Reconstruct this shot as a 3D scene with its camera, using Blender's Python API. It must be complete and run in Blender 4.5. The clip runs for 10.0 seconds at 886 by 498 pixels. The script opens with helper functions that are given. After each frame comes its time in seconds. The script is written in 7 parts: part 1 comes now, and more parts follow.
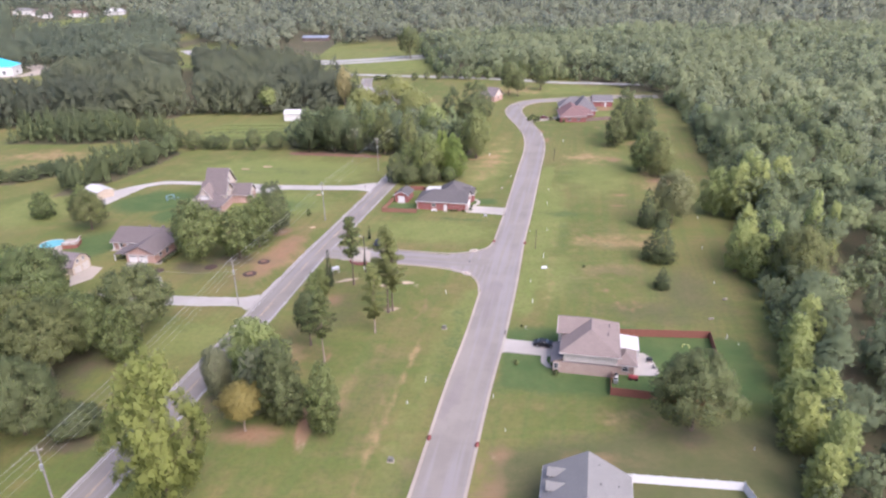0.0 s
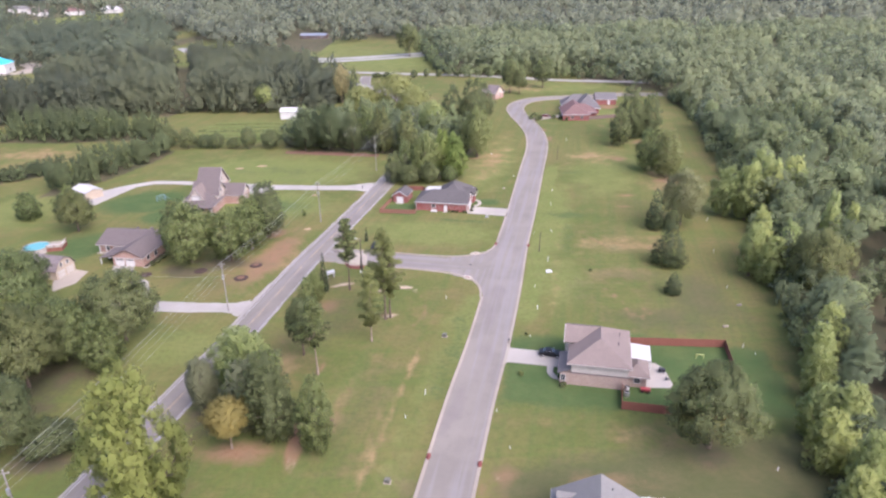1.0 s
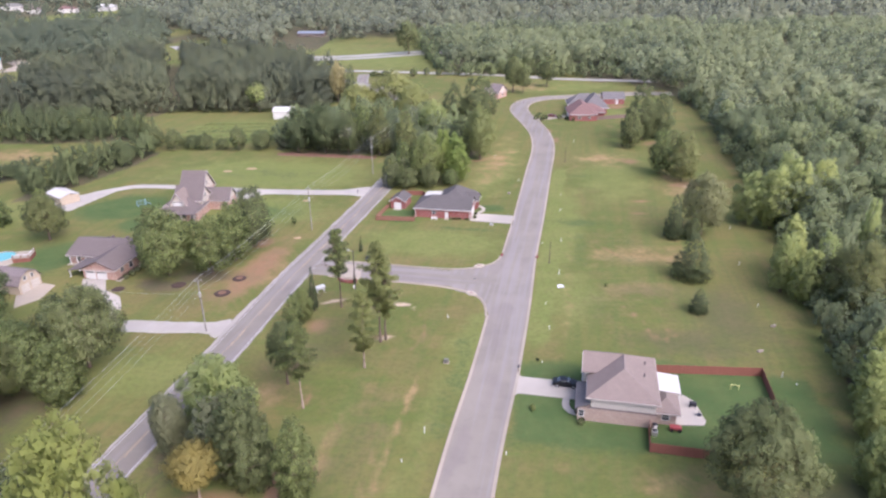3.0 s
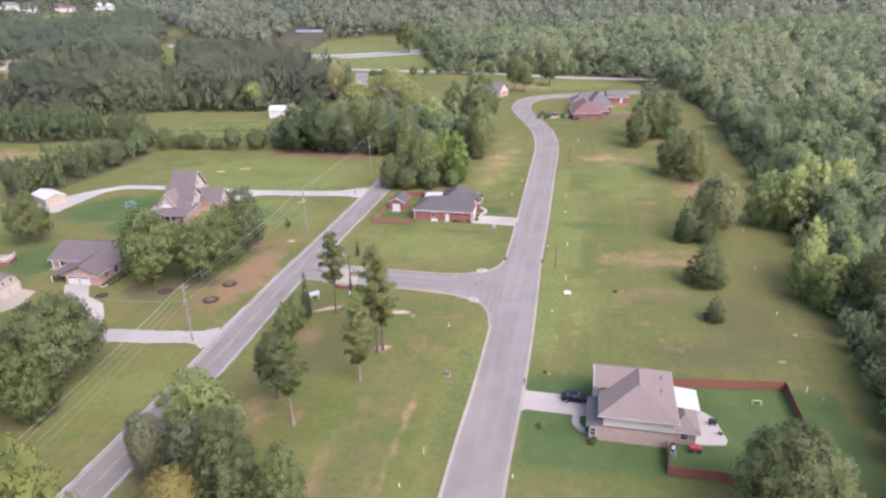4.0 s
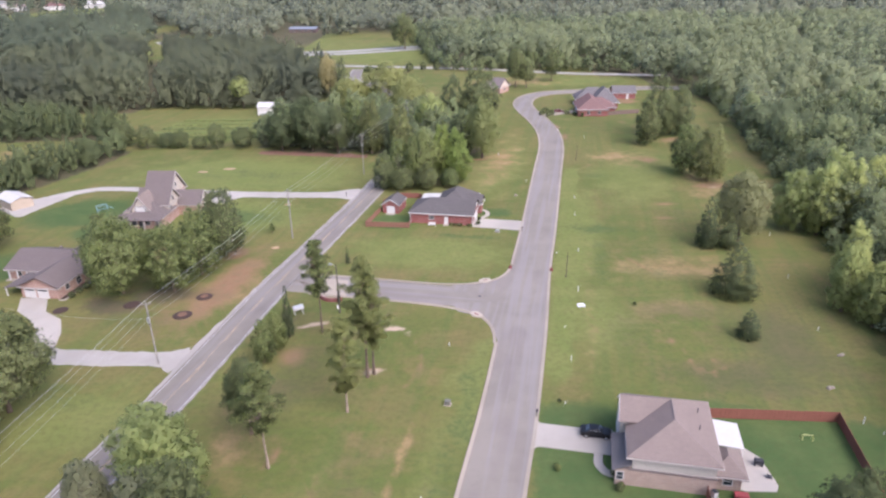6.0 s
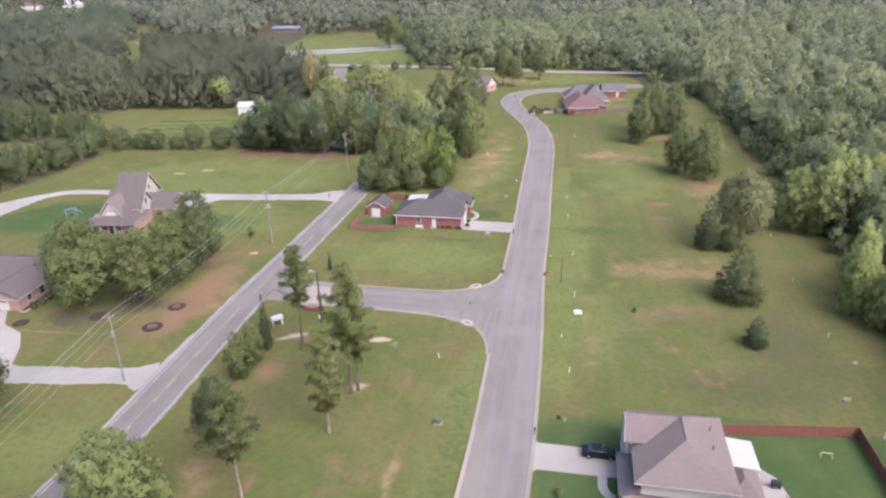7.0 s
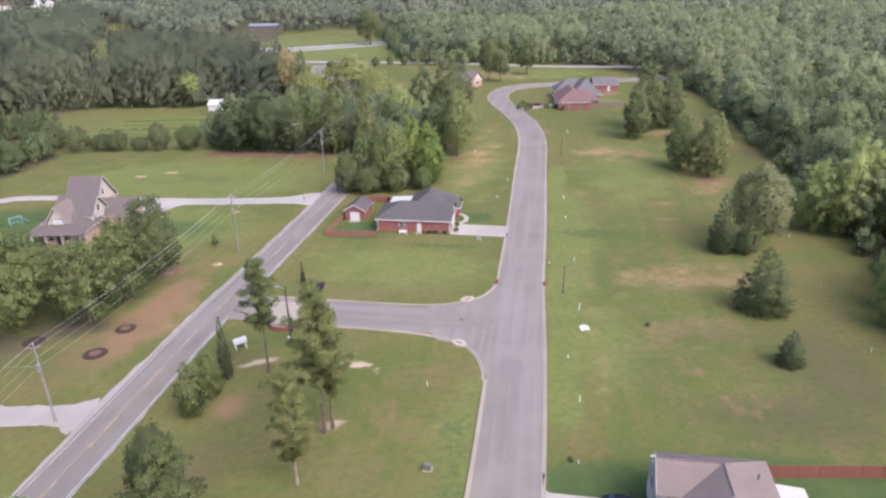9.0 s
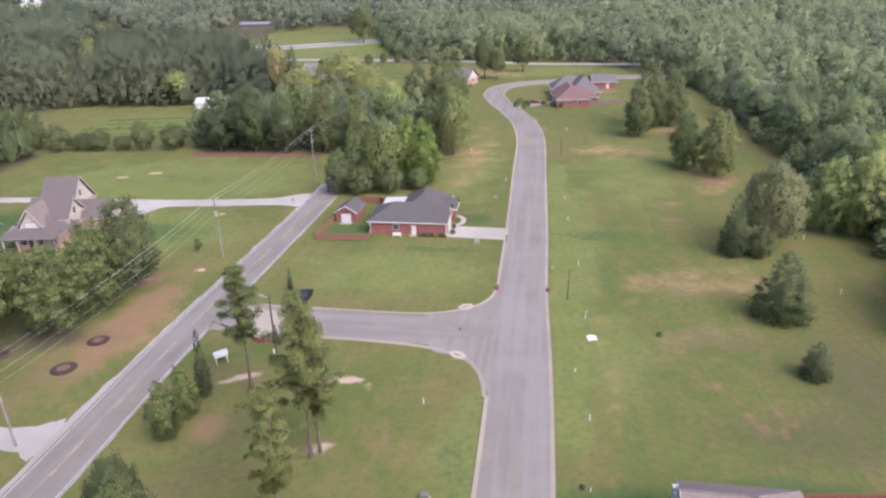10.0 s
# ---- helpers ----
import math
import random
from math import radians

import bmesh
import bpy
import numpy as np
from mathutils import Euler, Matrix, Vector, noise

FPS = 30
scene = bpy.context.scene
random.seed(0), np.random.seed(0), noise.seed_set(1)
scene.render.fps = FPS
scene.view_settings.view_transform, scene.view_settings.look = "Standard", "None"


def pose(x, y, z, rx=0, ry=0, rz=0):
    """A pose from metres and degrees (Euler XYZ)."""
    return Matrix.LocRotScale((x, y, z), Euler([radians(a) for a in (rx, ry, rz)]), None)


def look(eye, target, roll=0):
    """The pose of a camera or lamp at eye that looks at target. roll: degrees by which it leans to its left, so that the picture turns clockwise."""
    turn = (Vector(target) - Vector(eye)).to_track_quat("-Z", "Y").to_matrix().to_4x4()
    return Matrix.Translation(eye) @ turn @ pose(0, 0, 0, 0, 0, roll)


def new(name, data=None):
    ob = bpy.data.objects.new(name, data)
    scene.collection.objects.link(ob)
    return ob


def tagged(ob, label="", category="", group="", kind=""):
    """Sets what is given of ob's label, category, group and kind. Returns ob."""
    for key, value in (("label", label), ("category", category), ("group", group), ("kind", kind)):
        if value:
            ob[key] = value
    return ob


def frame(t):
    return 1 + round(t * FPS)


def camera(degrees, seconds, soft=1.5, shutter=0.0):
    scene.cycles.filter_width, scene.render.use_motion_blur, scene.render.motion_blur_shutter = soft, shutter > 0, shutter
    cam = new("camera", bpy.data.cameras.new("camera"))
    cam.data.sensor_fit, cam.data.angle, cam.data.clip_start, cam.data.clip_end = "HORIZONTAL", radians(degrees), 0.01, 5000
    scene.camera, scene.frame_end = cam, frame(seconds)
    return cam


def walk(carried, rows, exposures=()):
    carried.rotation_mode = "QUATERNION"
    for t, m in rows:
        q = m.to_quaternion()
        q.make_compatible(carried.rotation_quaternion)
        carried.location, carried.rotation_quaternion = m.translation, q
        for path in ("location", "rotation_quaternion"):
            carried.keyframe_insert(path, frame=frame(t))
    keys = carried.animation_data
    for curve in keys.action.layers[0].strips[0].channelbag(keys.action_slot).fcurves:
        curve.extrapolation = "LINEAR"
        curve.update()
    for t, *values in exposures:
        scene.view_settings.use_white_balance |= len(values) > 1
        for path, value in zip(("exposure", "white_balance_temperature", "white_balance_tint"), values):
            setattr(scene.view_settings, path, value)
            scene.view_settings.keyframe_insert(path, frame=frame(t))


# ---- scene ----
cam = camera(66.0, 10.0, soft=2.4)
PATH = [
    (0, (1.919, -12.341, 77.726), (1.903, -10.504, 76.934), -1.1),
    (0.5, (1.838, -8.56, 76.649), (1.822, -6.724, 75.856), -1.1),
    (1, (1.744, -4.705, 75.507), (1.729, -2.869, 74.713), -1.1),
    (1.5, (1.668, -0.814, 74.715), (1.652, 1.021, 73.921), -1.1),
    (2, (1.477, 3.183, 73.905), (1.463, 5.019, 73.113), -1.0),
    (2.5, (1.398, 6.988, 73.039), (1.384, 8.824, 72.245), -1.0),
    (4, (1.115, 18.704, 69.464), (1.101, 20.541, 68.672), -1.0),
    (4.5, (1.057, 22.522, 68.282), (1.042, 24.358, 67.49), -1.0),
    (5, (0.904, 26.309, 67.164), (0.889, 28.146, 66.371), -1.1),
    (6.5, (0.711, 37.793, 63.316), (0.718, 39.63, 62.526), -1.1),
    (7, (0.559, 41.611, 62.082), (0.59, 43.448, 61.293), -1.1),
    (7.5, (0.422, 45.448, 60.837), (0.475, 47.285, 60.048), -1.1),
    (8, (0.37, 49.144, 59.678), (0.431, 50.981, 58.889), -1.1),
    (8.5, (0.512, 52.968, 58.458), (0.579, 54.804, 57.67), -1.3),
    (9, (0.518, 56.809, 57.178), (0.593, 58.645, 56.389), -1.4),
    (9.5, (0.514, 60.573, 55.865), (0.597, 62.41, 55.077), -1.4),
    (10, (0.51, 64.353, 54.722), (0.601, 66.189, 53.933), -1.4),
]
walk(cam, [(t, look(eye, target, roll)) for t, eye, target, roll in PATH], exposures=[(0.0, 0.70, 5300, 23), (10.0, 0.46, 5300, 19)])

# ---- world and sun ----
world = bpy.data.worlds.new("sky")
scene.world = world
world.use_nodes = True
wn = world.node_tree.nodes
sky = wn.new("ShaderNodeTexSky")
sky.sky_type = "NISHITA"
sky.sun_disc = False
SUN_ELEV, SUN_AZ = 48.0, 140.0      # degrees; azimuth clockwise from +y
sky.sun_elevation = radians(SUN_ELEV)
sky.sun_rotation = radians(SUN_AZ)
sky.air_density = 1.0
sky.dust_density = 8.0
sky.ozone_density = 0.3
world.node_tree.links.new(sky.outputs[0], wn["Background"].inputs[0])
wn["Background"].inputs[1].default_value = 0.235
sun = new("sun", bpy.data.lights.new("sun", "SUN"))
sun.data.energy = 0.72
sun.data.angle = radians(75)
sun.data.color = (1.0, 0.90, 0.77)
_d = Vector((math.sin(radians(SUN_AZ)) * math.cos(radians(SUN_ELEV)), math.cos(radians(SUN_AZ)) * math.cos(radians(SUN_ELEV)), math.sin(radians(SUN_ELEV))))
sun.matrix_world = look(_d * 200, (0, 0, 0))


# ---- materials ----
class Graph:
    """Small wrapper to write node materials tersely."""

    def __init__(self, name, rough=0.8, metal=0.0, spec=0.3):
        self.mat = bpy.data.materials.new(name)
        self.mat.use_nodes = True
        self.t = self.mat.node_tree
        self.bsdf = self.t.nodes["Principled BSDF"]
        self.bsdf.inputs["Roughness"].default_value = rough
        self.bsdf.inputs["Metallic"].default_value = metal
        self.bsdf.inputs["Specular IOR Level"].default_value = spec
        self.geo = None

    def node(self, kind, **inputs):
        n = self.t.nodes.new(kind)
        for k, v in inputs.items():
            self.put(n, k.replace("_", " "), v)
        return n

    def put(self, n, key, v):
        if hasattr(v, "is_output"):
            self.t.links.new(v, n.inputs[key])
        else:
            n.inputs[key].default_value = v

    def coords(self, world_space=True):
        if world_space:
            if self.geo is None:
                self.geo = self.t.nodes.new("ShaderNodeNewGeometry")
            return self.geo.outputs["Position"]
        return self.t.nodes.new("ShaderNodeTexCoord").outputs["Object"]

    def noise(self, scale, detail=3.0, rough=0.6, vec=None):
        n = self.t.nodes.new("ShaderNodeTexNoise")
        self.put(n, "Scale", scale)
        self.put(n, "Detail", detail)
        self.put(n, "Roughness", rough)
        self.t.links.new(vec if vec is not None else self.coords(), n.inputs["Vector"])
        return n.outputs["Fac"]

    def ramp(self, fac, a=0.3, b=0.7):
        n = self.t.nodes.new("ShaderNodeMapRange")
        n.interpolation_type = "SMOOTHSTEP"
        self.put(n, "Value", fac)
        self.put(n, "From Min", a)
        self.put(n, "From Max", b)
        return n.outputs[0]

    def math(self, op, a, b=0.0, clamp=False):
        n = self.t.nodes.new("ShaderNodeMath")
        n.operation = op
        n.use_clamp = clamp
        self.put(n, 0, a)
        self.put(n, 1, b)
        return n.outputs[0]

    def mix(self, fac, a, b):
        n = self.t.nodes.new("ShaderNodeMix")
        n.data_type = "RGBA"
        for s, v in ((0, fac), (6, a), (7, b)):
            if hasattr(v, "is_output"):
                self.t.links.new(v, n.inputs[s])
            elif s == 0:
                n.inputs[0].default_value = v
            else:
                n.inputs[s].default_value = (*v, 1.0)
        return n.outputs[2]

    def attr(self, name):
        n = self.t.nodes.new("ShaderNodeAttribute")
        n.attribute_name = name
        return n.outputs["Fac"]

    def rand(self):
        return self.t.nodes.new("ShaderNodeObjectInfo").outputs["Random"]

    def island(self):
        if self.geo is None:
            self.geo = self.t.nodes.new("ShaderNodeNewGeometry")
        return self.geo.outputs["Random Per Island"]

    def scaled(self, sx, sy, sz, vec):
        n = self.t.nodes.new("ShaderNodeMapping")
        self.t.links.new(vec, n.inputs["Vector"])
        n.inputs["Scale"].default_value = (sx, sy, sz)
        return n.outputs[0]

    def turned(self, angle, su, sv):
        """Ground position along and across a bearing, scaled."""
        com = self.t.nodes.new("ShaderNodeCombineXYZ")
        for i, (w, s) in enumerate(((angle, su), (angle + 90.0, sv))):
            n = self.t.nodes.new("ShaderNodeVectorMath")
            n.operation = "DOT_PRODUCT"
            self.t.links.new(self.coords(), n.inputs[0])
            n.inputs[1].default_value = (math.cos(radians(w)) * s, math.sin(radians(w)) * s, 0)
            self.t.links.new(n.outputs["Value"], com.inputs[i])
        return com.outputs[0]

    def bump(self, height, strength=0.3, distance=0.05):
        n = self.t.nodes.new("ShaderNodeBump")
        self.put(n, "Strength", strength)
        self.put(n, "Distance", distance)
        self.t.links.new(height, n.inputs["Height"])
        self.t.links.new(n.outputs[0], self.bsdf.inputs["Normal"])

    def done(self, colour):
        self.put(self.bsdf, "Base Color", colour if hasattr(colour, "is_output") else (*colour, 1.0))
        return self.mat


def plain(name, colour, rough=0.7, metal=0.0, spec=0.3, vary=0.18, scale=2.0):
    """A painted or plastic surface with blotches and fine grain."""
    g = Graph(name, rough, metal, spec)
    dark = tuple(c * (1 - vary) for c in colour)
    f = g.ramp(g.noise(scale, 4), 0.3, 0.7)
    fine = g.noise(scale * 12, 2)
    c = g.mix(f, dark, colour)
    c = g.mix(g.math("MULTIPLY", g.ramp(fine, 0.55, 0.8), 0.35), c, tuple(x * 0.75 for x in colour))
    g.bump(fine, 0.15, 0.01)
    return g.done(c)


def ground_material():
    g = Graph("grass_ground", 0.95, 0, 0.1)
    big, mid = g.noise(0.020, 4, 0.6), g.noise(0.12, 5, 0.68)
    fine, blades = g.noise(0.9, 5, 0.7), g.noise(7.0, 3, 0.7)
    streak = g.noise(1.0, 4, 0.6, g.scaled(0.035, 0.40, 1, g.coords()))
    green = g.mix(g.ramp(big, 0.38, 0.62), (0.085, 0.101, 0.025), (0.130, 0.121, 0.038))
    green = g.mix(g.math("MULTIPLY", g.ramp(mid, 0.46, 0.70), 0.75), green, (0.167, 0.126, 0.052))
    green = g.mix(g.math("MULTIPLY", g.ramp(streak, 0.48, 0.66), 0.55), green, (0.085, 0.113, 0.025))
    mown = g.noise(1.0, 3, 0.6, g.turned(78.5, 0.012, 0.30))
    green = g.mix(g.math("MULTIPLY", g.ramp(mown, 0.45, 0.62), 0.5), green, (0.079, 0.107, 0.027))
    thin = g.noise(0.055, 6, 0.74)
    green = g.mix(g.math("MULTIPLY", g.ramp(thin, 0.47, 0.64), 0.38), green, (0.155, 0.115, 0.052))
    worn = g.noise(0.34, 5, 0.72)
    green = g.mix(g.math("MULTIPLY", g.ramp(worn, 0.56, 0.76), 0.22), green, (0.167, 0.118, 0.064))
    lush = g.mix(g.ramp(mid, 0.35, 0.7), (0.045, 0.080, 0.024), (0.072, 0.100, 0.031))
    dry = g.mix(g.ramp(mid, 0.3, 0.7), (0.172, 0.125, 0.051), (0.274, 0.187, 0.094))
    dirt = g.mix(g.ramp(fine, 0.3, 0.7), (0.172, 0.094, 0.055), (0.268, 0.160, 0.098))
    dirt = g.mix(g.math("MULTIPLY", g.ramp(mid, 0.42, 0.62), 0.6), dirt, (0.157, 0.117, 0.061))
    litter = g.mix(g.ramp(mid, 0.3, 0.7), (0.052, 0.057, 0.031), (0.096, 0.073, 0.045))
    wob = g.math("MULTIPLY", g.math("SUBTRACT", g.math("ADD", g.math("MULTIPLY", mid, 1.5), g.math("MULTIPLY", fine, 0.5)), 1.0), 0.8)

    def mask(name, lo=0.25, hi=0.75):
        return g.ramp(g.math("ADD", g.attr(name), g.math("MULTIPLY", wob, g.ramp(g.attr(name), 0.0, 0.4))), lo, hi)
    bright = g.mix(g.ramp(mid, 0.35, 0.7), (0.116, 0.138, 0.036), (0.145, 0.151, 0.046))
    c = g.mix(mask("bright"), green, bright)
    c = g.mix(mask("dry"), c, dry)
    raked = g.noise(1.0, 3, 0.6, g.turned(118.0, 0.05, 0.8))
    c = g.mix(g.math("MULTIPLY", g.math("MULTIPLY", g.ramp(raked, 0.50, 0.66), g.ramp(g.attr("dry"), 0.15, 0.6)), 0.45), c, (0.205, 0.125, 0.070))
    c = g.mix(g.math("MULTIPLY", mask("dull", 0.15, 0.85), 0.85), c, g.mix(g.ramp(mid, 0.3, 0.7), (0.062, 0.068, 0.028), (0.092, 0.085, 0.040)))
    c = g.mix(mask("lush", 0.3, 0.7), c, lush)
    c = g.mix(mask("dirt", 0.3, 0.9), c, dirt)
    c = g.mix(mask("sand", 0.3, 0.8), c, g.mix(g.ramp(fine, 0.3, 0.7), (0.34, 0.25, 0.175), (0.46, 0.36, 0.27)))
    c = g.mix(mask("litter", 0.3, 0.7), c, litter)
    c = g.mix(g.math("MULTIPLY", g.ramp(fine, 0.4, 0.7), 0.38), c, (0.058, 0.064, 0.023))
    c = g.mix(g.math("MULTIPLY", g.ramp(blades, 0.45, 0.7), 0.30), c, (0.140, 0.126, 0.055))
    g.bump(g.math("ADD", g.math("MULTIPLY", blades, 0.5), fine), 0.6, 0.15)
    return g.done(c)


def asphalt(name, base, warm=0.0, heading=None):
    g = Graph(name, 0.9, 0, 0.2)
    big, mid, fine = g.noise(0.07, 4, 0.6), g.noise(0.5, 4, 0.7), g.noise(9.0, 3, 0.7)
    a = (base * (1 + warm * 0.8), base, base * (1 - warm))
    c = g.mix(g.ramp(big, 0.3, 0.7), tuple(x * 0.86 for x in a), tuple(x * 1.08 for x in a))
    c = g.mix(g.math("MULTIPLY", g.ramp(mid, 0.5, 0.8), 0.4), c, tuple(x * 0.72 for x in a))
    c = g.mix(g.math("MULTIPLY", g.ramp(fine, 0.5, 0.8), 0.3), c, tuple(x * 1.35 for x in a))
    if heading is not None:
        lanes, patches = g.noise(1.0, 3, 0.6, g.turned(heading, 0.016, 0.42)), g.noise(1.0, 2, 0.5, g.turned(heading, 0.05, 0.16))
        c = g.mix(g.math("MULTIPLY", g.ramp(lanes, 0.46, 0.60), 0.45), c, (base * 1.30, base * 1.19, base * 1.16))
        c = g.mix(g.math("MULTIPLY", g.ramp(patches, 0.52, 0.66), 0.30), c, (base * 0.90, base * 0.76, base * 0.72))
    g.bump(fine, 0.3, 0.01)
    return g.done(c)


def leaf_material(name, dark, light, tinted=False, pale=None):
    """Foliage: leaf sprays, leaf masses and whole trees vary; light passes through leaves and the gaps between them."""
    g = Graph(name, 0.7, 0, 0.2)
    dark, light = ((1.13 * v[0], 1.06 * v[1], 0.90 * v[2]) for v in (dark, light))
    if tinted:
        tint = g.attr("tint")
        whole = g.mix(g.ramp(tint, 0.0, 0.85), dark, light)
        whole = g.mix(g.ramp(tint, 0.86, 1.0), whole, pale)
        mass = g.ramp(g.noise(0.28, 2, 0.5), 0.3, 0.7)
        own = g.mix(g.math("ADD", g.math("MULTIPLY", g.island(), 0.4), g.math("MULTIPLY", mass, 0.6)), tuple(0.85 * v for v in dark), tuple(1.15 * v for v in light))
        c = g.mix(0.28, whole, own)
    else:
        mass = g.ramp(g.noise(0.45, 2, 0.5), 0.3, 0.7)
        c = g.mix(g.math("ADD", g.math("MULTIPLY", g.island(), 0.45), g.math("MULTIPLY", mass, 0.55)), dark, light)
        c2 = g.mix(g.rand(), (dark[0] * 0.8, dark[1] * 0.85, dark[2] * 0.9), (light[0] * 1.15, light[1] * 1.05, light[2] * 0.9))
        c = g.mix(0.35, c, c2)
    col = g.done(c)
    tr = g.node("ShaderNodeBsdfTranslucent")
    g.t.links.new(c, tr.inputs["Color"])
    ms = g.node("ShaderNodeMixShader")
    ms.inputs[0].default_value = 0.58
    g.t.links.new(g.bsdf.outputs[0], ms.inputs[1])
    g.t.links.new(tr.outputs[0], ms.inputs[2])
    gaps = g.node("ShaderNodeBsdfTransparent")
    airy = g.node("ShaderNodeMixShader")
    airy.inputs[0].default_value = 0.40 if tinted else 0.38
    g.t.links.new(ms.outputs[0], airy.inputs[1])
    g.t.links.new(gaps.outputs[0], airy.inputs[2])
    g.t.links.new(airy.outputs[0], g.t.nodes["Material Output"].inputs["Surface"])
    return col


def shingles(name, colour):
    """Asphalt shingle courses with worn, mottled tabs."""
    g = Graph(name, 0.92, 0, 0.15)
    o = g.coords()
    br = g.node("ShaderNodeTexBrick", Scale=1.0)
    for k, v in (("Mortar Size", 0.012), ("Brick Width", 0.33), ("Row Height", 0.15), ("Bias", 0.0)):
        br.inputs[k].default_value = v
    g.t.links.new(o, br.inputs["Vector"])
    br.inputs["Color1"].default_value = (*[c * 0.92 for c in colour], 1)
    br.inputs["Color2"].default_value = (*[c * 1.06 for c in colour], 1)
    br.inputs["Mortar"].default_value = (*[c * 0.7 for c in colour], 1)
    big, fine = g.noise(0.35, 4, 0.6), g.noise(6.0, 3, 0.7)
    c = g.mix(g.math("MULTIPLY", g.ramp(big, 0.4, 0.75), 0.45), br.outputs["Color"], tuple(c * 0.78 for c in colour))
    c = g.mix(g.math("MULTIPLY", g.ramp(fine, 0.5, 0.75), 0.2), c, tuple(c * 1.2 for c in colour))
    g.bump(fine, 0.35, 0.02)
    return g.done(c)


def brickwork(name, colour, mortar):
    g = Graph(name, 0.9, 0, 0.15)
    o = g.coords(False)
    sep = g.node("ShaderNodeSeparateXYZ")
    g.t.links.new(o, sep.inputs[0])
    com = g.node("ShaderNodeCombineXYZ")
    g.t.links.new(g.math("ADD", sep.outputs[0], sep.outputs[1]), com.inputs[0])
    g.t.links.new(sep.outputs[2], com.inputs[1])
    br = g.node("ShaderNodeTexBrick", Scale=1.0)
    for k, v in (("Mortar Size", 0.008), ("Brick Width", 0.21), ("Row Height", 0.075)):
        br.inputs[k].default_value = v
    g.t.links.new(com.outputs[0], br.inputs["Vector"])
    br.inputs["Color1"].default_value = (*[c * 0.75 for c in colour], 1)
    br.inputs["Color2"].default_value = (*[c * 1.2 for c in colour], 1)
    br.inputs["Mortar"].default_value = (*mortar, 1)
    big = g.noise(0.8, 4, 0.6)
    c = g.mix(g.math("MULTIPLY", g.ramp(big, 0.4, 0.75), 0.4), br.outputs["Color"], tuple(c * 0.7 for c in colour))
    g.bump(br.outputs["Fac"], 0.3, -0.01)
    return g.done(c)


def boards(name, colour, width=0.15, axis=2, rough=0.8):
    """Siding or fence boards: seams every `width` metres and weathering streaks."""
    g = Graph(name, rough, 0, 0.2)
    sep = g.node("ShaderNodeSeparateXYZ")
    g.t.links.new(g.coords(False), sep.inputs[0])
    p = sep.outputs[2] if axis == 2 else g.math("ADD", sep.outputs[0], sep.outputs[1])
    fr = g.math("FRACT", g.math("DIVIDE", p, width))
    seam = g.ramp(fr, 0.0, 0.12)
    tone = g.node("ShaderNodeTexWhiteNoise")
    tone.noise_dimensions = "1D"
    g.t.links.new(g.math("FLOOR", g.math("DIVIDE", p, width)), tone.inputs["W"])
    big = g.noise(0.9, 4, 0.65)
    c = g.mix(g.math("MULTIPLY", tone.outputs["Value"], 0.5), colour, tuple(x * 0.7 for x in colour))
    c = g.mix(g.math("MULTIPLY", g.ramp(big, 0.4, 0.75), 0.4), c, tuple(x * 0.72 for x in colour))
    c = g.mix(g.math("SUBTRACT", 1.0, seam), c, tuple(x * 0.5 for x in colour))
    g.bump(seam, 0.4, 0.01)
    return g.done(c)


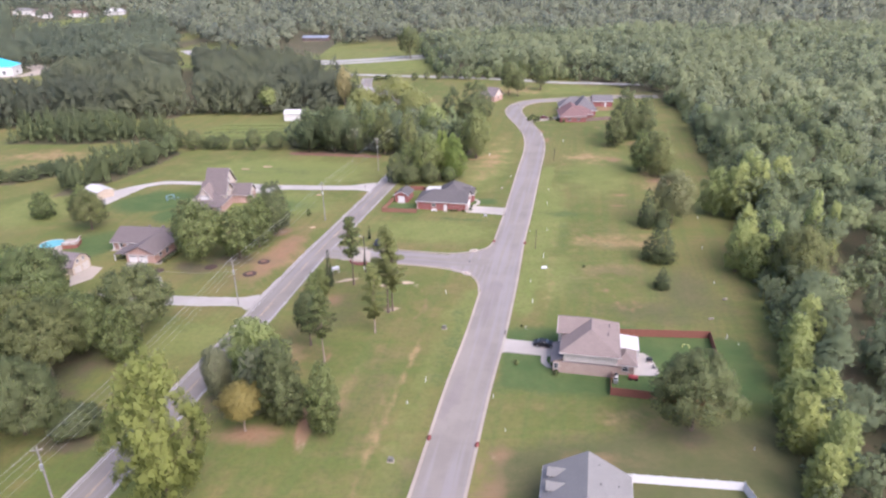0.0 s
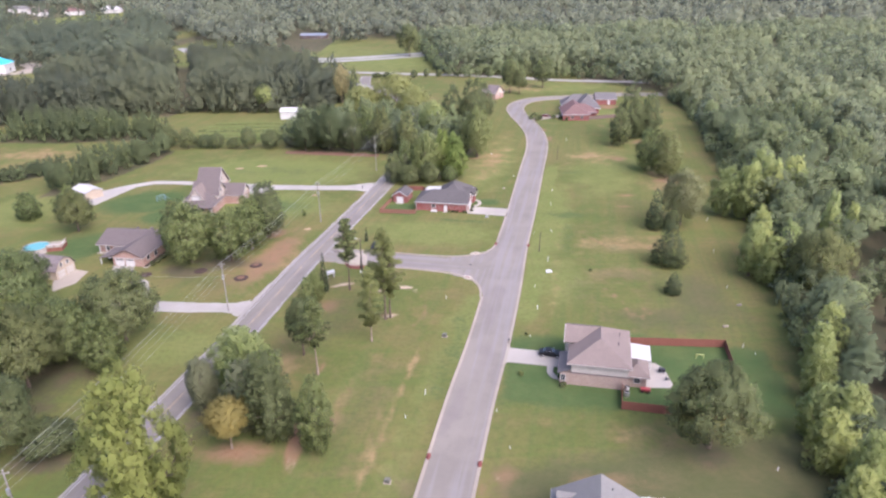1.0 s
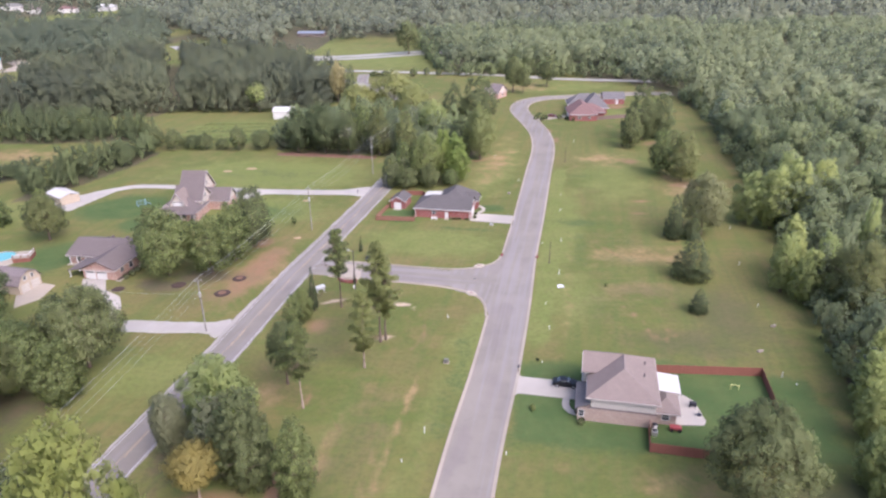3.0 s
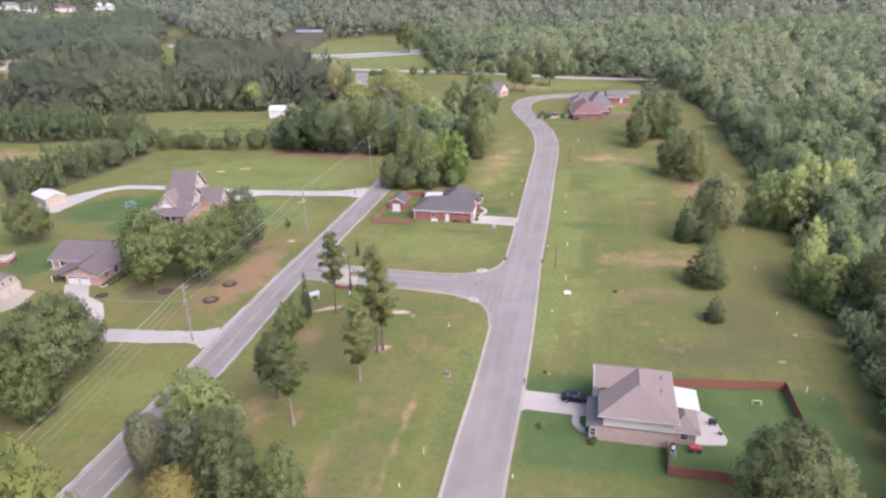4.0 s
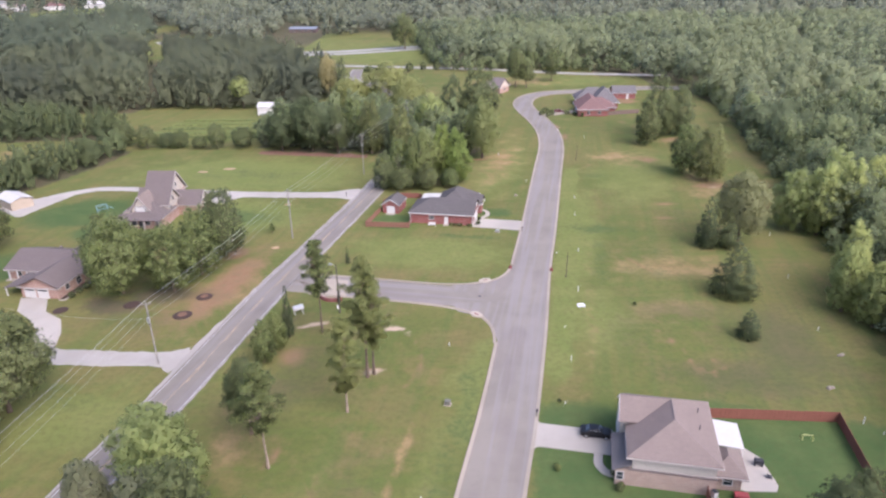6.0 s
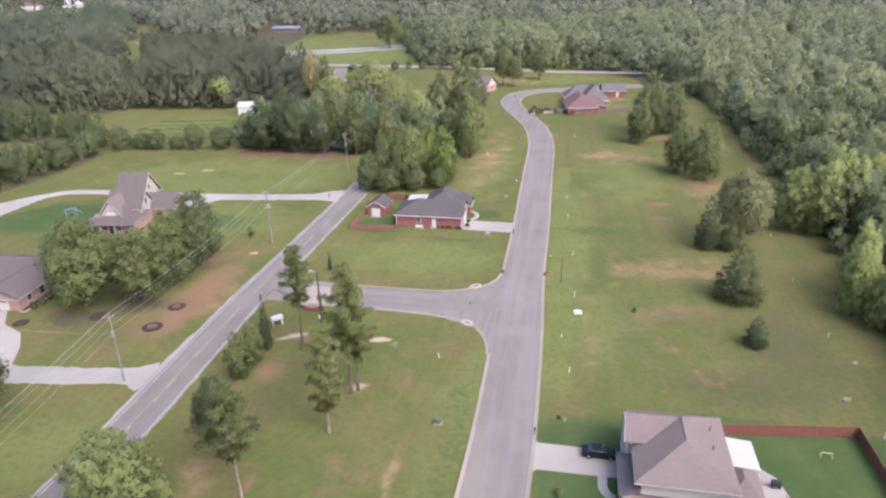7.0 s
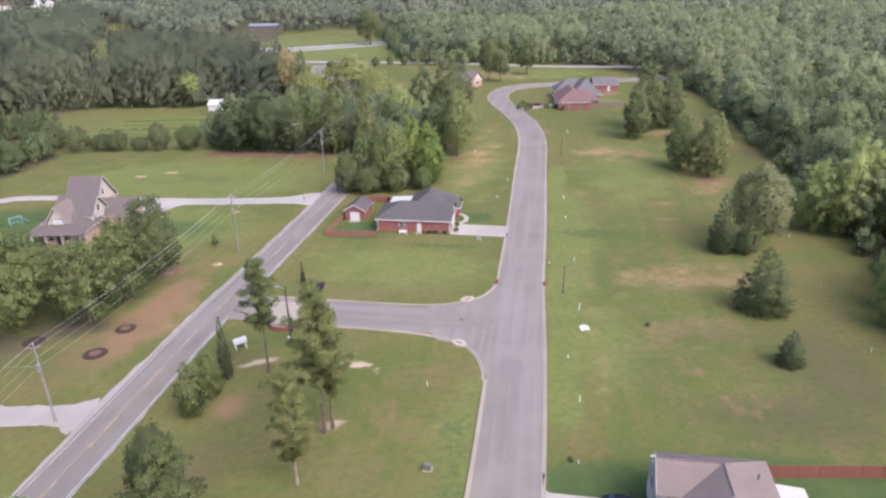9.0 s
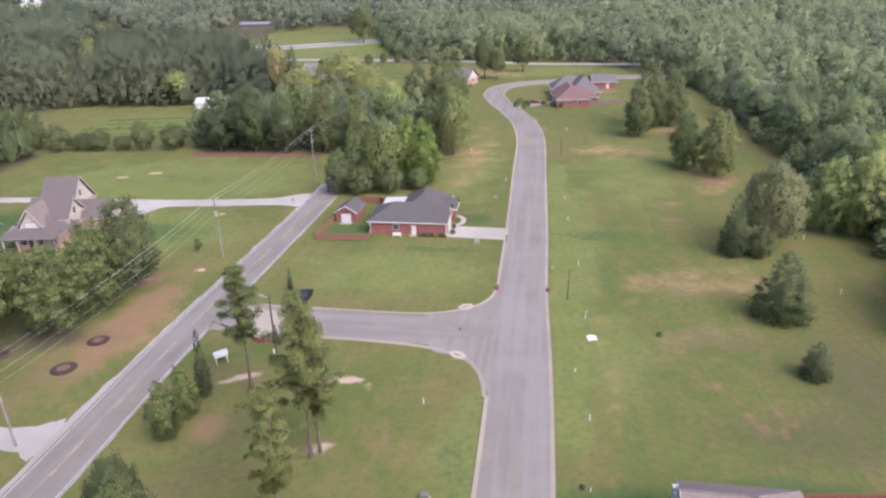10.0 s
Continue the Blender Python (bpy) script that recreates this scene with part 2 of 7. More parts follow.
M = {
    "ground": ground_material(),
    "asphalt": asphalt("worn_asphalt", 0.162, 0.17, 78.5),
    "asphalt_side": asphalt("worn_side_asphalt", 0.162, 0.17, -12.9),
    "asphalt_county": asphalt("county_asphalt", 0.150, 0.17, 77.0),
    "asphalt_far": asphalt("pale_highway", 0.25, 0.08),
    "concrete": asphalt("concrete", 0.235, 0.22),
    "concrete_white": asphalt("fresh_concrete", 0.275, 0.14),
    "inlet": asphalt("bleached_concrete", 0.29, 0.2),
    "shoulder": asphalt("rough_shoulder", 0.25, 0.12),
    "gravel": asphalt("pale_gravel", 0.275, 0.12),
    "white_line": plain("road_paint_white", (0.40, 0.385, 0.37), 0.8, vary=0.3, scale=0.6),
    "yellow_line": plain("road_paint_yellow", (0.36, 0.27, 0.17), 0.8, vary=0.35, scale=0.6),
    "bark": plain("bark", (0.13, 0.095, 0.07), 0.95, vary=0.4, scale=1.5),
    "bark_pale": plain("pale_bark", (0.27, 0.21, 0.16), 0.95, vary=0.4, scale=1.5),
    "pole_wood": plain("grey_pole_wood", (0.23, 0.21, 0.19), 0.9, vary=0.3, scale=1.2),
    "pole_dark": plain("dark_pole_wood", (0.07, 0.06, 0.05), 0.9, vary=0.3, scale=1.2),
    "metal": plain("galvanised_metal", (0.5, 0.5, 0.5), 0.45, 0.8),
    "wire": plain("weathered_wire", (0.36, 0.36, 0.34), 0.6, 0.3),
    "white": plain("white_paint", (0.53, 0.51, 0.485), 0.6, vary=0.08),
    "white_roof": plain("white_metal_roof", (0.43, 0.41, 0.38), 0.5, vary=0.08),
    "pvc": plain("white_pvc", (0.56, 0.55, 0.54), 0.5, vary=0.06),
    "trim_beige": plain("beige_trim_paint", (0.40, 0.36, 0.33), 0.6, vary=0.1),
    "dark": plain("dark_plastic", (0.03, 0.03, 0.035), 0.6, vary=0.2),
    "black_paint": plain("black_car_paint", (0.012, 0.012, 0.013), 0.35, 0.0, 0.3, vary=0.1),
    "maroon_paint": plain("dark_red_car_paint", (0.07, 0.018, 0.02), 0.35, 0.0, 0.3, vary=0.1),
    "rubber": plain("tyre_rubber", (0.02, 0.02, 0.02), 0.9),
    "red": plain("red_plastic", (0.27, 0.055, 0.055), 0.5),
    "rust": plain("rust_red_fabric", (0.16, 0.05, 0.04), 0.9),
    "green_box": plain("green_grey_box", (0.13, 0.125, 0.10), 0.6),
    "yellow": plain("yellow_tube", (0.72, 0.70, 0.28), 0.5),
    "blue_plastic": plain("blue_grey_plastic", (0.22, 0.34, 0.40), 0.5),
    "mulch": plain("dark_mulch", (0.055, 0.035, 0.028), 0.95, vary=0.4, scale=4),
    "clay_damp": plain("damp_red_clay", (0.15, 0.085, 0.056), 0.95, vary=0.35, scale=3),
    "pine_straw": plain("rust_red_pine_straw", (0.165, 0.090, 0.060), 0.95, vary=0.4, scale=1.5),
    "sand": plain("pale_sandy_soil", (0.48, 0.35, 0.25), 0.95, vary=0.3, scale=1.5),
    "hay": plain("dry_hay", (0.30, 0.22, 0.13), 0.95, vary=0.3, scale=3),
    "roof_taupe": shingles("taupe_shingles", (0.182, 0.145, 0.126)),
    "roof_mauve": shingles("mauve_brown_shingles", (0.124, 0.102, 0.094)),
    "roof_slate": shingles("dull_slate_shingles", (0.132, 0.120, 0.117)),
    "roof_grey": shingles("grey_shingles", (0.172, 0.164, 0.150)),
    "roof_dark": shingles("charcoal_shingles", (0.092, 0.083, 0.079)),
    "roof_brown": shingles("brown_shingles", (0.160, 0.132, 0.126)),
    "roof_red": shingles("red_brown_shingles", (0.158, 0.098, 0.088)),
    "roof_blue": plain("turquoise_metal_roof", (0.07, 0.42, 0.52), 0.5, vary=0.08),
    "brick_pink": brickwork("pink_tan_brick", (0.305, 0.22, 0.175), (0.36, 0.31, 0.27)),
    "brick_red": brickwork("red_brick", (0.215, 0.070, 0.060), (0.27, 0.18, 0.16)),
    "brick_brown": brickwork("brown_brick", (0.33, 0.20, 0.155), (0.42, 0.34, 0.29)),
    "brick_dark": brickwork("dark_brown_brick", (0.12, 0.085, 0.072), (0.18, 0.15, 0.13)),
    "siding_cream": boards("cream_siding", (0.44, 0.40, 0.35), 0.18),
    "siding_tan": boards("tan_siding", (0.40, 0.33, 0.25), 0.18),
    "siding_beige": boards("beige_siding", (0.50, 0.43, 0.355), 0.18),
    "siding_white": boards("white_siding", (0.56, 0.535, 0.49), 0.18),
    "fence_red": boards("red_stained_fence_boards", (0.205, 0.085, 0.058), 0.14, 0),
    "fence_brown": boards("brown_stained_fence_boards", (0.215, 0.112, 0.076), 0.14, 0),
    "fence_weathered": boards("weathered_grey_brown_fence", (0.17, 0.125, 0.10), 0.14, 0),
    "fence_dull": boards("dull_red_brown_fence", (0.20, 0.085, 0.06), 0.14, 0),
}
glass = Graph("window_glass", 0.08, 0.0, 0.6)
M["glass"] = glass.done((0.03, 0.035, 0.04))
water = Graph("pool_water", 0.06, 0.0, 0.5)
M["pool"] = water.done((0.10, 0.27, 0.26))
for _n, _a, _b in (
    ("leaf_mid", (0.118, 0.152, 0.068), (0.188, 0.230, 0.100)),
    ("leaf_pale", (0.215, 0.264, 0.112), (0.325, 0.378, 0.164)),
    ("leaf_olive", (0.112, 0.132, 0.060), (0.178, 0.202, 0.092)),
    ("leaf_bright", (0.150, 0.206, 0.060), (0.245, 0.305, 0.100)),
    ("leaf_dark", (0.100, 0.126, 0.064), (0.162, 0.194, 0.098)),
    ("leaf_cedar", (0.078, 0.104, 0.058), (0.124, 0.156, 0.084)),
    ("leaf_grey", (0.120, 0.146, 0.070), (0.188, 0.218, 0.106)),
    ("leaf_pine", (0.126, 0.154, 0.066), (0.205, 0.238, 0.104)),
    ("leaf_lime", (0.165, 0.20, 0.066), (0.25, 0.295, 0.102)),
    ("leaf_willow", (0.175, 0.205, 0.088), (0.245, 0.275, 0.125)),
    ("leaf_ash", (0.15, 0.168, 0.092), (0.235, 0.252, 0.140)),
    ("leaf_silver", (0.155, 0.175, 0.115), (0.210, 0.232, 0.155)),
    ("leaf_straw", (0.247, 0.238, 0.128), (0.338, 0.319, 0.18)),
    ("leaf_yellow", (0.175, 0.170, 0.078), (0.300, 0.278, 0.112)),
):
    M[_n] = leaf_material(_n, tuple(1.34 * v for v in _a), tuple(1.28 * v for v in _b))
M["woods"] = leaf_material("woodland_leaves", (0.146, 0.188, 0.118), (0.268, 0.320, 0.166), True, (0.33, 0.38, 0.18))
M["woods_dark"] = leaf_material("dark_belt_leaves", (0.094, 0.112, 0.088), (0.188, 0.214, 0.134), True, (0.23, 0.25, 0.14))
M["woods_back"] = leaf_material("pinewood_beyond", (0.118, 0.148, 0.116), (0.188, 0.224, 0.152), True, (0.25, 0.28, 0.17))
M["woods_pine"] = leaf_material("pinewood_needles", (0.104, 0.134, 0.080), (0.196, 0.238, 0.112), True, (0.23, 0.27, 0.12))
# Leaf colours of the farther woods are paler and greyer: distance haze painted in.
M["woods_mid_hazed"] = leaf_material("woodland_beyond_hazed", (0.162, 0.202, 0.140), (0.286, 0.332, 0.196), True, (0.36, 0.41, 0.21))
M["woods_far"] = leaf_material("distant_woodland_hazed", (0.160, 0.188, 0.156), (0.250, 0.282, 0.200), True, (0.34, 0.36, 0.22))


# ---- building helpers ----
def part(name, bm, material, parent=None, label=""):
    """Links a bmesh as one mesh object, under parent if there is one."""
    me = bpy.data.meshes.new(name)
    bmesh.ops.recalc_face_normals(bm, faces=bm.faces)
    bm.to_mesh(me)
    bm.free()
    me.materials.append(M[material])
    ob = new(name, me)
    ob.parent = parent
    return tagged(ob, label)


def shared(name, me, material, parent=None, m=None, label=""):
    """An object of its own on a mesh that others use too, with its own material."""
    ob = new(name, me)
    ob.parent = parent
    if m is not None:
        ob.matrix_basis = m
    if not me.materials:
        me.materials.append(M[material])
    ob.material_slots[0].link = "OBJECT"
    ob.material_slots[0].material = M[material]
    return tagged(ob, label)


def thing(name, x, y, turn, label, category, group="", kind="", z=0.0):
    e = new(name)
    e.empty_display_size = 0.5
    e.matrix_basis = pose(x, y, z, 0, 0, turn)
    return tagged(e, label, category, group, kind)


def box(bm, x0, y0, z0, x1, y1, z1, bevel=0.0):
    v = [bm.verts.new(p) for p in ((x0, y0, z0), (x1, y0, z0), (x1, y1, z0), (x0, y1, z0), (x0, y0, z1), (x1, y0, z1), (x1, y1, z1), (x0, y1, z1))]
    fs = [bm.faces.new([v[i] for i in q]) for q in ((0, 3, 2, 1), (4, 5, 6, 7), (0, 1, 5, 4), (1, 2, 6, 5), (2, 3, 7, 6), (3, 0, 4, 7))]
    if bevel:
        es = {e for f in fs for e in f.edges}
        bmesh.ops.bevel(bm, geom=list(es), offset=bevel, segments=2, affect="EDGES", profile=0.5)
    return bm


def boxes(*rows):
    bm = bmesh.new()
    for r in rows:
        box(bm, *r)
    return bm


def rod(bm, a, b, r0, r1=None, n=8):
    """A tapered round bar from a to b."""
    r1 = r0 if r1 is None else r1
    a, b = Vector(a), Vector(b)
    q = (b - a).to_track_quat("Z", "Y")
    rings = []
    for p, r in ((a, r0), (b, r1)):
        rings.append([bm.verts.new(p + q @ Vector((r * math.cos(2 * math.pi * i / n), r * math.sin(2 * math.pi * i / n), 0))) for i in range(n)])
    for i in range(n):
        bm.faces.new((rings[0][i], rings[0][(i + 1) % n], rings[1][(i + 1) % n], rings[1][i]))
    bm.faces.new(rings[1])
    bm.faces.new(rings[0][::-1])
    return bm


def slab_from(bm, top, thick):
    """A solid plate under a flat or sloped polygon given by its top corners."""
    t = [bm.verts.new(p) for p in top]
    d = [bm.verts.new((p[0], p[1], p[2] - thick)) for p in top]
    bm.faces.new(t)
    bm.faces.new(d[::-1])
    n = len(t)
    for i in range(n):
        bm.faces.new((t[i], d[i], d[(i + 1) % n], t[(i + 1) % n]))


def roof(bm, x0, y0, x1, y1, z, rise, axis="x", hip0=True, hip1=True, over=0.45, thick=0.16):
    """A hip or gable roof over a rectangle; the ridge runs along axis; hip0 and hip1 say whether each end slopes."""
    x0, y0, x1, y1 = x0 - over, y0 - over, x1 + over, y1 + over
    if axis == "y":
        half = (x1 - x0) / 2
        xm = (x0 + x1) / 2
        a, b = y0 + (half if hip0 else 0), y1 - (half if hip1 else 0)
        if a > b:
            a = b = (a + b) / 2
        A, B = (xm, a, z + rise), (xm, b, z + rise)
        c = [(x0, y0, z), (x1, y0, z), (x1, y1, z), (x0, y1, z)]
        slab_from(bm, [c[0], A, B, c[3]], thick)
        slab_from(bm, [c[1], c[2], B, A], thick)
        if hip0:
            slab_from(bm, [c[0], c[1], A], thick)
        if hip1:
            slab_from(bm, [c[2], c[3], B], thick)
    else:
        half = (y1 - y0) / 2
        ym = (y0 + y1) / 2
        a, b = x0 + (half if hip0 else 0), x1 - (half if hip1 else 0)
        if a > b:
            a = b = (a + b) / 2
        A, B = (a, ym, z + rise), (b, ym, z + rise)
        c = [(x0, y0, z), (x1, y0, z), (x1, y1, z), (x0, y1, z)]
        slab_from(bm, [c[0], c[1], B, A], thick)
        slab_from(bm, [c[3], A, B, c[2]], thick)
        if hip0:
            slab_from(bm, [c[0], A, c[3]], thick)
        if hip1:
            slab_from(bm, [c[1], c[2], B], thick)
    return bm


def gable(bm, a, b, z, rise, thick=0.2, inward=(0, 1)):
    """A triangular end wall between two ground points, of some thickness."""
    mx, my = (a[0] + b[0]) / 2, (a[1] + b[1]) / 2
    ix, iy = inward[0] * thick, inward[1] * thick
    f = [bm.verts.new(p) for p in ((a[0], a[1], z), (b[0], b[1], z), (mx, my, z + rise))]
    k = [bm.verts.new((p.co.x + ix, p.co.y + iy, p.co.z)) for p in f]
    bm.faces.new(f)
    bm.faces.new(k[::-1])
    for i in range(3):
        bm.faces.new((f[i], k[i], k[(i + 1) % 3], f[(i + 1) % 3]))
    return bm


def fascia(bm, x0, y0, x1, y1, z, over=0.45):
    """White eaves boards and gutters round a rectangle."""
    x0, y0, x1, y1 = x0 - over, y0 - over, x1 + over, y1 + over
    t, h = 0.06, 0.2
    for r in ((x0 - t, y0 - t, x1 + t, y0), (x0 - t, y1, x1 + t, y1 + t), (x0 - t, y0, x0, y1), (x1, y0, x1 + t, y1)):
        box(bm, r[0], r[1], z - h, r[2], r[3], z + 0.02)
    return bm


def window(parent, x, y, z, w, h, face, name="window"):
    """A framed window on a wall: face is 's', 'n', 'e' or 'w'."""
    fr, gl = bmesh.new(), bmesh.new()
    d, f = 0.05, 0.09

    def add(bm, u0, z0, u1, z1, near, out):
        if face in "sn":
            s = -1 if face == "s" else 1
            box(bm, x + u0, min(y + s * near, y + s * out), z + z0, x + u1, max(y + s * near, y + s * out), z + z1)
        else:
            s = -1 if face == "w" else 1
            box(bm, min(x + s * near, x + s * out), y + u0, z + z0, max(x + s * near, x + s * out), y + u1, z + z1)
    add(fr, -w / 2 - f, -f, w / 2 + f, 0, 0.005, d)
    add(fr, -w / 2 - f, h, w / 2 + f, h + f, 0.005, d)
    add(fr, -w / 2 - f, 0, -w / 2, h, 0.005, d)
    add(fr, w / 2, 0, w / 2 + f, h, 0.005, d)
    add(fr, -w / 2, h / 2 - 0.03, w / 2, h / 2 + 0.03, 0.025, d)
    add(gl, -w / 2, 0, w / 2, h, 0.005, 0.02)
    o = part(name, fr, "white", parent)
    part("pane", gl, "glass", o)
    return o


def door(parent, x, y, w, h, face, material="white", name="door", panels=1):
    bm = bmesh.new()
    lines = bmesh.new()

    def add(b, u0, z0, u1, z1, near, out):
        if face in "sn":
            s = -1 if face == "s" else 1
            box(b, x + u0, min(y + s * near, y + s * out), z0, x + u1, max(y + s * near, y + s * out), z1)
        else:
            s = -1 if face == "w" else 1
            box(b, min(x + s * near, x + s * out), y + u0, z0, max(x + s * near, x + s * out), y + u1, z1)
    add(bm, -w / 2, 0.02, w / 2, h, 0.005, 0.06)
    o = part(name, bm, material, parent)
    for i in range(panels):
        z0 = 0.08 + i * (h - 0.1) / panels
        add(lines, -w / 2 + 0.08, z0, w / 2 - 0.08, z0 + (h - 0.1) / panels - 0.07, 0.062, 0.085)
    part("door_panel", lines, material, o)
    return o


def smooth_line(pts, step=2.0):
    """Catmull-Rom through 2-D points, at even-ish steps."""
    out = []
    p = [pts[0]] + list(pts) + [pts[-1]]
    for i in range(1, len(p) - 2):
        p0, p1, p2, p3 = (np.array(q, float) for q in p[i - 1:i + 3])
        n = max(2, int(np.linalg.norm(p2 - p1) / step))
        for k in range(n):
            t = k / n
            out.append(0.5 * ((2 * p1) + (p2 - p0) * t + (2 * p0 - 5 * p1 + 4 * p2 - p3) * t * t + (3 * p1 - p0 - 3 * p2 + p3) * t ** 3))
    out.append(np.array(pts[-1], float))
    return np.array(out)


def normals_of(line):
    d = np.gradient(line, axis=0)
    d /= np.linalg.norm(d, axis=1)[:, None]
    return np.stack([d[:, 1], -d[:, 0]], 1)          # to the right of the way


def ribbon(name, line, lo, hi, z0, z1, material, label="", category="", kind="structure", parent=None):
    """A solid band along a line from offset lo to hi (right positive), from z0 to z1."""
    n = normals_of(line)
    lo = np.broadcast_to(lo, len(line))
    hi = np.broadcast_to(hi, len(line))
    a, b = line + n * lo[:, None], line + n * hi[:, None]
    vs, fs = [], []
    for p, q in zip(a, b):
        vs += [(*p, z0), (*p, z1), (*q, z1), (*q, z0)]
    for i in range(len(line) - 1):
        k = 4 * i
        for j in range(3):
            fs.append((k + j, k + j + 1, k + 5 + j, k + 4 + j))
    fs += [(0, 1, 2, 3), (4 * len(line) - 1, 4 * len(line) - 2, 4 * len(line) - 3, 4 * len(line) - 4)]
    me = bpy.data.meshes.new(name)
    me.from_pydata(vs, [], fs)
    me.materials.append(M[material])
    ob = new(name, me)
    ob.parent = parent
    return tagged(ob, label, category, "", kind)


def plate(name, pts, z0, z1, material, label="", category="", kind="structure", rounded=True):
    """A flat slab over an outline, its corners eased."""
    line = [np.array(p, float) for p in pts]
    if rounded:
        for _ in range(2):
            nxt = []
            for i in range(len(line)):
                p, q = line[i], line[(i + 1) % len(line)]
                nxt += [p * 0.88 + q * 0.12, p * 0.12 + q * 0.88]
            line = nxt
    if material == "gravel":
        r = random.Random(len(name) * 7 + len(line))
        nxt = []
        for i in range(len(line)):
            p, q = line[i], line[(i + 1) % len(line)]
            k = max(1, int(np.linalg.norm(q - p) / 0.7))
            nxt += [p + (q - p) * j / k + np.array([r.uniform(-0.22, 0.22), r.uniform(-0.22, 0.22)]) for j in range(k)]
        line = nxt
    bm = bmesh.new()
    t = [bm.verts.new((*p, z1)) for p in line]
    d = [bm.verts.new((*p, z0)) for p in line]
    bm.faces.new(t)
    for i in range(len(t)):
        bm.faces.new((t[i], d[i], d[(i + 1) % len(t)], t[(i + 1) % len(t)]))
    return tagged(part(name, bm, material), label, category, "", kind)


# ---- ground: one sheet to the horizon ----
def axis_steps(lo, hi, fine, far):
    a = list(np.arange(lo, hi + 0.01, fine))
    s = fine
    while a[-1] < far:
        s *= 1.35
        a.append(a[-1] + s)
    s = fine
    while a[0] > -far:
        s *= 1.35
        a.insert(0, a[0] - s)
    return np.array(a)


def blob(X, Y, x, y, rx, ry, turn=0.0):
    c, s = math.cos(radians(turn)), math.sin(radians(turn))
    u, v = (X - x) * c + (Y - y) * s, -(X - x) * s + (Y - y) * c
    return np.exp(-((u / rx) ** 2 + (v / ry) ** 2))


def inside(X, Y, poly):
    """Which points lie in a polygon."""
    r = np.zeros(X.shape, bool)
    n = len(poly)
    for i in range(n):
        (x0, y0), (x1, y1) = poly[i], poly[(i + 1) % n]
        if y0 == y1:
            continue
        c = ((y0 > Y) != (y1 > Y)) & (X < (x1 - x0) * (Y - y0) / (y1 - y0) + x0)
        r ^= c
    return r


def field(X, Y, poly, soft):
    """A convex plot, given anticlockwise, that fades over soft metres at its edges."""
    d = np.full(X.shape, 1e9)
    for (x0, y0), (x1, y1) in zip(poly, poly[1:] + poly[:1]):
        d = np.minimum(d, ((x1 - x0) * (Y - y0) - (y1 - y0) * (X - x0)) / math.hypot(x1 - x0, y1 - y0))
    return np.clip(d / soft + 0.5, 0, 1)


# woods as outlines on the plan
WOODS_RIGHT = [(58, 40), (57, 68), (62, 80), (68, 96), (74, 116), (80, 138), (95, 190), (108, 247), (116, 290), (122, 322), (126, 376), (118, 395), (108, 420),
               (112, 440), (420, 620), (420, 120), (140, 20)]
WOODS_FAR = [(2, 480), (30, 462), (75, 450), (112, 440), (420, 620), (900, 560), (1300, 1600), (-60, 1650), (-40, 720), (-20, 690)]
WOODS_BACK = [(-1300, 1650), (-60, 1650), (-40, 720), (-20, 695), (-70, 664), (-104, 640), (-130, 606), (-165, 614), (-200, 642), (-232, 692), (-300, 792), (-420, 935), (-560, 1050), (-900, 1100)]
WOODS_LEFT = [(-222, 333), (-170, 350), (-133, 356), (-95, 356), (-62, 366), (-54, 395), (-66, 424), (-96, 470), (-120, 520), (-190, 530), (-250, 470), (-285, 436), (-262, 380)]
SCRUB_LEFT = [(-420, 300), (-300, 300), (-222, 322), (-262, 380), (-285, 436), (-300, 450), (-420, 440)]
WOODS_LEFT_BACK = [(-290, 525), (-205, 505), (-240, 610), (-262, 690), (-330, 830), (-420, 930), (-560, 1040), (-900, 1100), (-900, 560), (-420, 540), (-330, 530)]
ROW_PINES = [(-203, 300), (-170, 297), (-134, 300), (-126, 312), (-140, 322), (-205, 318)]
GROVE = [(-68, 282), (-52, 284), (-46, 292), (-46, 306), (-32, 308), (-32, 278), (-22, 268), (-12, 272), (2, 268), (10, 266), (17, 275), (16, 300), (2, 312), (-14, 322), (-34, 328), (-52, 318), (-66, 300)]
HEDGE = [(-141, 221), (-134, 222), (-126, 238), (-117, 262), (-114, 280), (-124, 284), (-131, 262), (-139, 240)]
HEDGE_WEST = [(-215, 238), (-166, 236), (-146, 250), (-150, 258), (-170, 246), (-215, 250)]

gx, gy = axis_steps(-150, 110, 1.25, 4200), axis_steps(50, 320, 1.25, 4200)
X, Y = np.meshgrid(gx, gy)
dirt, lush, dry, litter, bright, sand, dull = (np.zeros(X.shape) for _ in range(7))
for x, y, rx, ry, a, s in (
    (62, 213, 5, 2, 0, 0.9), (58, 202, 6, 2, 0, 0.75), (69, 257, 5, 6, 10, 0.8),
    (80, 228, 7, 3, 0, 1.0), (-9, 146, 3.0, 1.2, -15, 0.8), (-12, 132.5, 3.5, 1.2, 5, 0.8), (-13.5, 145, 2.5, 1.5, 0, 0.9),
):
    dirt = np.maximum(dirt, s * blob(X, Y, x, y, rx, ry, a))
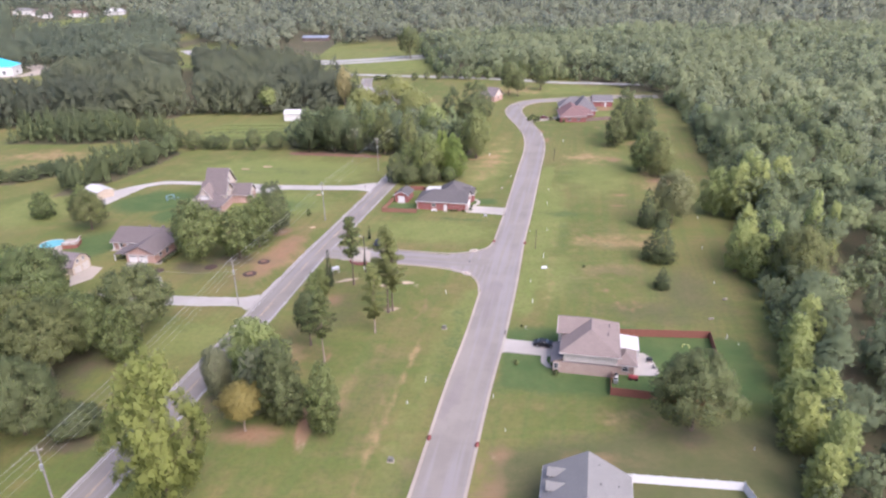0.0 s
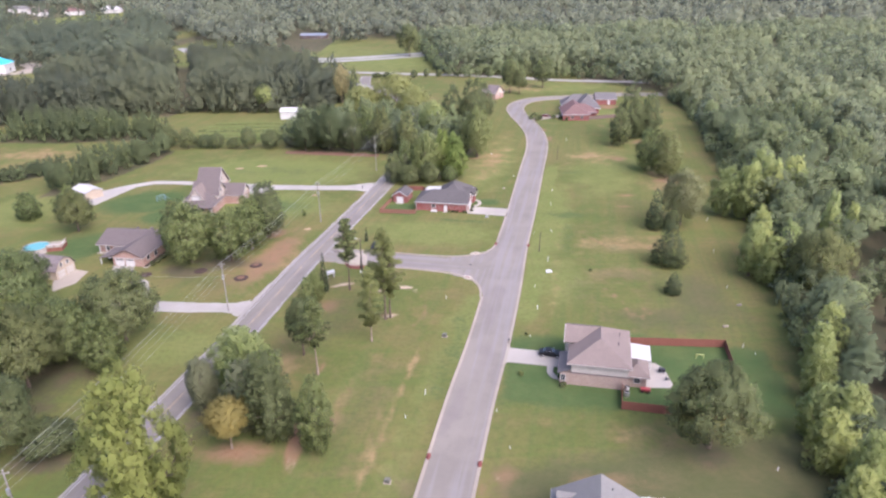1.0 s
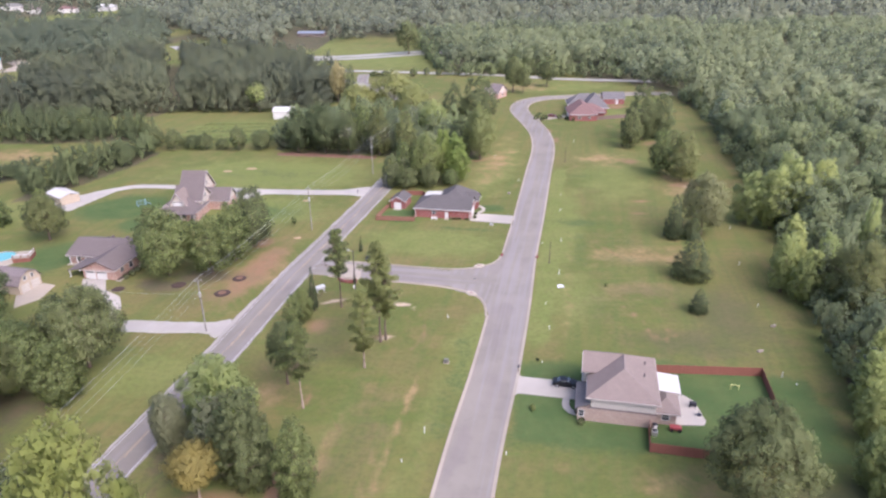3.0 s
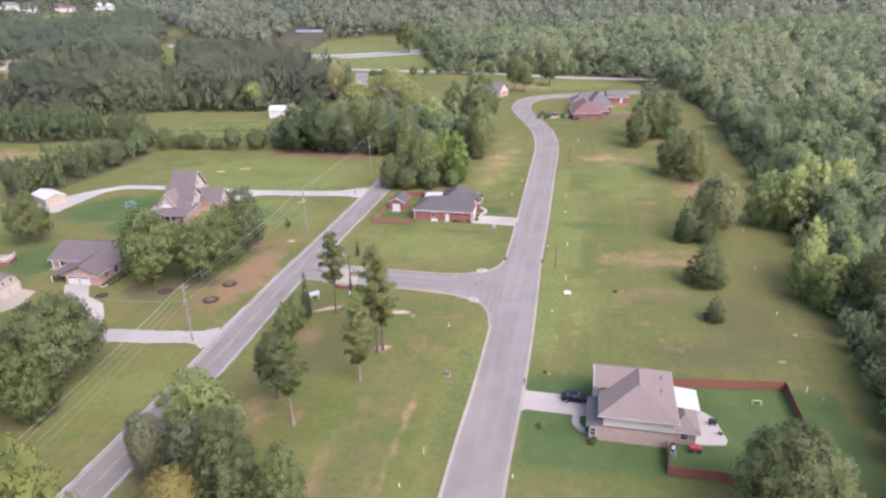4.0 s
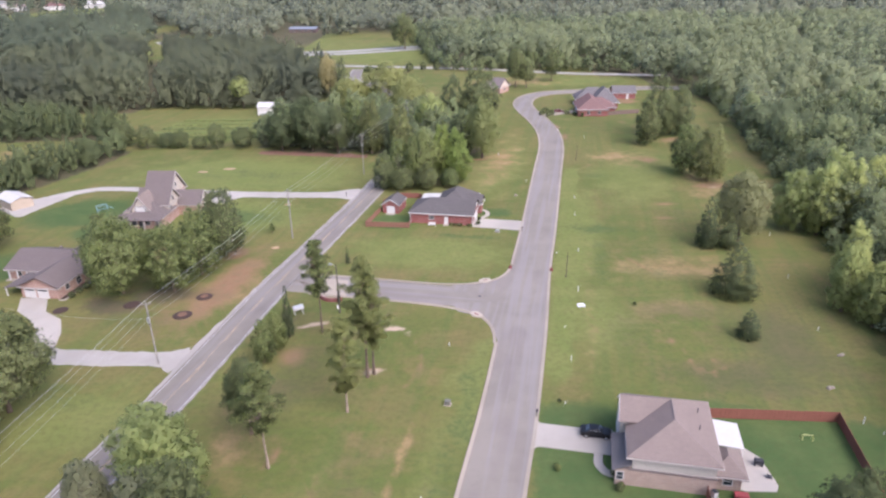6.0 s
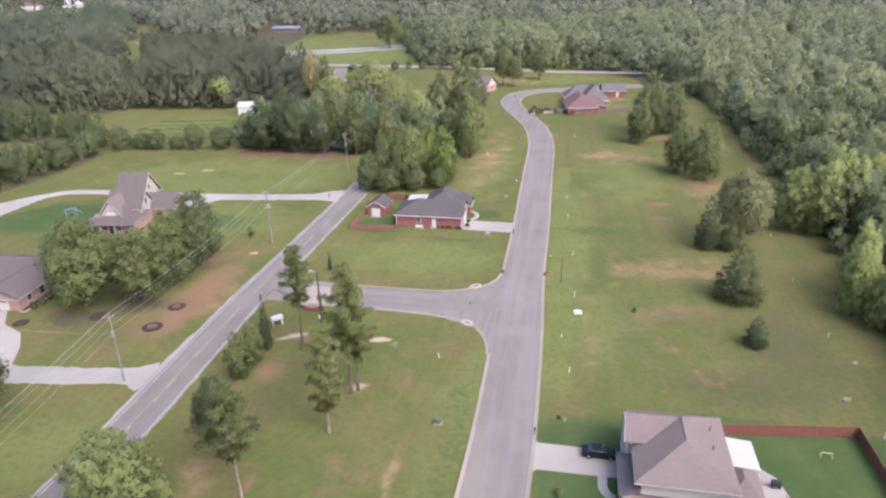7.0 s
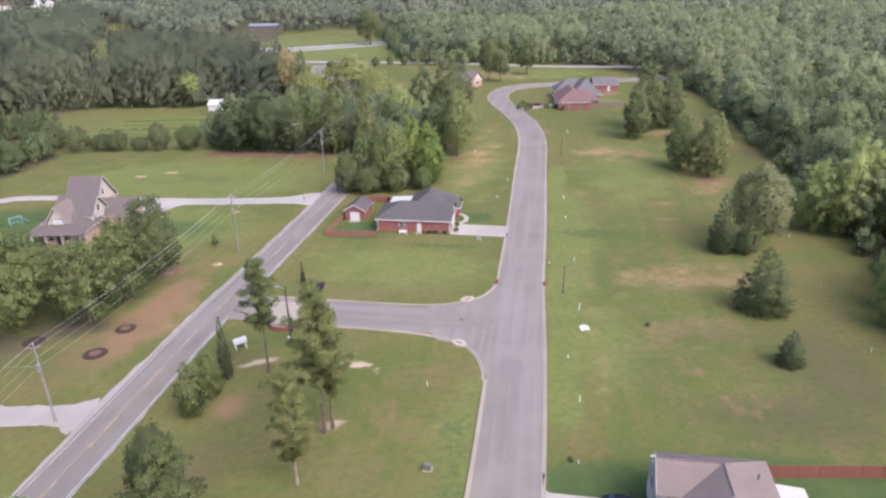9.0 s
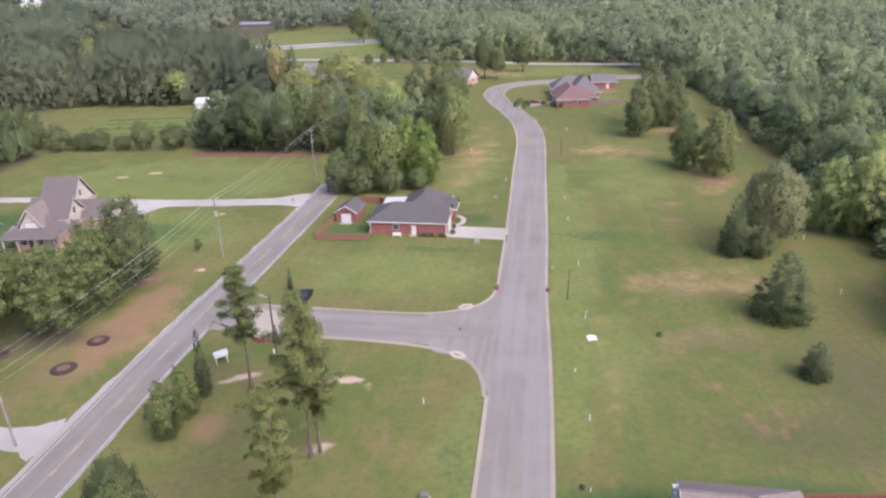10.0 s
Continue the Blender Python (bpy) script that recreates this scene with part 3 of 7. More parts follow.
for x, y, rx, ry, a, s in (
    (-24.7, 88, 1.4, 6.5, 3, 1.4), (-34, 86, 9, 4, 0, 0.9), (-27, 137, 3.5, 4, 0, 0.8), (-25.5, 148, 5, 0.7, 18, 0.8),
    (-46.5, 166, 5.5, 24, -12, 0.95), (-49, 183, 3.5, 5, -12, 0.95), (-53, 159, 9, 13, -12, 0.66), (-50.5, 152, 7, 7, -12, 0.6), (-42.5, 180, 4, 12, -12, 0.62), (-43, 270.6, 22, 1.8, -11, 1.2),
    (12, 261, 6, 1.2, -5, 1.2), (-24.2, 110.4, 0.9, 4, -12, 0.9), (-31, 86, 6, 2.5, 10, 0.8),
):
    dirt = np.maximum(dirt, s * blob(X, Y, x, y, rx, ry, a))
for x, y, rx, ry, a, s in (
    (10.0, 79.5, 4.0, 3.0, 30, 0.75), (6.5, 77.0, 1.6, 4.5, -12, 0.7), (8, 70, 4, 8, -12, 0.7), (25, 78, 12, 4, 0, 0.6), (47, 290, 2, 6, -10, 0.8), (-26, 113, 2.0, 6, 10, 0.35),
    (48, 252, 4, 5, 0, 0.55), (87, 283, 8, 4, 0, 0.9), (87, 356, 7, 4, 0, 1.2), (75, 312, 4, 5, 0, 0.6), (46.5, 308, 1.6, 6, 6, 0.9),
):
    dirt = np.maximum(dirt, s * blob(X, Y, x, y, rx, ry, a))
for x, y, rx, ry, a, s in (
    (-13, 203, 6, 6, -12, 1.2), (14, 208, 8, 5, -12, 0.8), (-100, 214, 16, 12, 0, 1.2),
    (-90, 200, 8, 8, 0, 0.9), (-102, 176, 14, 12, 0, 0.9), (-55, 208, 18, 12, 0, 0.6),
):
    lush = np.maximum(lush, s * blob(X, Y, x, y, rx, ry, a))
for x, y, rx, ry, a, s in (
    (-62, 248, 40, 14, -8, 0.42), (46, 172, 12, 30, -12, 0.38), (5, 192, 16, 3, -12, 0.55), (40, 195, 22, 6, -8, 0.5), (36, 175, 4, 20, -12, 0.5),
    (50, 240, 14, 5, -6, 0.45), (-60, 128, 9, 8, 0, 0.5), (2, 115, 5, 40, -12, 0.45),
):
    lush = np.maximum(lush, s * blob(X, Y, x, y, rx, ry, a))
for x, y, rx, ry, a, s in (
    (45, 150, 16, 9, -10, 0.42), (50, 172, 18, 7, -10, 0.66), (60, 260, 14, 14, 0, 0.55), (-15, 110, 12, 34, -12, 0.24), (-11.9, 91, 0.9, 17, -8, 0.42),
    (-7.5, 116, 0.8, 10, -18, 0.36), (-19, 96, 2.2, 16, -10, 0.6), (-4, 95, 2.0, 30, -11, 0.34), (-6, 80, 10, 14, -12, 0.3), (20, 260, 10, 40, -12, 0.55),
    (80, 232, 12, 30, -12, 0.45), (-175, 276, 28, 14, 4, 0.6), (-46, 163, 9, 22, -12, 0.6),
):
    dry = np.maximum(dry, s * blob(X, Y, x, y, rx, ry, a))
for x, y, rx, ry, a, s in (
    (-30, 120, 8, 18, -12, 0.45), (-5, 182, 20, 9, -12, 0.2), (40, 88, 20, 8, 0, 0.4), (-50, 600, 90, 30, 0, 0.6), (40, 420, 40, 20, 0, 0.7),
):
    dry = np.maximum(dry, s * blob(X, Y, x, y, rx, ry, a))
for x, y, rx, ry, a, s in (
    (-9.2, 146.4, 3.0, 1.1, -12, 1.2), (-14.2, 145.6, 2.0, 1.2, 20, 0.9), (-11.6, 132, 2.6, 0.9, 8, 1.0), (-25.2, 148.2, 4, 0.9, 20, 0.9), (-24.4, 83, 1.0, 3, 3, 0.6),
    (-6.4, 144.7, 1.4, 1.0, -40, 0.8), (62.3, 213, 3, 1.2, 0, 0.6),
    (45.2, 130.6, 1.8, 0.9, -10, 0.5), (-49.5, 183, 1.8, 1.2, 40, 0.7), (9, 79, 2, 1.2, 20, 0.5),
):
    sand = np.maximum(sand, s * blob(X, Y, x, y, rx, ry, a))
for x, y, rx, ry, a, s in (
    (80.5, 226.5, 4, 1.4, 0, 0.5),
):
    sand = np.maximum(sand, s * blob(X, Y, x, y, rx, ry, a))
for x, y, rx, ry, a, s in (
    (-62, 248, 42, 20, -8, 1.1), (-2, 182, 24, 11, -12, 0.9), (-58, 208, 22, 15, 0, 1.1), (-58, 120, 15, 15, -12, 0.75), (20, 255, 9, 40, -12, 0.9),
    (6, 128, 5, 30, -12, 0.7), (34, 190, 7, 50, -12, 0.8), (60, 240, 18, 40, -12, 0.7), (30, 150, 10, 20, -12, 0.7), (-20, 100, 7, 20, -12, 0.5),
    (-95, 320, 30, 22, 0, 0.9), (-140, 205, 20, 20, 0, 0.8), (60, 410, 45, 16, 0, 1.0),
):
    bright = np.maximum(bright, s * blob(X, Y, x, y, rx, ry, a))
for x, y, rx, ry, a, s in (
    (-40, 540, 60, 60, 0, 1.0), (81, 341, 8, 7, 0, 1.3), (-150, 640, 80, 40, 0, 1.0),
):
    bright = np.maximum(bright, s * blob(X, Y, x, y, rx, ry, a))
lush = np.maximum(lush, 1.1 * field(X, Y, [(10.8, 96.5), (34, 95.2), (54.5, 91.5), (63, 93), (66, 122), (40, 121.5), (24, 126), (15.6, 127)], 9.0))
dull = np.maximum(dull, 0.9 * field(X, Y, [(5, 55), (57, 50), (64, 92), (54, 90), (11.5, 94.5)], 7.0))
for x, y, rx, ry, a, s in (
    (60, 138, 13, 22, -10, 0.72), (50, 128, 16, 7, -10, 0.75), (48, 150, 16, 6, -10, 0.5), (34, 143, 6, 14, -12, 0.4),
    (-16, 95, 8, 26, -12, 0.45), (-26, 128, 8, 16, -12, 0.6), (-4, 72, 9, 14, -12, 0.5), (-60, 152, 14, 8, 0, 0.5), (60, 205, 16, 8, -8, 0.4),
):
    dull = np.maximum(dull, s * blob(X, Y, x, y, rx, ry, a))
# bands along the street: green by the kerb, then a thin tan strip
off = (X - np.interp(Y, [-80, 0, 70, 146, 199, 243, 275], [-31, -14.8, -0.5, 15.1, 25.2, 33.7, 39.8])) * 0.98
along_street = np.clip((Y - 124) / 8, 0, 1) * np.clip((255 - Y) / 12, 0, 1)
for x, y in ((39.6, 144.0), (41.2, 140.3), (42.3, 136.8), (42.4, 133.4), (43.2, 130.8), (45.2, 129.6), (47.0, 131.2), (46.6, 133.4)):
    dirt = np.maximum(dirt, 0.85 * blob(X, Y, x, y, 1.1, 1.3))
bright = np.maximum(bright, 0.95 * along_street * np.exp(-((off - 7.2) / 2.6) ** 4))
dry = np.maximum(dry, 0.36 * along_street * np.clip((200 - Y) / 20, 0, 1) * np.exp(-((off - 12.6) / 2.4) ** 2))
dry = np.maximum(dry, 0.55 * np.clip((128 - Y) / 10, 0, 1) * np.clip((Y - 40) / 20, 0, 1) * np.exp(-((off + 13.5) / 1.0) ** 2))
bright = np.maximum(bright, 0.5 * np.clip((140 - Y) / 10, 0, 1) * np.clip((Y - 50) / 20, 0, 1) * np.exp(-((off + 9.0) / 3.4) ** 4))
for k in range(14):
    a = radians(58 - 8.5 * k)
    ring = blob(X, Y, -10.6 + 6.9 * math.cos(a), 135.5 + 10.4 * math.sin(a), 0.9, 1.1)
    sand, dirt = np.maximum(sand, max(0.0, 0.80 - 0.16 * k) * ring), np.maximum(dirt, 0.72 * ring)
for poly in (WOODS_RIGHT, WOODS_FAR, WOODS_BACK, WOODS_LEFT, SCRUB_LEFT, WOODS_LEFT_BACK, ROW_PINES, GROVE, HEDGE, HEDGE_WEST):
    litter = np.maximum(litter, inside(X, Y, poly) * 1.0)
# Same dark ground colour in soft ovals under single trees and clumps, weaker.
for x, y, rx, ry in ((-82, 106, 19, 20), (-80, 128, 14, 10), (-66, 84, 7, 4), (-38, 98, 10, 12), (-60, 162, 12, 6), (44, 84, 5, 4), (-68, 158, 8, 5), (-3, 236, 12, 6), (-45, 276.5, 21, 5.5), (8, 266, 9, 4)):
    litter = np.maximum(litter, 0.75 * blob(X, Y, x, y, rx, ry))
clearing = (Y > 775) & (Y < 1040) & (X > -0.615 * Y) & (X < -0.435 * Y)
litter = np.where(clearing, 0.0, litter)
bright = np.where(clearing, 1.2, bright)
Z = np.zeros(X.shape)
far_rise = np.clip((np.hypot(X, Y) - 700) / 1500, 0, 1)
Z += far_rise ** 1.5 * 60
nx, ny = len(gx), len(gy)
idx = np.arange(nx * ny).reshape(ny, nx)
quads = np.stack([idx[:-1, :-1], idx[:-1, 1:], idx[1:, 1:], idx[1:, :-1]], -1).reshape(-1, 4)


def fast_mesh(name, verts, faces, material, attrs=()):
    me = bpy.data.meshes.new(name)
    k = faces.shape[1]
    me.vertices.add(len(verts))
    me.vertices.foreach_set("co", np.ascontiguousarray(verts, np.float32).ravel())
    me.loops.add(faces.size)
    me.loops.foreach_set("vertex_index", np.ascontiguousarray(faces, np.int32).ravel())
    me.polygons.add(len(faces))
    me.polygons.foreach_set("loop_start", np.arange(0, faces.size, k, dtype=np.int32))
    for key, values in attrs:
        a = me.attributes.new(key, "FLOAT", "POINT")
        a.data.foreach_set("value", np.ascontiguousarray(values, np.float32).ravel())
    me.update(calc_edges=True)
    me.materials.append(M[material])
    return me


ground = new("ground", fast_mesh("ground", np.stack([X, Y, Z], -1).reshape(-1, 3), quads, "ground",
                                 (("dirt", dirt), ("lush", lush), ("dry", dry), ("litter", litter), ("bright", bright), ("sand", sand), ("dull", dull))))
tagged(ground, "mown grass lots with clay patches and dry streaks", "ground", "", "structure")


def ground_z(x, y):
    return min(1.0, max(0.0, (math.hypot(x, y) - 700) / 1500)) ** 1.5 * 60


# ---- roads ----
MAIN = smooth_line([(-50, -160), (-31, -80), (-14.8, 0), (-10.7, 20), (-0.5, 70), (5.2, 98.6), (10.0, 120), (15.1, 146), (19.6, 171.5), (25.2, 199), (33.7, 243.5), (39.8, 275.5), (41.9, 299),
                    (40.6, 321), (38.5, 338), (38.2, 354), (42.5, 369), (52, 378.5), (66, 382), (85, 385), (104, 388), (125, 386)])
SIDE = smooth_line([(-32.6, 167.4), (-24, 165.5), (-12, 162.7), (1, 159.7), (17, 156)])
ribbon("road", MAIN, -4.2, 4.2, -0.1, 0.030, "asphalt", "pale worn asphalt street with concrete kerbs", "road")
ribbon("road_side_street", SIDE, -4.4, 4.4, -0.1, 0.026, "asphalt_side", "pale worn asphalt side street", "road")
plate("road_corner_south", [(2, 156), (3, 152.7), (5.6, 151.4), (8.0, 149.3), (9.6, 145.8), (9.9, 141), (14, 142), (16, 157)], -0.1, 0.034, "asphalt", "asphalt at the junction corner", "road", rounded=False)
plate("road_corner_north", [(2, 162), (2, 164.6), (7.0, 164.8), (11.4, 166.4), (14.2, 169.4), (15.6, 173), (19, 173), (17, 158)], -0.1, 0.037, "asphalt", "asphalt at the junction corner", "road", rounded=False)


def kerb(name, line, side=0.0):
    ribbon(name, line, side - 0.05, side + 0.50, -0.1, 0.075, "concrete", "pale concrete kerb and gutter", "kerb")
    o = ribbon(name, line, side + 0.28, side + 0.50, 0.07, 0.17, "concrete", "pale concrete kerb top", "kerb")
    return o


south = MAIN[MAIN[:, 1] < 141.5]
north = MAIN[MAIN[:, 1] > 172.5]
kerb("kerb", MAIN, 4.1)
rev = north[::-1]
kerb("kerb", rev, 4.1)
kerb("kerb", south[::-1], 4.1)
kerb("kerb", smooth_line([(9.6, 140.5), (9.75, 143.5), (9.3, 147), (7.8, 150.3), (5.0, 152.7), (0, 155.1), (-8, 157.4), (-18, 159.6), (-28, 161.9)], 0.8), -0.5)
kerb("kerb", smooth_line([(-26, 170.4), (-13, 167.5), (-5, 165.7), (2, 164.5), (7.0, 164.9), (11.4, 166.5), (14.2, 169.5), (15.6, 173.0)], 0.8), -0.5)

COUNTY = smooth_line([(-112, -180), (-76, -20), (-54.0, 80), (-43.6, 126.4), (-36.7, 162), (-31.4, 184), (-26.4, 205), (-21.2, 227.5), (-15, 255), (-9, 285), (-6, 320), (-14, 360), (-30, 400), (-48, 430), (-52, 470)], 3.0)
ribbon("road_county", COUNTY, -3.35, 3.40, -0.1, 0.020, "asphalt_county", "grey two-lane country road with faded lines", "road")
VERGE = smooth_line([tuple(p) for p in COUNTY], 0.8)
_r = np.random.default_rng(5)
ragged = np.convolve(_r.uniform(0, 1, len(VERGE) + 2), [0.25, 0.5, 0.25], "valid")
flare = 0.9 * np.exp(-((VERGE[:, 1] - 140) / 9) ** 2)
ribbon("road_shoulder", VERGE, -3.55 - flare - 0.5 * ragged, -3.33, -0.1, 0.014, "shoulder", "pale ragged gravel road shoulder", "shoulder")
ribbon("road_shoulder", VERGE, 3.38, 3.42 + 0.3 * ragged[::-1], -0.1, 0.014, "shoulder", "pale ragged gravel road shoulder", "shoulder")
ribbon("edge_line", COUNTY, -2.98, -2.86, 0.020, 0.026, "white_line", "faded white edge line", "road marking")
ribbon("edge_line", COUNTY, 3.05, 3.20, 0.020, 0.026, "white_line", "faded white edge line", "road marking")
for k in range(8, len(COUNTY) - 6, 4):
    ribbon("centre_dash", COUNTY[k:k + 3], 0.02, 0.18, 0.020, 0.026, "yellow_line", "worn yellow centre dash", "road marking")
ribbon("centre_line", COUNTY, -0.20, -0.12, 0.020, 0.025, "yellow_line", "worn yellow centre line", "road marking")

HIGHWAY = smooth_line([(-420, 900), (-246, 680), (-196, 607), (-140, 568), (-84, 560), (-30, 578), (30, 600)], 12)
ribbon("highway_far", HIGHWAY, -3, 8, -0.1, 0.05, "asphalt_far", "pale far highway lane", "road")
ribbon("highway_near", HIGHWAY, 12, 21, -0.1, 0.05, "asphalt_far", "pale near highway lane", "road")
CROSS = smooth_line([(-120, 500), (-56, 484), (6, 467), (44, 454), (72, 440), (100, 433), (128, 425)], 8)
ribbon("road_cross", CROSS, -3.5, 3.5, -0.1, 0.045, "asphalt_far", "pale cross road behind the houses", "road")
ribbon("road_link", smooth_line([(-64, 448), (-52, 434), (-42, 424), (-30, 416)], 4), -3, 3, -0.1, 0.04, "asphalt_far", "pale link road", "road")

# ---- driveways and slabs ----
plate("driveway_gravel", [(-24, 232), (-34, 228.2), (-48, 229.2), (-60, 230.6), (-75, 233), (-94, 236.8), (-106, 238), (-115, 233), (-121, 227), (-128, 227), (-127, 218), (-117, 211),
                          (-114.6, 219), (-110.5, 231), (-105, 234), (-94, 233), (-75, 229), (-69, 223), (-64, 219.5), (-59, 225.5), (-47, 224.2), (-31, 223.4), (-26, 221)], -0.05, 0.03,
      "gravel", "long pale gravel driveway curving across the lawn", "driveway")
plate("driveway_west", [(-45.2, 141.0), (-49, 139.4), (-57, 139.8), (-70, 141), (-86, 146), (-88, 142), (-70, 136), (-56, 135), (-49, 134.8), (-46.9, 132)], -0.05, 0.028, "gravel", "pale gravel driveway to the west house", "driveway")
plate("driveway_brick_house", [(8.5, 204.3), (21.6, 201.3), (20.3, 194.8), (8.0, 198.0)], -0.05, 0.10, "concrete_white", "pale concrete driveway of the red house", "driveway", rounded=False)
plate("driveway_two_storey", [(13.9, 118.2), (14.6, 117.3), (26, 114.8), (25.1, 109.6), (13.5, 112.1), (12.5, 111.4)], -0.05, 0.10, "concrete_white", "pale concrete driveway beside the lawn", "driveway", rounded=False)
ribbon("garden_path", smooth_line([(21.7, 110.3), (21.3, 108.2), (22.0, 106.6), (23.2, 106.2)], 0.4), -0.6, 0.6, -0.05, 0.09, "concrete_white", "curved pale concrete path", "path")
plate("patio", [(36.2, 110.5), (42.4, 110.9), (43.7, 109.0), (43.8, 103.5), (43.1, 102.4), (39.2, 102.6), (36.0, 104.5)], -0.05, 0.08, "concrete_white", "pale concrete back patio", "patio", rounded=False)
_edge = [(-66 + 2.1 * k, 274.6 - 0.194 * 2.1 * k) for k in range(20)]
plate("pine_straw", [(x, y - 1.0 - 0.8 * abs(math.sin(x * 0.9))) for x, y in _edge] + [(x, y + 3.0 + 0.8 * math.sin(x * 0.7)) for x, y in reversed(_edge)], -0.05, 0.05, "pine_straw",
      "rust-red pine straw along the lawn edge", "pine straw", rounded=False)
plate("driveway_far", [(43.5, 330.5), (56, 336), (59, 339), (59, 333), (50, 328.5), (43, 326)], -0.05, 0.04, "concrete", "pale driveway of the far brick house", "driveway")
plate("parking_court", [(-27.5, 169.5), (-20.4, 167.5), (-20.0, 159.5), (-25.5, 160.5)], -0.05, 0.042, "concrete", "pale parking pad beside the side street", "pavement", rounded=False)
plate("barn_slab", [(-98.0, 160.2), (-93.6, 158.6), (-93.4, 151.5), (-97, 147), (-100, 153)], -0.05, 0.06, "concrete", "pale concrete slab before the barn garage", "driveway", rounded=False)
plate("garage_drive", [(-88.6, 161.9), (-82.9, 161.9), (-80.0, 155.6), (-75.2, 152.2), (-72.6, 147.2), (-70.6, 140.5), (-76, 141.5), (-77.8, 148.0), (-81.5, 152.4), (-86, 156)], -0.05, 0.06, "concrete_white", "pale concrete garage drive", "driveway", rounded=False)


def storm_inlet(x, y, turn):
    """A six-sided concrete lid behind the kerb with a rusty slot across it."""
    o = thing("storm_inlet", x, y, turn, "pale six-sided concrete storm inlet with a rusty slot", "inlet", "storm inlets")
    bm = bmesh.new()
    bmesh.ops.create_cone(bm, cap_ends=True, segments=6, radius1=1.0, radius2=0.96, depth=0.34)
    for v in bm.verts:
        v.co = Vector((v.co.x * 1.5, v.co.y * 1.05, v.co.z + 0.06))
    part("lid", bm, "inlet", o)
    part("slot", boxes((-0.55, -0.13, 0.225, 0.55, 0.13, 0.245)), "rust", o, "rust-brown grate slot")


storm_inlet(9.2, 166.2, 20)
storm_inlet(6.6, 151.2, -42)


# ---- trees ----
rng = np.random.default_rng(7)


def ico(level):
    bm = bmesh.new()
    bmesh.ops.create_icosphere(bm, subdivisions=level, radius=1.0)
    v = np.array([p.co[:] for p in bm.verts])
    f = np.array([[q.index for q in p.verts] for p in bm.faces])
    bm.free()
    return v, f


ICO = {k: ico(k) for k in (1, 2, 3)}
ASPECT = {"round": 1.7, "oak": 1.5, "tall": 2.5, "cone": 2.2, "pine": 2.1}


def unit(v):
    return v / (np.linalg.norm(v, axis=1)[:, None] + 1e-9)


def cards(centres, outward, crown, size, rng, loose=0.5, slim=(0.55, 1.0), lump=0.34, up=0.25):
    """Leaf sprays: small three-cornered plates scattered over the clumps, shaded with the clump they belong to."""
    n = len(centres)
    nor = unit(outward + rng.normal(0, loose, (n, 3)))
    lead = rng.normal(0, 1, (n, 3)) + outward * 0.5 + np.array([0, 0, 0.25])
    a = unit(lead - nor * (lead * nor).sum(1)[:, None])
    b = np.cross(nor, a)
    s = size * rng.uniform(0.55, 1.45, n)[:, None]
    k = rng.uniform(*slim, (n, 1))
    v = np.stack([centres + a * s * 1.2, centres - a * s * 0.6 + b * s * k, centres - a * s * 0.6 - b * s * k], 1)
    soft = unit(outward * lump + crown * (0.94 - lump) + rng.normal(0, 0.5 * lump, (n, 3)) + np.array([0, 0, up]))
    return v.reshape(-1, 3), np.repeat(soft, 3, axis=0)


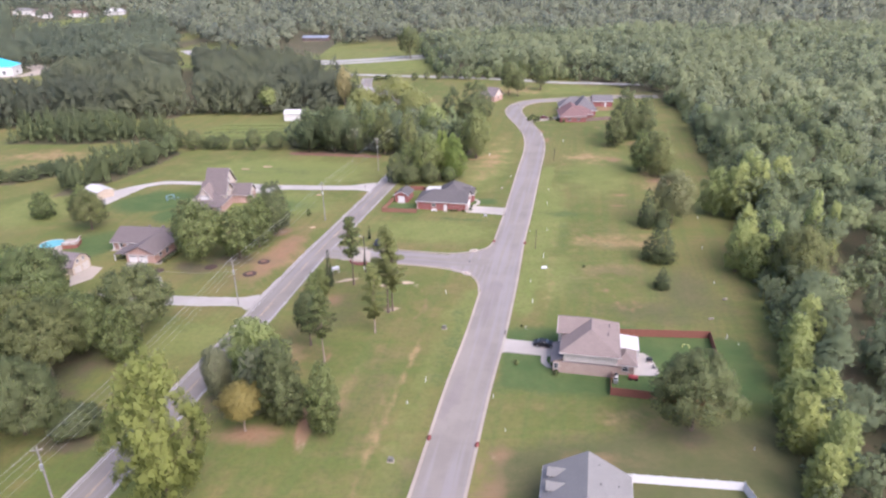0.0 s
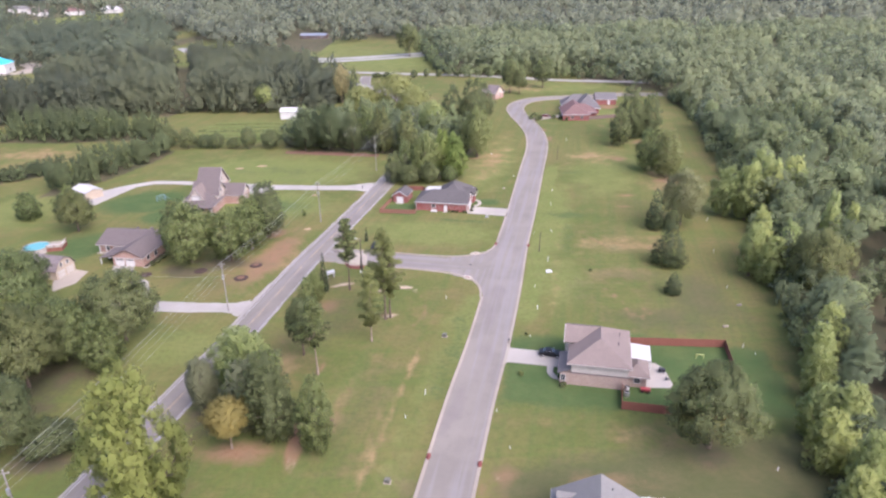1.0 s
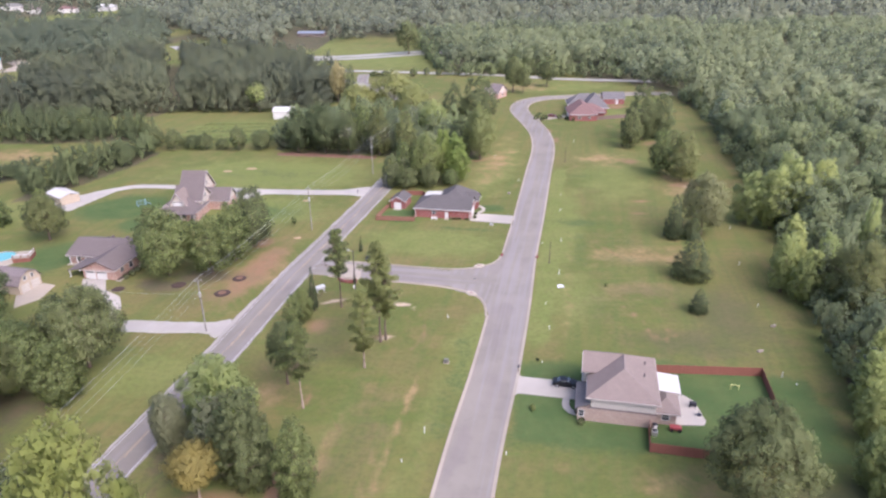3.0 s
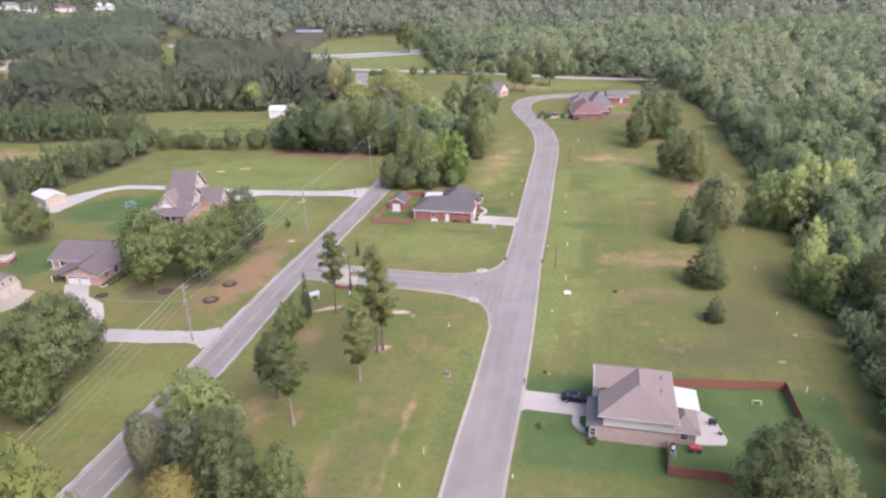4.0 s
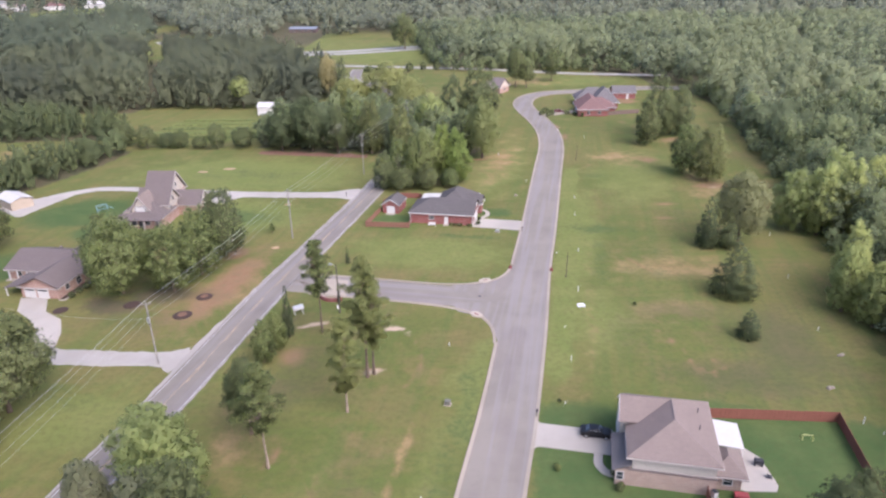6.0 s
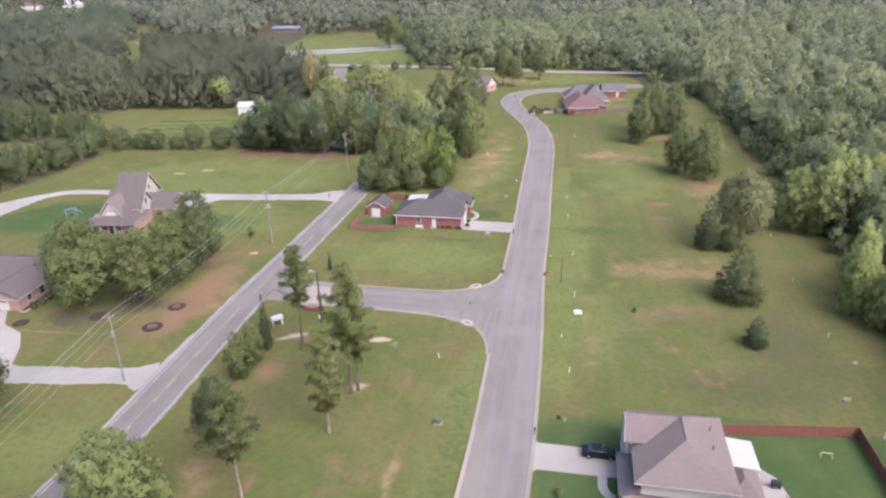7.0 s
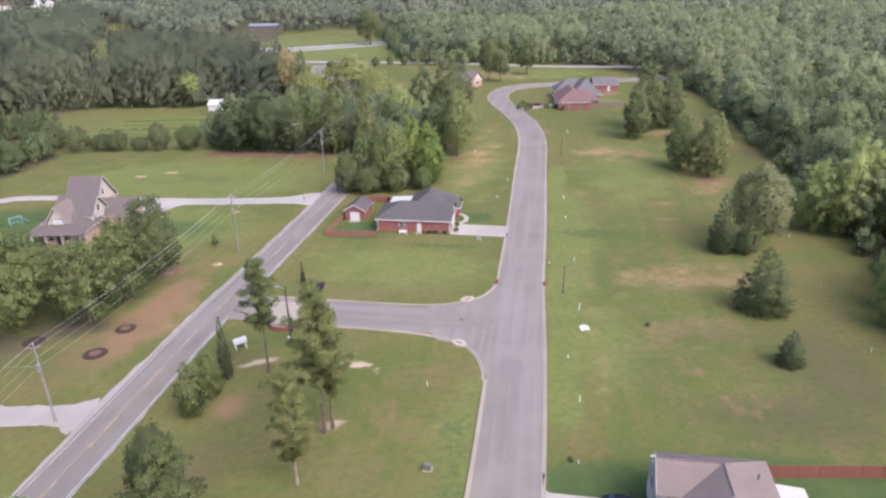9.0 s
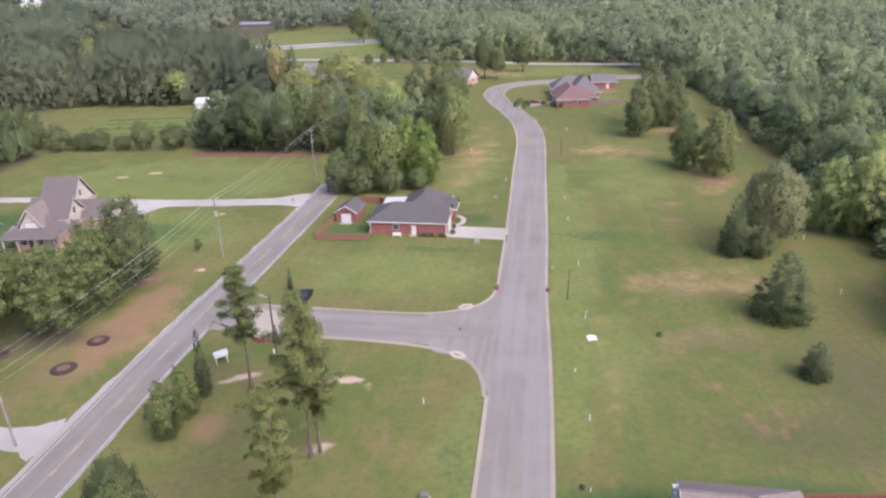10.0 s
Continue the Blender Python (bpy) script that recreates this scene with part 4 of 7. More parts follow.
def clumps(shape, rng, share=1.0):
    """Centres and radii of the leaf masses in a crown of half-width 1 and height ASPECT; share thins them out for far trees."""
    C, R, A = [], [], ASPECT[shape]
    grow = share ** -0.36
    p1, p2 = rng.uniform(0, 6.283, 2)
    if shape in ("round", "oak"):
        n = max(6, int((104 if shape == "round" else 80) * share))
        for i in range(n):
            u = 1 - 1.72 * (i + 0.5) / n
            u = min(1.0, max(-0.8, u + rng.normal(0, 0.12)))
            a = i * 2.39996 + rng.uniform(-0.9, 0.9)
            s = math.sqrt(max(0.0, 1 - u * u))
            r = rng.uniform(0.60, 0.90) * (1 + 0.13 * math.sin(3 * a + p1) + 0.12 * math.sin(2 * a + p2))
            z = (0.47 + 0.40 * u * rng.uniform(0.78, 1.14)) * A
            C.append((s * math.cos(a) * r, s * math.sin(a) * r, z))
            R.append((0.11 + (0.15 if shape == "round" else 0.13) * rng.beta(1.2, 2.2)) * grow)
        for i in range(max(1, int((7 if shape == "round" else 4) * share))):
            C.append((rng.uniform(-0.25, 0.25), rng.uniform(-0.25, 0.25), rng.uniform(0.32, 0.62) * A))
            R.append(0.50 if shape == "round" else 0.34)
    elif shape == "tall":
        tops = [(rng.uniform(-0.35, 0.35), rng.uniform(-0.35, 0.35), rng.uniform(0.80, 0.96)) for _ in range(3)]
        n = max(7, int(104 * share))
        for i in range(n):
            z = 0.06 + 0.86 * (i + rng.uniform(0, 1)) / n
            a = i * 2.39996 + rng.uniform(-0.5, 0.5)
            w = 0.60 + 0.36 * math.sin(math.pi * min(1.0, z * 1.25)) if z < 0.48 else max(0.12, 0.96 - (z - 0.48) * 1.55)
            x, y, top = tops[i % 3]
            lean = max(0.0, z - 0.45)
            r = w * rng.uniform(0.58, 1.0) * (1 + 0.14 * math.sin(2 * a + p1))
            C.append((math.cos(a) * r + x * lean, math.sin(a) * r + y * lean, min(z, top) * A))
            R.append((0.105 + 0.145 * rng.beta(1.2, 2.2)) * grow * (1.0 if z < 0.6 else 0.8))
        for i in range(max(2, int(7 * share))):
            z = 0.14 + 0.55 * i / max(1, int(7 * share))
            C.append((rng.uniform(-0.15, 0.15), rng.uniform(-0.15, 0.15), z * A))
            R.append(0.5 - 0.28 * z)
    elif shape == "cone":
        n = max(8, int(80 * share))
        for i in range(n):
            z = ((i + rng.uniform(0, 1)) / n) ** 1.2
            w = (1 - z) ** 0.60 * min(1.0, 0.72 + 1.6 * z) * rng.uniform(0.62, 0.98)
            a = i * 2.39996 + rng.uniform(-0.4, 0.4)
            C.append((w * 0.84 * math.cos(a), w * 0.84 * math.sin(a), (z * 0.93 + 0.04) * A))
            R.append((0.06 + 0.15 * (1 - z)) * rng.uniform(0.8, 1.25) * grow)
        for z in (0.12, 0.3, 0.5, 0.68):
            C.append((0, 0, z * A))
            R.append(0.62 * (1 - z))
    else:
        for i in range(32):
            z = (i + rng.uniform(0, 1)) / 32
            w = (0.45 + 1.1 * z if z < 0.42 else max(0.13, 0.95 - (z - 0.42) * 1.35)) * rng.uniform(0.45, 1.2)
            a = i * 2.4 + rng.uniform(-0.5, 0.5)
            for k in range(4):
                r = 0.22 + 0.24 * k
                C.append((w * r * math.cos(a) + rng.normal(0, 0.05), w * r * math.sin(a) + rng.normal(0, 0.05), (z * 0.92 + 0.03 + 0.035 * r) * A))
                R.append(rng.uniform(0.09, 0.17))
    return np.array(C), np.array(R)


def leafy(shape, n, size, rng, level, share=1.0, lump=0.14, loose=0.55, core=(0.42, 0.74), up=0.25):
    """A crown of billowing leaf masses with fine sprays over them; returns corners, faces and normals."""
    C, R = clumps(shape, rng, share)
    flat = 0.6 if shape == "pine" else 0.85
    squash = np.array([1, 1, flat])
    mid = np.array([0, 0, 0.36 * ASPECT[shape]])
    w = R ** 2
    pick = rng.choice(len(C), n * 3, p=w / w.sum())
    d = unit(rng.normal(0, 1, (n * 3, 3)))
    if shape == "pine":
        r = R[pick] * rng.uniform(0.25, 1.45, len(d)) ** 0.6
    else:
        r = R[pick] * ((0.70 + 0.78 * rng.beta(1.4, 2.0, len(d))) if loose > 0.4 else (0.78 + 0.50 * rng.beta(1.5, 2.0, len(d))))
    p = C[pick] + d * r[:, None] * squash
    keep = p[:, 2] > 0.01
    if shape != "pine":
        for c, rad in zip(C, R):
            keep &= np.linalg.norm((p - c) / squash, axis=1) > rad * 0.60
    else:
        keep &= d[:, 2] > -0.5
    at = np.flatnonzero(keep)[:n]
    p, d = p[at], d[at]
    v, nor = cards(p, d, unit(p - mid), size, rng, 0.6 if shape == "pine" else loose, (0.3, 0.55) if shape in ("pine", "cone") else (0.55, 1.0), lump, up)
    f = np.arange(len(v)).reshape(-1, 3)
    if shape == "pine":
        return v, f, nor
    D, F = ICO[level]
    vs, fs, ns, count = [v], [f], [nor], len(v)
    for k, (c, rad) in enumerate(zip(C, R)):
        q = c + D * (rad * rng.uniform(*core, len(D)))[:, None] * squash
        q[:, 2] = np.maximum(q[:, 2], 0.0)
        cen = q[F].mean(1)
        out = np.ones(len(F), bool)
        for j, (c2, r2) in enumerate(zip(C, R)):
            if j != k and np.linalg.norm(c - c2) < rad + r2:
                out &= np.linalg.norm((cen - c2) / squash, axis=1) > r2 * 0.72
        if not out.any():
            continue
        vs.append(q)
        fs.append(F[out] + count)
        ns.append(unit(D * lump + unit(q - mid) * (0.94 - lump) + rng.normal(0, 0.16, D.shape) + np.array([0, 0, up])))
        count += len(q)
    v = np.concatenate(vs)
    v[:, :2] /= np.percentile(np.linalg.norm(v[:, :2], axis=1), 97)
    v[:, 2] *= ASPECT[shape] / np.percentile(v[:, 2], 99.7)
    return v, np.concatenate(fs), np.concatenate(ns)


def round_shading(me, normals):
    me.polygons.foreach_set("use_smooth", np.ones(len(me.polygons), bool))
    me.normals_split_custom_set_from_vertices(np.ascontiguousarray(normals, np.float32))
    return me


def crown_mesh(shape, n, size, seed, level, share=1.0):
    v, f, nor = leafy(shape, n, size, np.random.default_rng(seed), level, share)
    return round_shading(fast_mesh("crown_" + shape, v, f, "leaf_mid"), nor)


FINE, CROWNS, MID = {}, {}, {}
for _s, _n, _size in (("round", 14500, 0.031), ("oak", 13500, 0.030), ("tall", 14000, 0.033), ("cone", 8000, 0.036), ("pine", 14000, 0.036)):
    FINE[_s] = [crown_mesh(_s, _n, _size, 11 + 7 * i + len(_s), 1, 1.0 if _s in ("cone", "pine") else 1.8) for i in range(4)]
for _s, _n, _size in (("round", 8000, 0.034), ("oak", 8000, 0.034), ("tall", 7500, 0.038), ("cone", 6000, 0.038), ("pine", 13500, 0.039)):
    CROWNS[_s] = [crown_mesh(_s, _n, _size, 31 + 7 * i + len(_s), 1) for i in range(4)]
for _s, _n, _size in (("round", 3000, 0.050), ("oak", 3000, 0.050), ("tall", 3000, 0.054), ("cone", 3000, 0.055), ("pine", 3600, 0.065)):
    MID[_s] = [crown_mesh(_s, _n, _size, 51 + 7 * i + len(_s), 1, 0.55) for i in range(3)]


def trunk_mesh(seed, bare, limbs, thick=0.020, spread=0.22):
    """A tapered trunk of unit height with rising limbs above the bare part."""
    r = random.Random(seed)
    bm = bmesh.new()
    p, rad = Vector((0, 0, -0.01)), thick
    for i in range(6):
        q = Vector((r.uniform(-0.012, 0.012) * i, r.uniform(-0.012, 0.012) * i, (i + 1) / 6 * 0.92))
        rod(bm, p, q, rad * (1.35 if i == 0 else 1), rad * 0.82, 7)
        p, rad = q, rad * 0.82
    for i in range(limbs):
        z = bare + (0.86 - bare) * (i + 0.5) / limbs
        a = r.uniform(0, 6.283)
        L = (0.11 if bare > 0.4 else spread) * (1.1 - z)
        b = Vector((math.cos(a) * L, math.sin(a) * L, z + L * 0.9))
        rod(bm, (0, 0, z), b, 0.009, 0.004, 5)
        for k in range(2):
            a2 = a + r.uniform(-0.8, 0.8)
            rod(bm, b, b + Vector((math.cos(a2) * L * 0.6, math.sin(a2) * L * 0.6, L * 0.4)), 0.004, 0.0015, 4)
    me = bpy.data.meshes.new("trunk")
    bm.to_mesh(me)
    bm.free()
    return me


TRUNKS = {"round": [trunk_mesh(1, 0.2, 9), trunk_mesh(2, 0.25, 8)], "oak": [trunk_mesh(8, 0.22, 10, 0.024, 0.42), trunk_mesh(9, 0.2, 11, 0.024, 0.45)], "tall": [trunk_mesh(3, 0.15, 9), trunk_mesh(4, 0.12, 8)],
          "cone": [trunk_mesh(5, 0.1, 10)], "pine": [trunk_mesh(6, 0.45, 12, 0.013), trunk_mesh(7, 0.4, 12, 0.013)]}
tree_count = [0]


def tree(shape, leaf, x, y, h, w, label, base=None, near=True, bark="bark", name="tree", category="tree", group=""):
    """A tree of height h and crown width w; base is where the crown starts, as a share of h."""
    tree_count[0] += 1
    k = tree_count[0]
    base = {"round": 0.16, "oak": 0.16, "tall": 0.08, "cone": 0.03, "pine": 0.42}[shape] if base is None else base
    e = thing(name, x, y, (k * 67) % 360, label, category, group, z=ground_z(x, y))
    th = TRUNKS[shape][k % len(TRUNKS[shape])]
    shared("trunk", th, bark, e, Matrix.Diagonal((h * 0.9, h * 0.9, h * (0.95 if shape == "pine" else 0.74), 1)))
    half = 0.5 if shape == "pine" else 0.44
    pool = (MID if not near else FINE if y < 128 and h > 6 else CROWNS)[shape]
    me = pool[k % len(pool)]
    c = shared("crown", me, leaf, e, Matrix.Translation((0, 0, h * base)) @ Matrix.Diagonal((w * half, w * half, h * (1 - base) / ASPECT[shape], 1)))
    return e


def scatter(poly, gap, rng, jitter=0.38):
    xs = [p[0] for p in poly]
    ys = [p[1] for p in poly]
    gx = np.arange(min(xs), max(xs), gap)
    gy = np.arange(min(ys), max(ys), gap * 0.9)
    A, B = np.meshgrid(gx, gy)
    A = A + (np.arange(len(gy)) % 2)[:, None] * gap / 2
    A = A + rng.uniform(-jitter, jitter, A.shape) * gap
    B = B + rng.uniform(-jitter, jitter, B.shape) * gap
    k = inside(A, B, poly)
    return np.stack([A[k], B[k]], 1)


LOW = {}
for _l, _n, _size, _share, _lump in (("near", 760, 0.078, 0.36, 0.12), ("mid", 230, 0.125, 0.14, 0.10), ("far", 32, 0.21, 0.05, 0.08)):
    for _s in ("round", "tall", "cone"):
        LOW[(_l, _s)] = [leafy(_s, _n, _size, np.random.default_rng(90 + 31 * i + len(_s)), 1, _share, _lump, 0.45, (0.50, 0.86), 0.7) for i in range(6)]


def woods(name, spots, level, h0, h1, width, material, label, mix=(("round", 0.7), ("tall", 0.3)), low=False):
    """Woodland as one mesh of leaf clumps, tree by tree; low trees keep their leaves to the ground."""
    V, T, N, F = [], [], [], []
    count = 0
    shapes, weights = [m[0] for m in mix], np.array([m[1] for m in mix], float)
    for x, y in spots:
        s = shapes[rng.choice(len(shapes), p=weights / weights.sum())]
        v, fv, nv = LOW[(level, s)][rng.integers(6)]
        h = h0 + (h1 - h0) * np.clip(rng.uniform(0, 0.8) + 0.25 * math.sin(x * 0.05 + 2 * math.sin(y * 0.037)), 0, 1)
        w = width * 0.44 * rng.uniform(0.75, 1.3) * (1.0 if s == "round" else 0.8)
        deep = min(h * 0.97, ASPECT[s] * w * 1.05)
        if low or rng.uniform() < 0.15:
            deep = h * 0.97
        a = rng.uniform(0, 6.283)
        ca, sa = math.cos(a), math.sin(a)
        sq, lx, ly = rng.uniform(0.75, 1.25), rng.normal(0, 0.12), rng.normal(0, 0.12)
        q = np.empty_like(v)
        q[:, 0] = (v[:, 0] * sq * ca - v[:, 1] / sq * sa + lx * v[:, 2]) * w + x
        q[:, 1] = (v[:, 0] * sq * sa + v[:, 1] / sq * ca + ly * v[:, 2]) * w + y
        q[:, 2] = v[:, 2] / ASPECT[s] * deep + (h - deep) + ground_z(x, y)
        V.append(q)
        F.append(fv + count)
        count += len(q)
        N.append(np.stack([nv[:, 0] * ca - nv[:, 1] * sa, nv[:, 0] * sa + nv[:, 1] * ca, nv[:, 2]], 1))
        drift = 0.5 + 0.28 * math.sin(x * 0.043 + 1.7 * math.sin(y * 0.021)) + 0.22 * math.sin(y * 0.061 + 1.3 * math.sin(x * 0.033 + 2.0))
        T.append(np.full(len(q), np.clip(0.5 * rng.beta(1.3, 1.9) + 0.62 * drift - 0.08, 0, 0.86) if rng.uniform() > 0.07 else rng.uniform(0.88, 1.0)))
    V, T, N, F = np.concatenate(V), np.concatenate(T), np.concatenate(N), np.concatenate(F)
    me = round_shading(fast_mesh(name, V, F, material, (("tint", T),)), N)
    return tagged(new(name, me), label, "woods", "", "stuff")


def along(pts, gap, depth):
    """Spots along an edge line, up to depth to its right."""
    line = smooth_line(pts, gap)
    return line + normals_of(line) * rng.uniform(0.0, depth, len(line))[:, None] + rng.normal(0, 0.6, line.shape)


def cut(spots, test):
    return np.array([p for p in spots if test(p[0], p[1])])


def in_clearing(x, y):
    return 775 < y < 1040 and -0.615 * y < x < -0.435 * y and math.sin(x * 1.7 + y * 2.3) < 0.86


r1 = scatter(WOODS_RIGHT, 8.4, rng)
near_r = cut(r1, lambda x, y: y < 300 and x < 86 + y * 0.26)
rest_r = cut(scatter(WOODS_RIGHT, 11.5, rng), lambda x, y: not (y < 300 and x < 86 + y * 0.26) and x < 120 + y * 0.72)
MIX = (("round", 0.40), ("tall", 0.50), ("cone", 0.10))
woods("woods_right", cut(near_r, lambda x, y: y < 150), "near", 9, 15.5, 10.0, "woods", "dense mixed green woodland beside the field", MIX)
woods("woods_right", cut(near_r, lambda x, y: y >= 150), "near", 12, 19.5, 11.5, "woods", "dense mixed green woodland beside the field", MIX)
woods("woods_right", rest_r, "mid", 15, 21, 16, "woods_mid_hazed", "dense mixed green woodland", MIX)
EDGE = [(57, 40), (57.5, 68), (62, 80), (67, 96), (72, 116), (78, 138), (93, 190), (106, 247), (114, 290), (120, 322), (125, 376)]
edge = np.concatenate([along(EDGE, 3.4, 4.0), along(EDGE, 3.8, 9.0)])
woods("wood_edge_scrub", edge[edge[:, 1] < 175], "near", 4, 9, 6.0, "woods", "low scrub and young trees along the wood edge", (("round", 0.4), ("tall", 0.6)), True)
woods("wood_edge_scrub", edge[edge[:, 1] >= 175], "mid", 4, 9, 6.0, "woods", "low scrub and young trees along the wood edge", (("round", 0.4), ("tall", 0.6)), True)
f1 = scatter(WOODS_FAR, 11.0, rng)
woods("woods_far", cut(f1, lambda x, y: y < 640 and x < 80 + y * 0.72), "mid", 16.5, 22, 15.5, "woods_mid_hazed", "woodland edge behind the cross road", MIX)
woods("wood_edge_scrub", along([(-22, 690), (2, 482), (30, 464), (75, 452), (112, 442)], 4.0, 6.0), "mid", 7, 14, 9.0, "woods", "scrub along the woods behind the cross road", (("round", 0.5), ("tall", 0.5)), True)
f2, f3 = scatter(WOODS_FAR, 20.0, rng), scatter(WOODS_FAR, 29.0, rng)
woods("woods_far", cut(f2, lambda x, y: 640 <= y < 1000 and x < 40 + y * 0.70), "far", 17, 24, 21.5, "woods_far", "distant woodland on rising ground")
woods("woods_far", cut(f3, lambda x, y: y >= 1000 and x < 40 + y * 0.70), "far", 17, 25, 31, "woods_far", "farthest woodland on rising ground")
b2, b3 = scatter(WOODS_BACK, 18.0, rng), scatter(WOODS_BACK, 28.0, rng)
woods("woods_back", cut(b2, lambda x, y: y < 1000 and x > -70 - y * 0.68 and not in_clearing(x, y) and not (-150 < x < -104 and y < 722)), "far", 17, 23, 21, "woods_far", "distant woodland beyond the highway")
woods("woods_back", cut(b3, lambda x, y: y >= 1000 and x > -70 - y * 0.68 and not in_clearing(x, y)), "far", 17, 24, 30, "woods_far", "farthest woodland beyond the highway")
l1 = scatter(WOODS_LEFT, 10.0, rng)
l1 = cut(l1, lambda x, y: (y < 372 or x > -0.585 * y) and abs(x + 134 + (y - 348) * 0.345) > 5.5)
woods("woods_left", l1, "mid", 17, 24.5, 14.5, "woods_dark", "dense dark belt of broad trees", (("round", 0.75), ("tall", 0.25)), True)
woods("wood_edge_scrub", along([(-54, 395), (-62, 364), (-95, 354), (-133, 354), (-170, 348), (-222, 331), (-300, 328)], 4.0, 6.0), "mid", 8, 15, 9.0, "woods_dark", "scrub along the dark tree belt", (("round", 0.6), ("tall", 0.4)), True)
woods("scrub_left", scatter(SCRUB_LEFT, 9.6, rng), "mid", 4, 9, 9.5, "woods_dark", "low overgrown scrub before the shop", (("round", 0.8), ("tall", 0.2)), True)
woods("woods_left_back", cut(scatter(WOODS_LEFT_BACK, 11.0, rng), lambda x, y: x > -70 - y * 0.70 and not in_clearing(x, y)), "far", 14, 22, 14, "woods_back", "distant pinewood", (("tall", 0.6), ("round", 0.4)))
woods("pine_row", scatter(ROW_PINES, 5.0, rng), "mid", 9, 15, 7, "woods_pine", "row of dense young pines", (("cone", 0.3), ("tall", 0.7)), True)
woods("grove", scatter(GROVE, 7.4, rng), "near", 9, 16.5, 10.5, "woods", "grove of mixed trees round a hidden house", (("round", 0.65), ("tall", 0.35)), True)
woods("hedge_pines", scatter(HEDGE, 4.6, rng), "mid", 6, 14, 7.5, "woods_pine", "band of mixed young trees along the field", (("round", 0.4), ("tall", 0.6)), True)
woods("hedge_pines", scatter(HEDGE_WEST, 4.0, rng), "mid", 4, 9, 7, "woods_pine", "overgrown hedge between meadows", (("round", 0.5), ("tall", 0.5)), True)

# Low dark leaf clumps added to stand for the shade under the lawn-edge pines.
woods("grove_undergrowth", np.array([(x, 279.5 - (x + 60) * 0.19 + rng.uniform(-1, 3)) for x in np.arange(-66, -24, 2.6)]), "mid", 3, 7, 5.5, "woods_dark", "dark low leaf clumps standing in for shade below the lawn-edge pines", (("round", 1.0),), True)

# single trees, from the road outward
tree("tall", "leaf_lime", -42.2, 70, 26, 15.5, "tall pale green tree beside the country road", 0.05)
tree("tall", "leaf_pale", -39.0, 107, 12.0, 12, "bushy green tree in the roadside clump", 0.03)
tree("round", "leaf_silver", -42.5, 97, 11.5, 6.5, "silvery grey tree in the roadside clump", 0.05)
tree("tall", "leaf_silver", -33.5, 92.5, 13.5, 8.5, "bluish silver tree in the roadside clump", 0.05)
tree("tall", "leaf_dark", -28.9, 90, 16.5, 12.0, "dark bluish green tree in the roadside clump", 0.02)
tree("tall", "leaf_pale", -34.0, 99, 15.5, 12, "light green tree in the roadside clump", 0.03)
tree("round", "leaf_yellow", -35.0, 87, 10, 8.5, "small yellowing tree with pale trunk", 0.28, bark="bark_pale")
tree("tall", "leaf_mid", -20.6, 86.5, 14, 8.2, "leafy green tree standing alone in grass", 0.03)
tree("round", "leaf_dark", -28.4, 116, 13.0, 6.2, "dark round young tree on a thin trunk", 0.16)
tree("pine", "leaf_pine", -24.2, 108.6, 16.6, 10, "olive young pine beside the dark tree", 0.40, bark="bark_pale")
tree("pine", "leaf_pine", -22.6, 145.5, 18.8, 9.5, "tall pine with a bare trunk", 0.40, group="pines by the side street")
tree("pine", "leaf_pine", -12.6, 130.4, 22, 9.5, "tall spreading pine on a bare patch", 0.32, group="pines by the side street")
tree("pine", "leaf_pine", -11.6, 131.2, 18.5, 9.0, "twin pine on a bare patch", 0.28, group="pines by the side street")
tree("pine", "leaf_pine", -14.8, 121, 16.2, 7.8, "slim pine with a pale thin trunk", 0.2, bark="bark_pale", group="pines by the side street")
tree("cone", "leaf_cedar", -28.4, 144, 10.5, 2.6, "narrow dark cypress by the road", 0.04)
tree("tall", "leaf_mid", -29.8, 139.6, 7.5, 4.6, "scrubby young tree by the road", 0.03)
tree("tall", "leaf_mid", -31, 135.5, 8.0, 5.0, "scrubby sapling by the road", 0.03)
tree("cone", "leaf_cedar", -21.0, 157.2, 3.6, 0.9, "narrow clipped cypress by the light pole", 0.03, name="shrub", category="shrub")
tree("cone", "leaf_cedar", -21.6, 176, 4.5, 1.2, "narrow clipped cypress by the parking pad", 0.03, name="shrub", category="shrub")
tree("oak", "leaf_dark", 44.2, 85.5, 14.8, 18, "broad spreading oak beside the fenced yard", 0.18)
tree("cone", "leaf_cedar", 55.2, 141.0, 5.6, 5.2, "dark round cedar bush in open grass", 0.0, name="bush", category="bush")
tree("cone", "leaf_cedar", 59.0, 157.5, 11.5, 11, "broad dark cedar in open grass", 0.0)
tree("cone", "leaf_cedar", 62.5, 182.5, 12.3, 6.5, "slim dark cedar beside a pale oak", 0.0)
tree("round", "leaf_ash", 71.2, 185.5, 17.5, 14.0, "pale grey-green oak behind a cedar", 0.10)
tree("tall", "leaf_dark", 67.0, 181, 6.5, 6, "low dark scrub under the oak", 0.0, name="bush", category="bush")
tree("tall", "leaf_mid", 75.9, 241, 15.5, 11, "dense green field tree", 0.03, group="field trees")
tree("tall", "leaf_grey", 80.8, 232.5, 17, 12, "grey-green field tree on bare clay", 0.04, group="field trees")
tree("tall", "leaf_dark", 74.4, 276.5, 16.5, 11.5, "dark green field tree on grass", 0.02, group="field trees")
tree("tall", "leaf_dark", 82, 289, 23, 15, "large dark green field tree", 0.0, group="field trees")
tree("tall", "leaf_dark", 90, 290, 19, 12, "dark green field tree at the wood side", 0.0, group="field trees")
tree("tall", "leaf_dark", 88, 268, 9, 8, "low dark scrub by the field trees", 0.0, name="bush", category="bush")
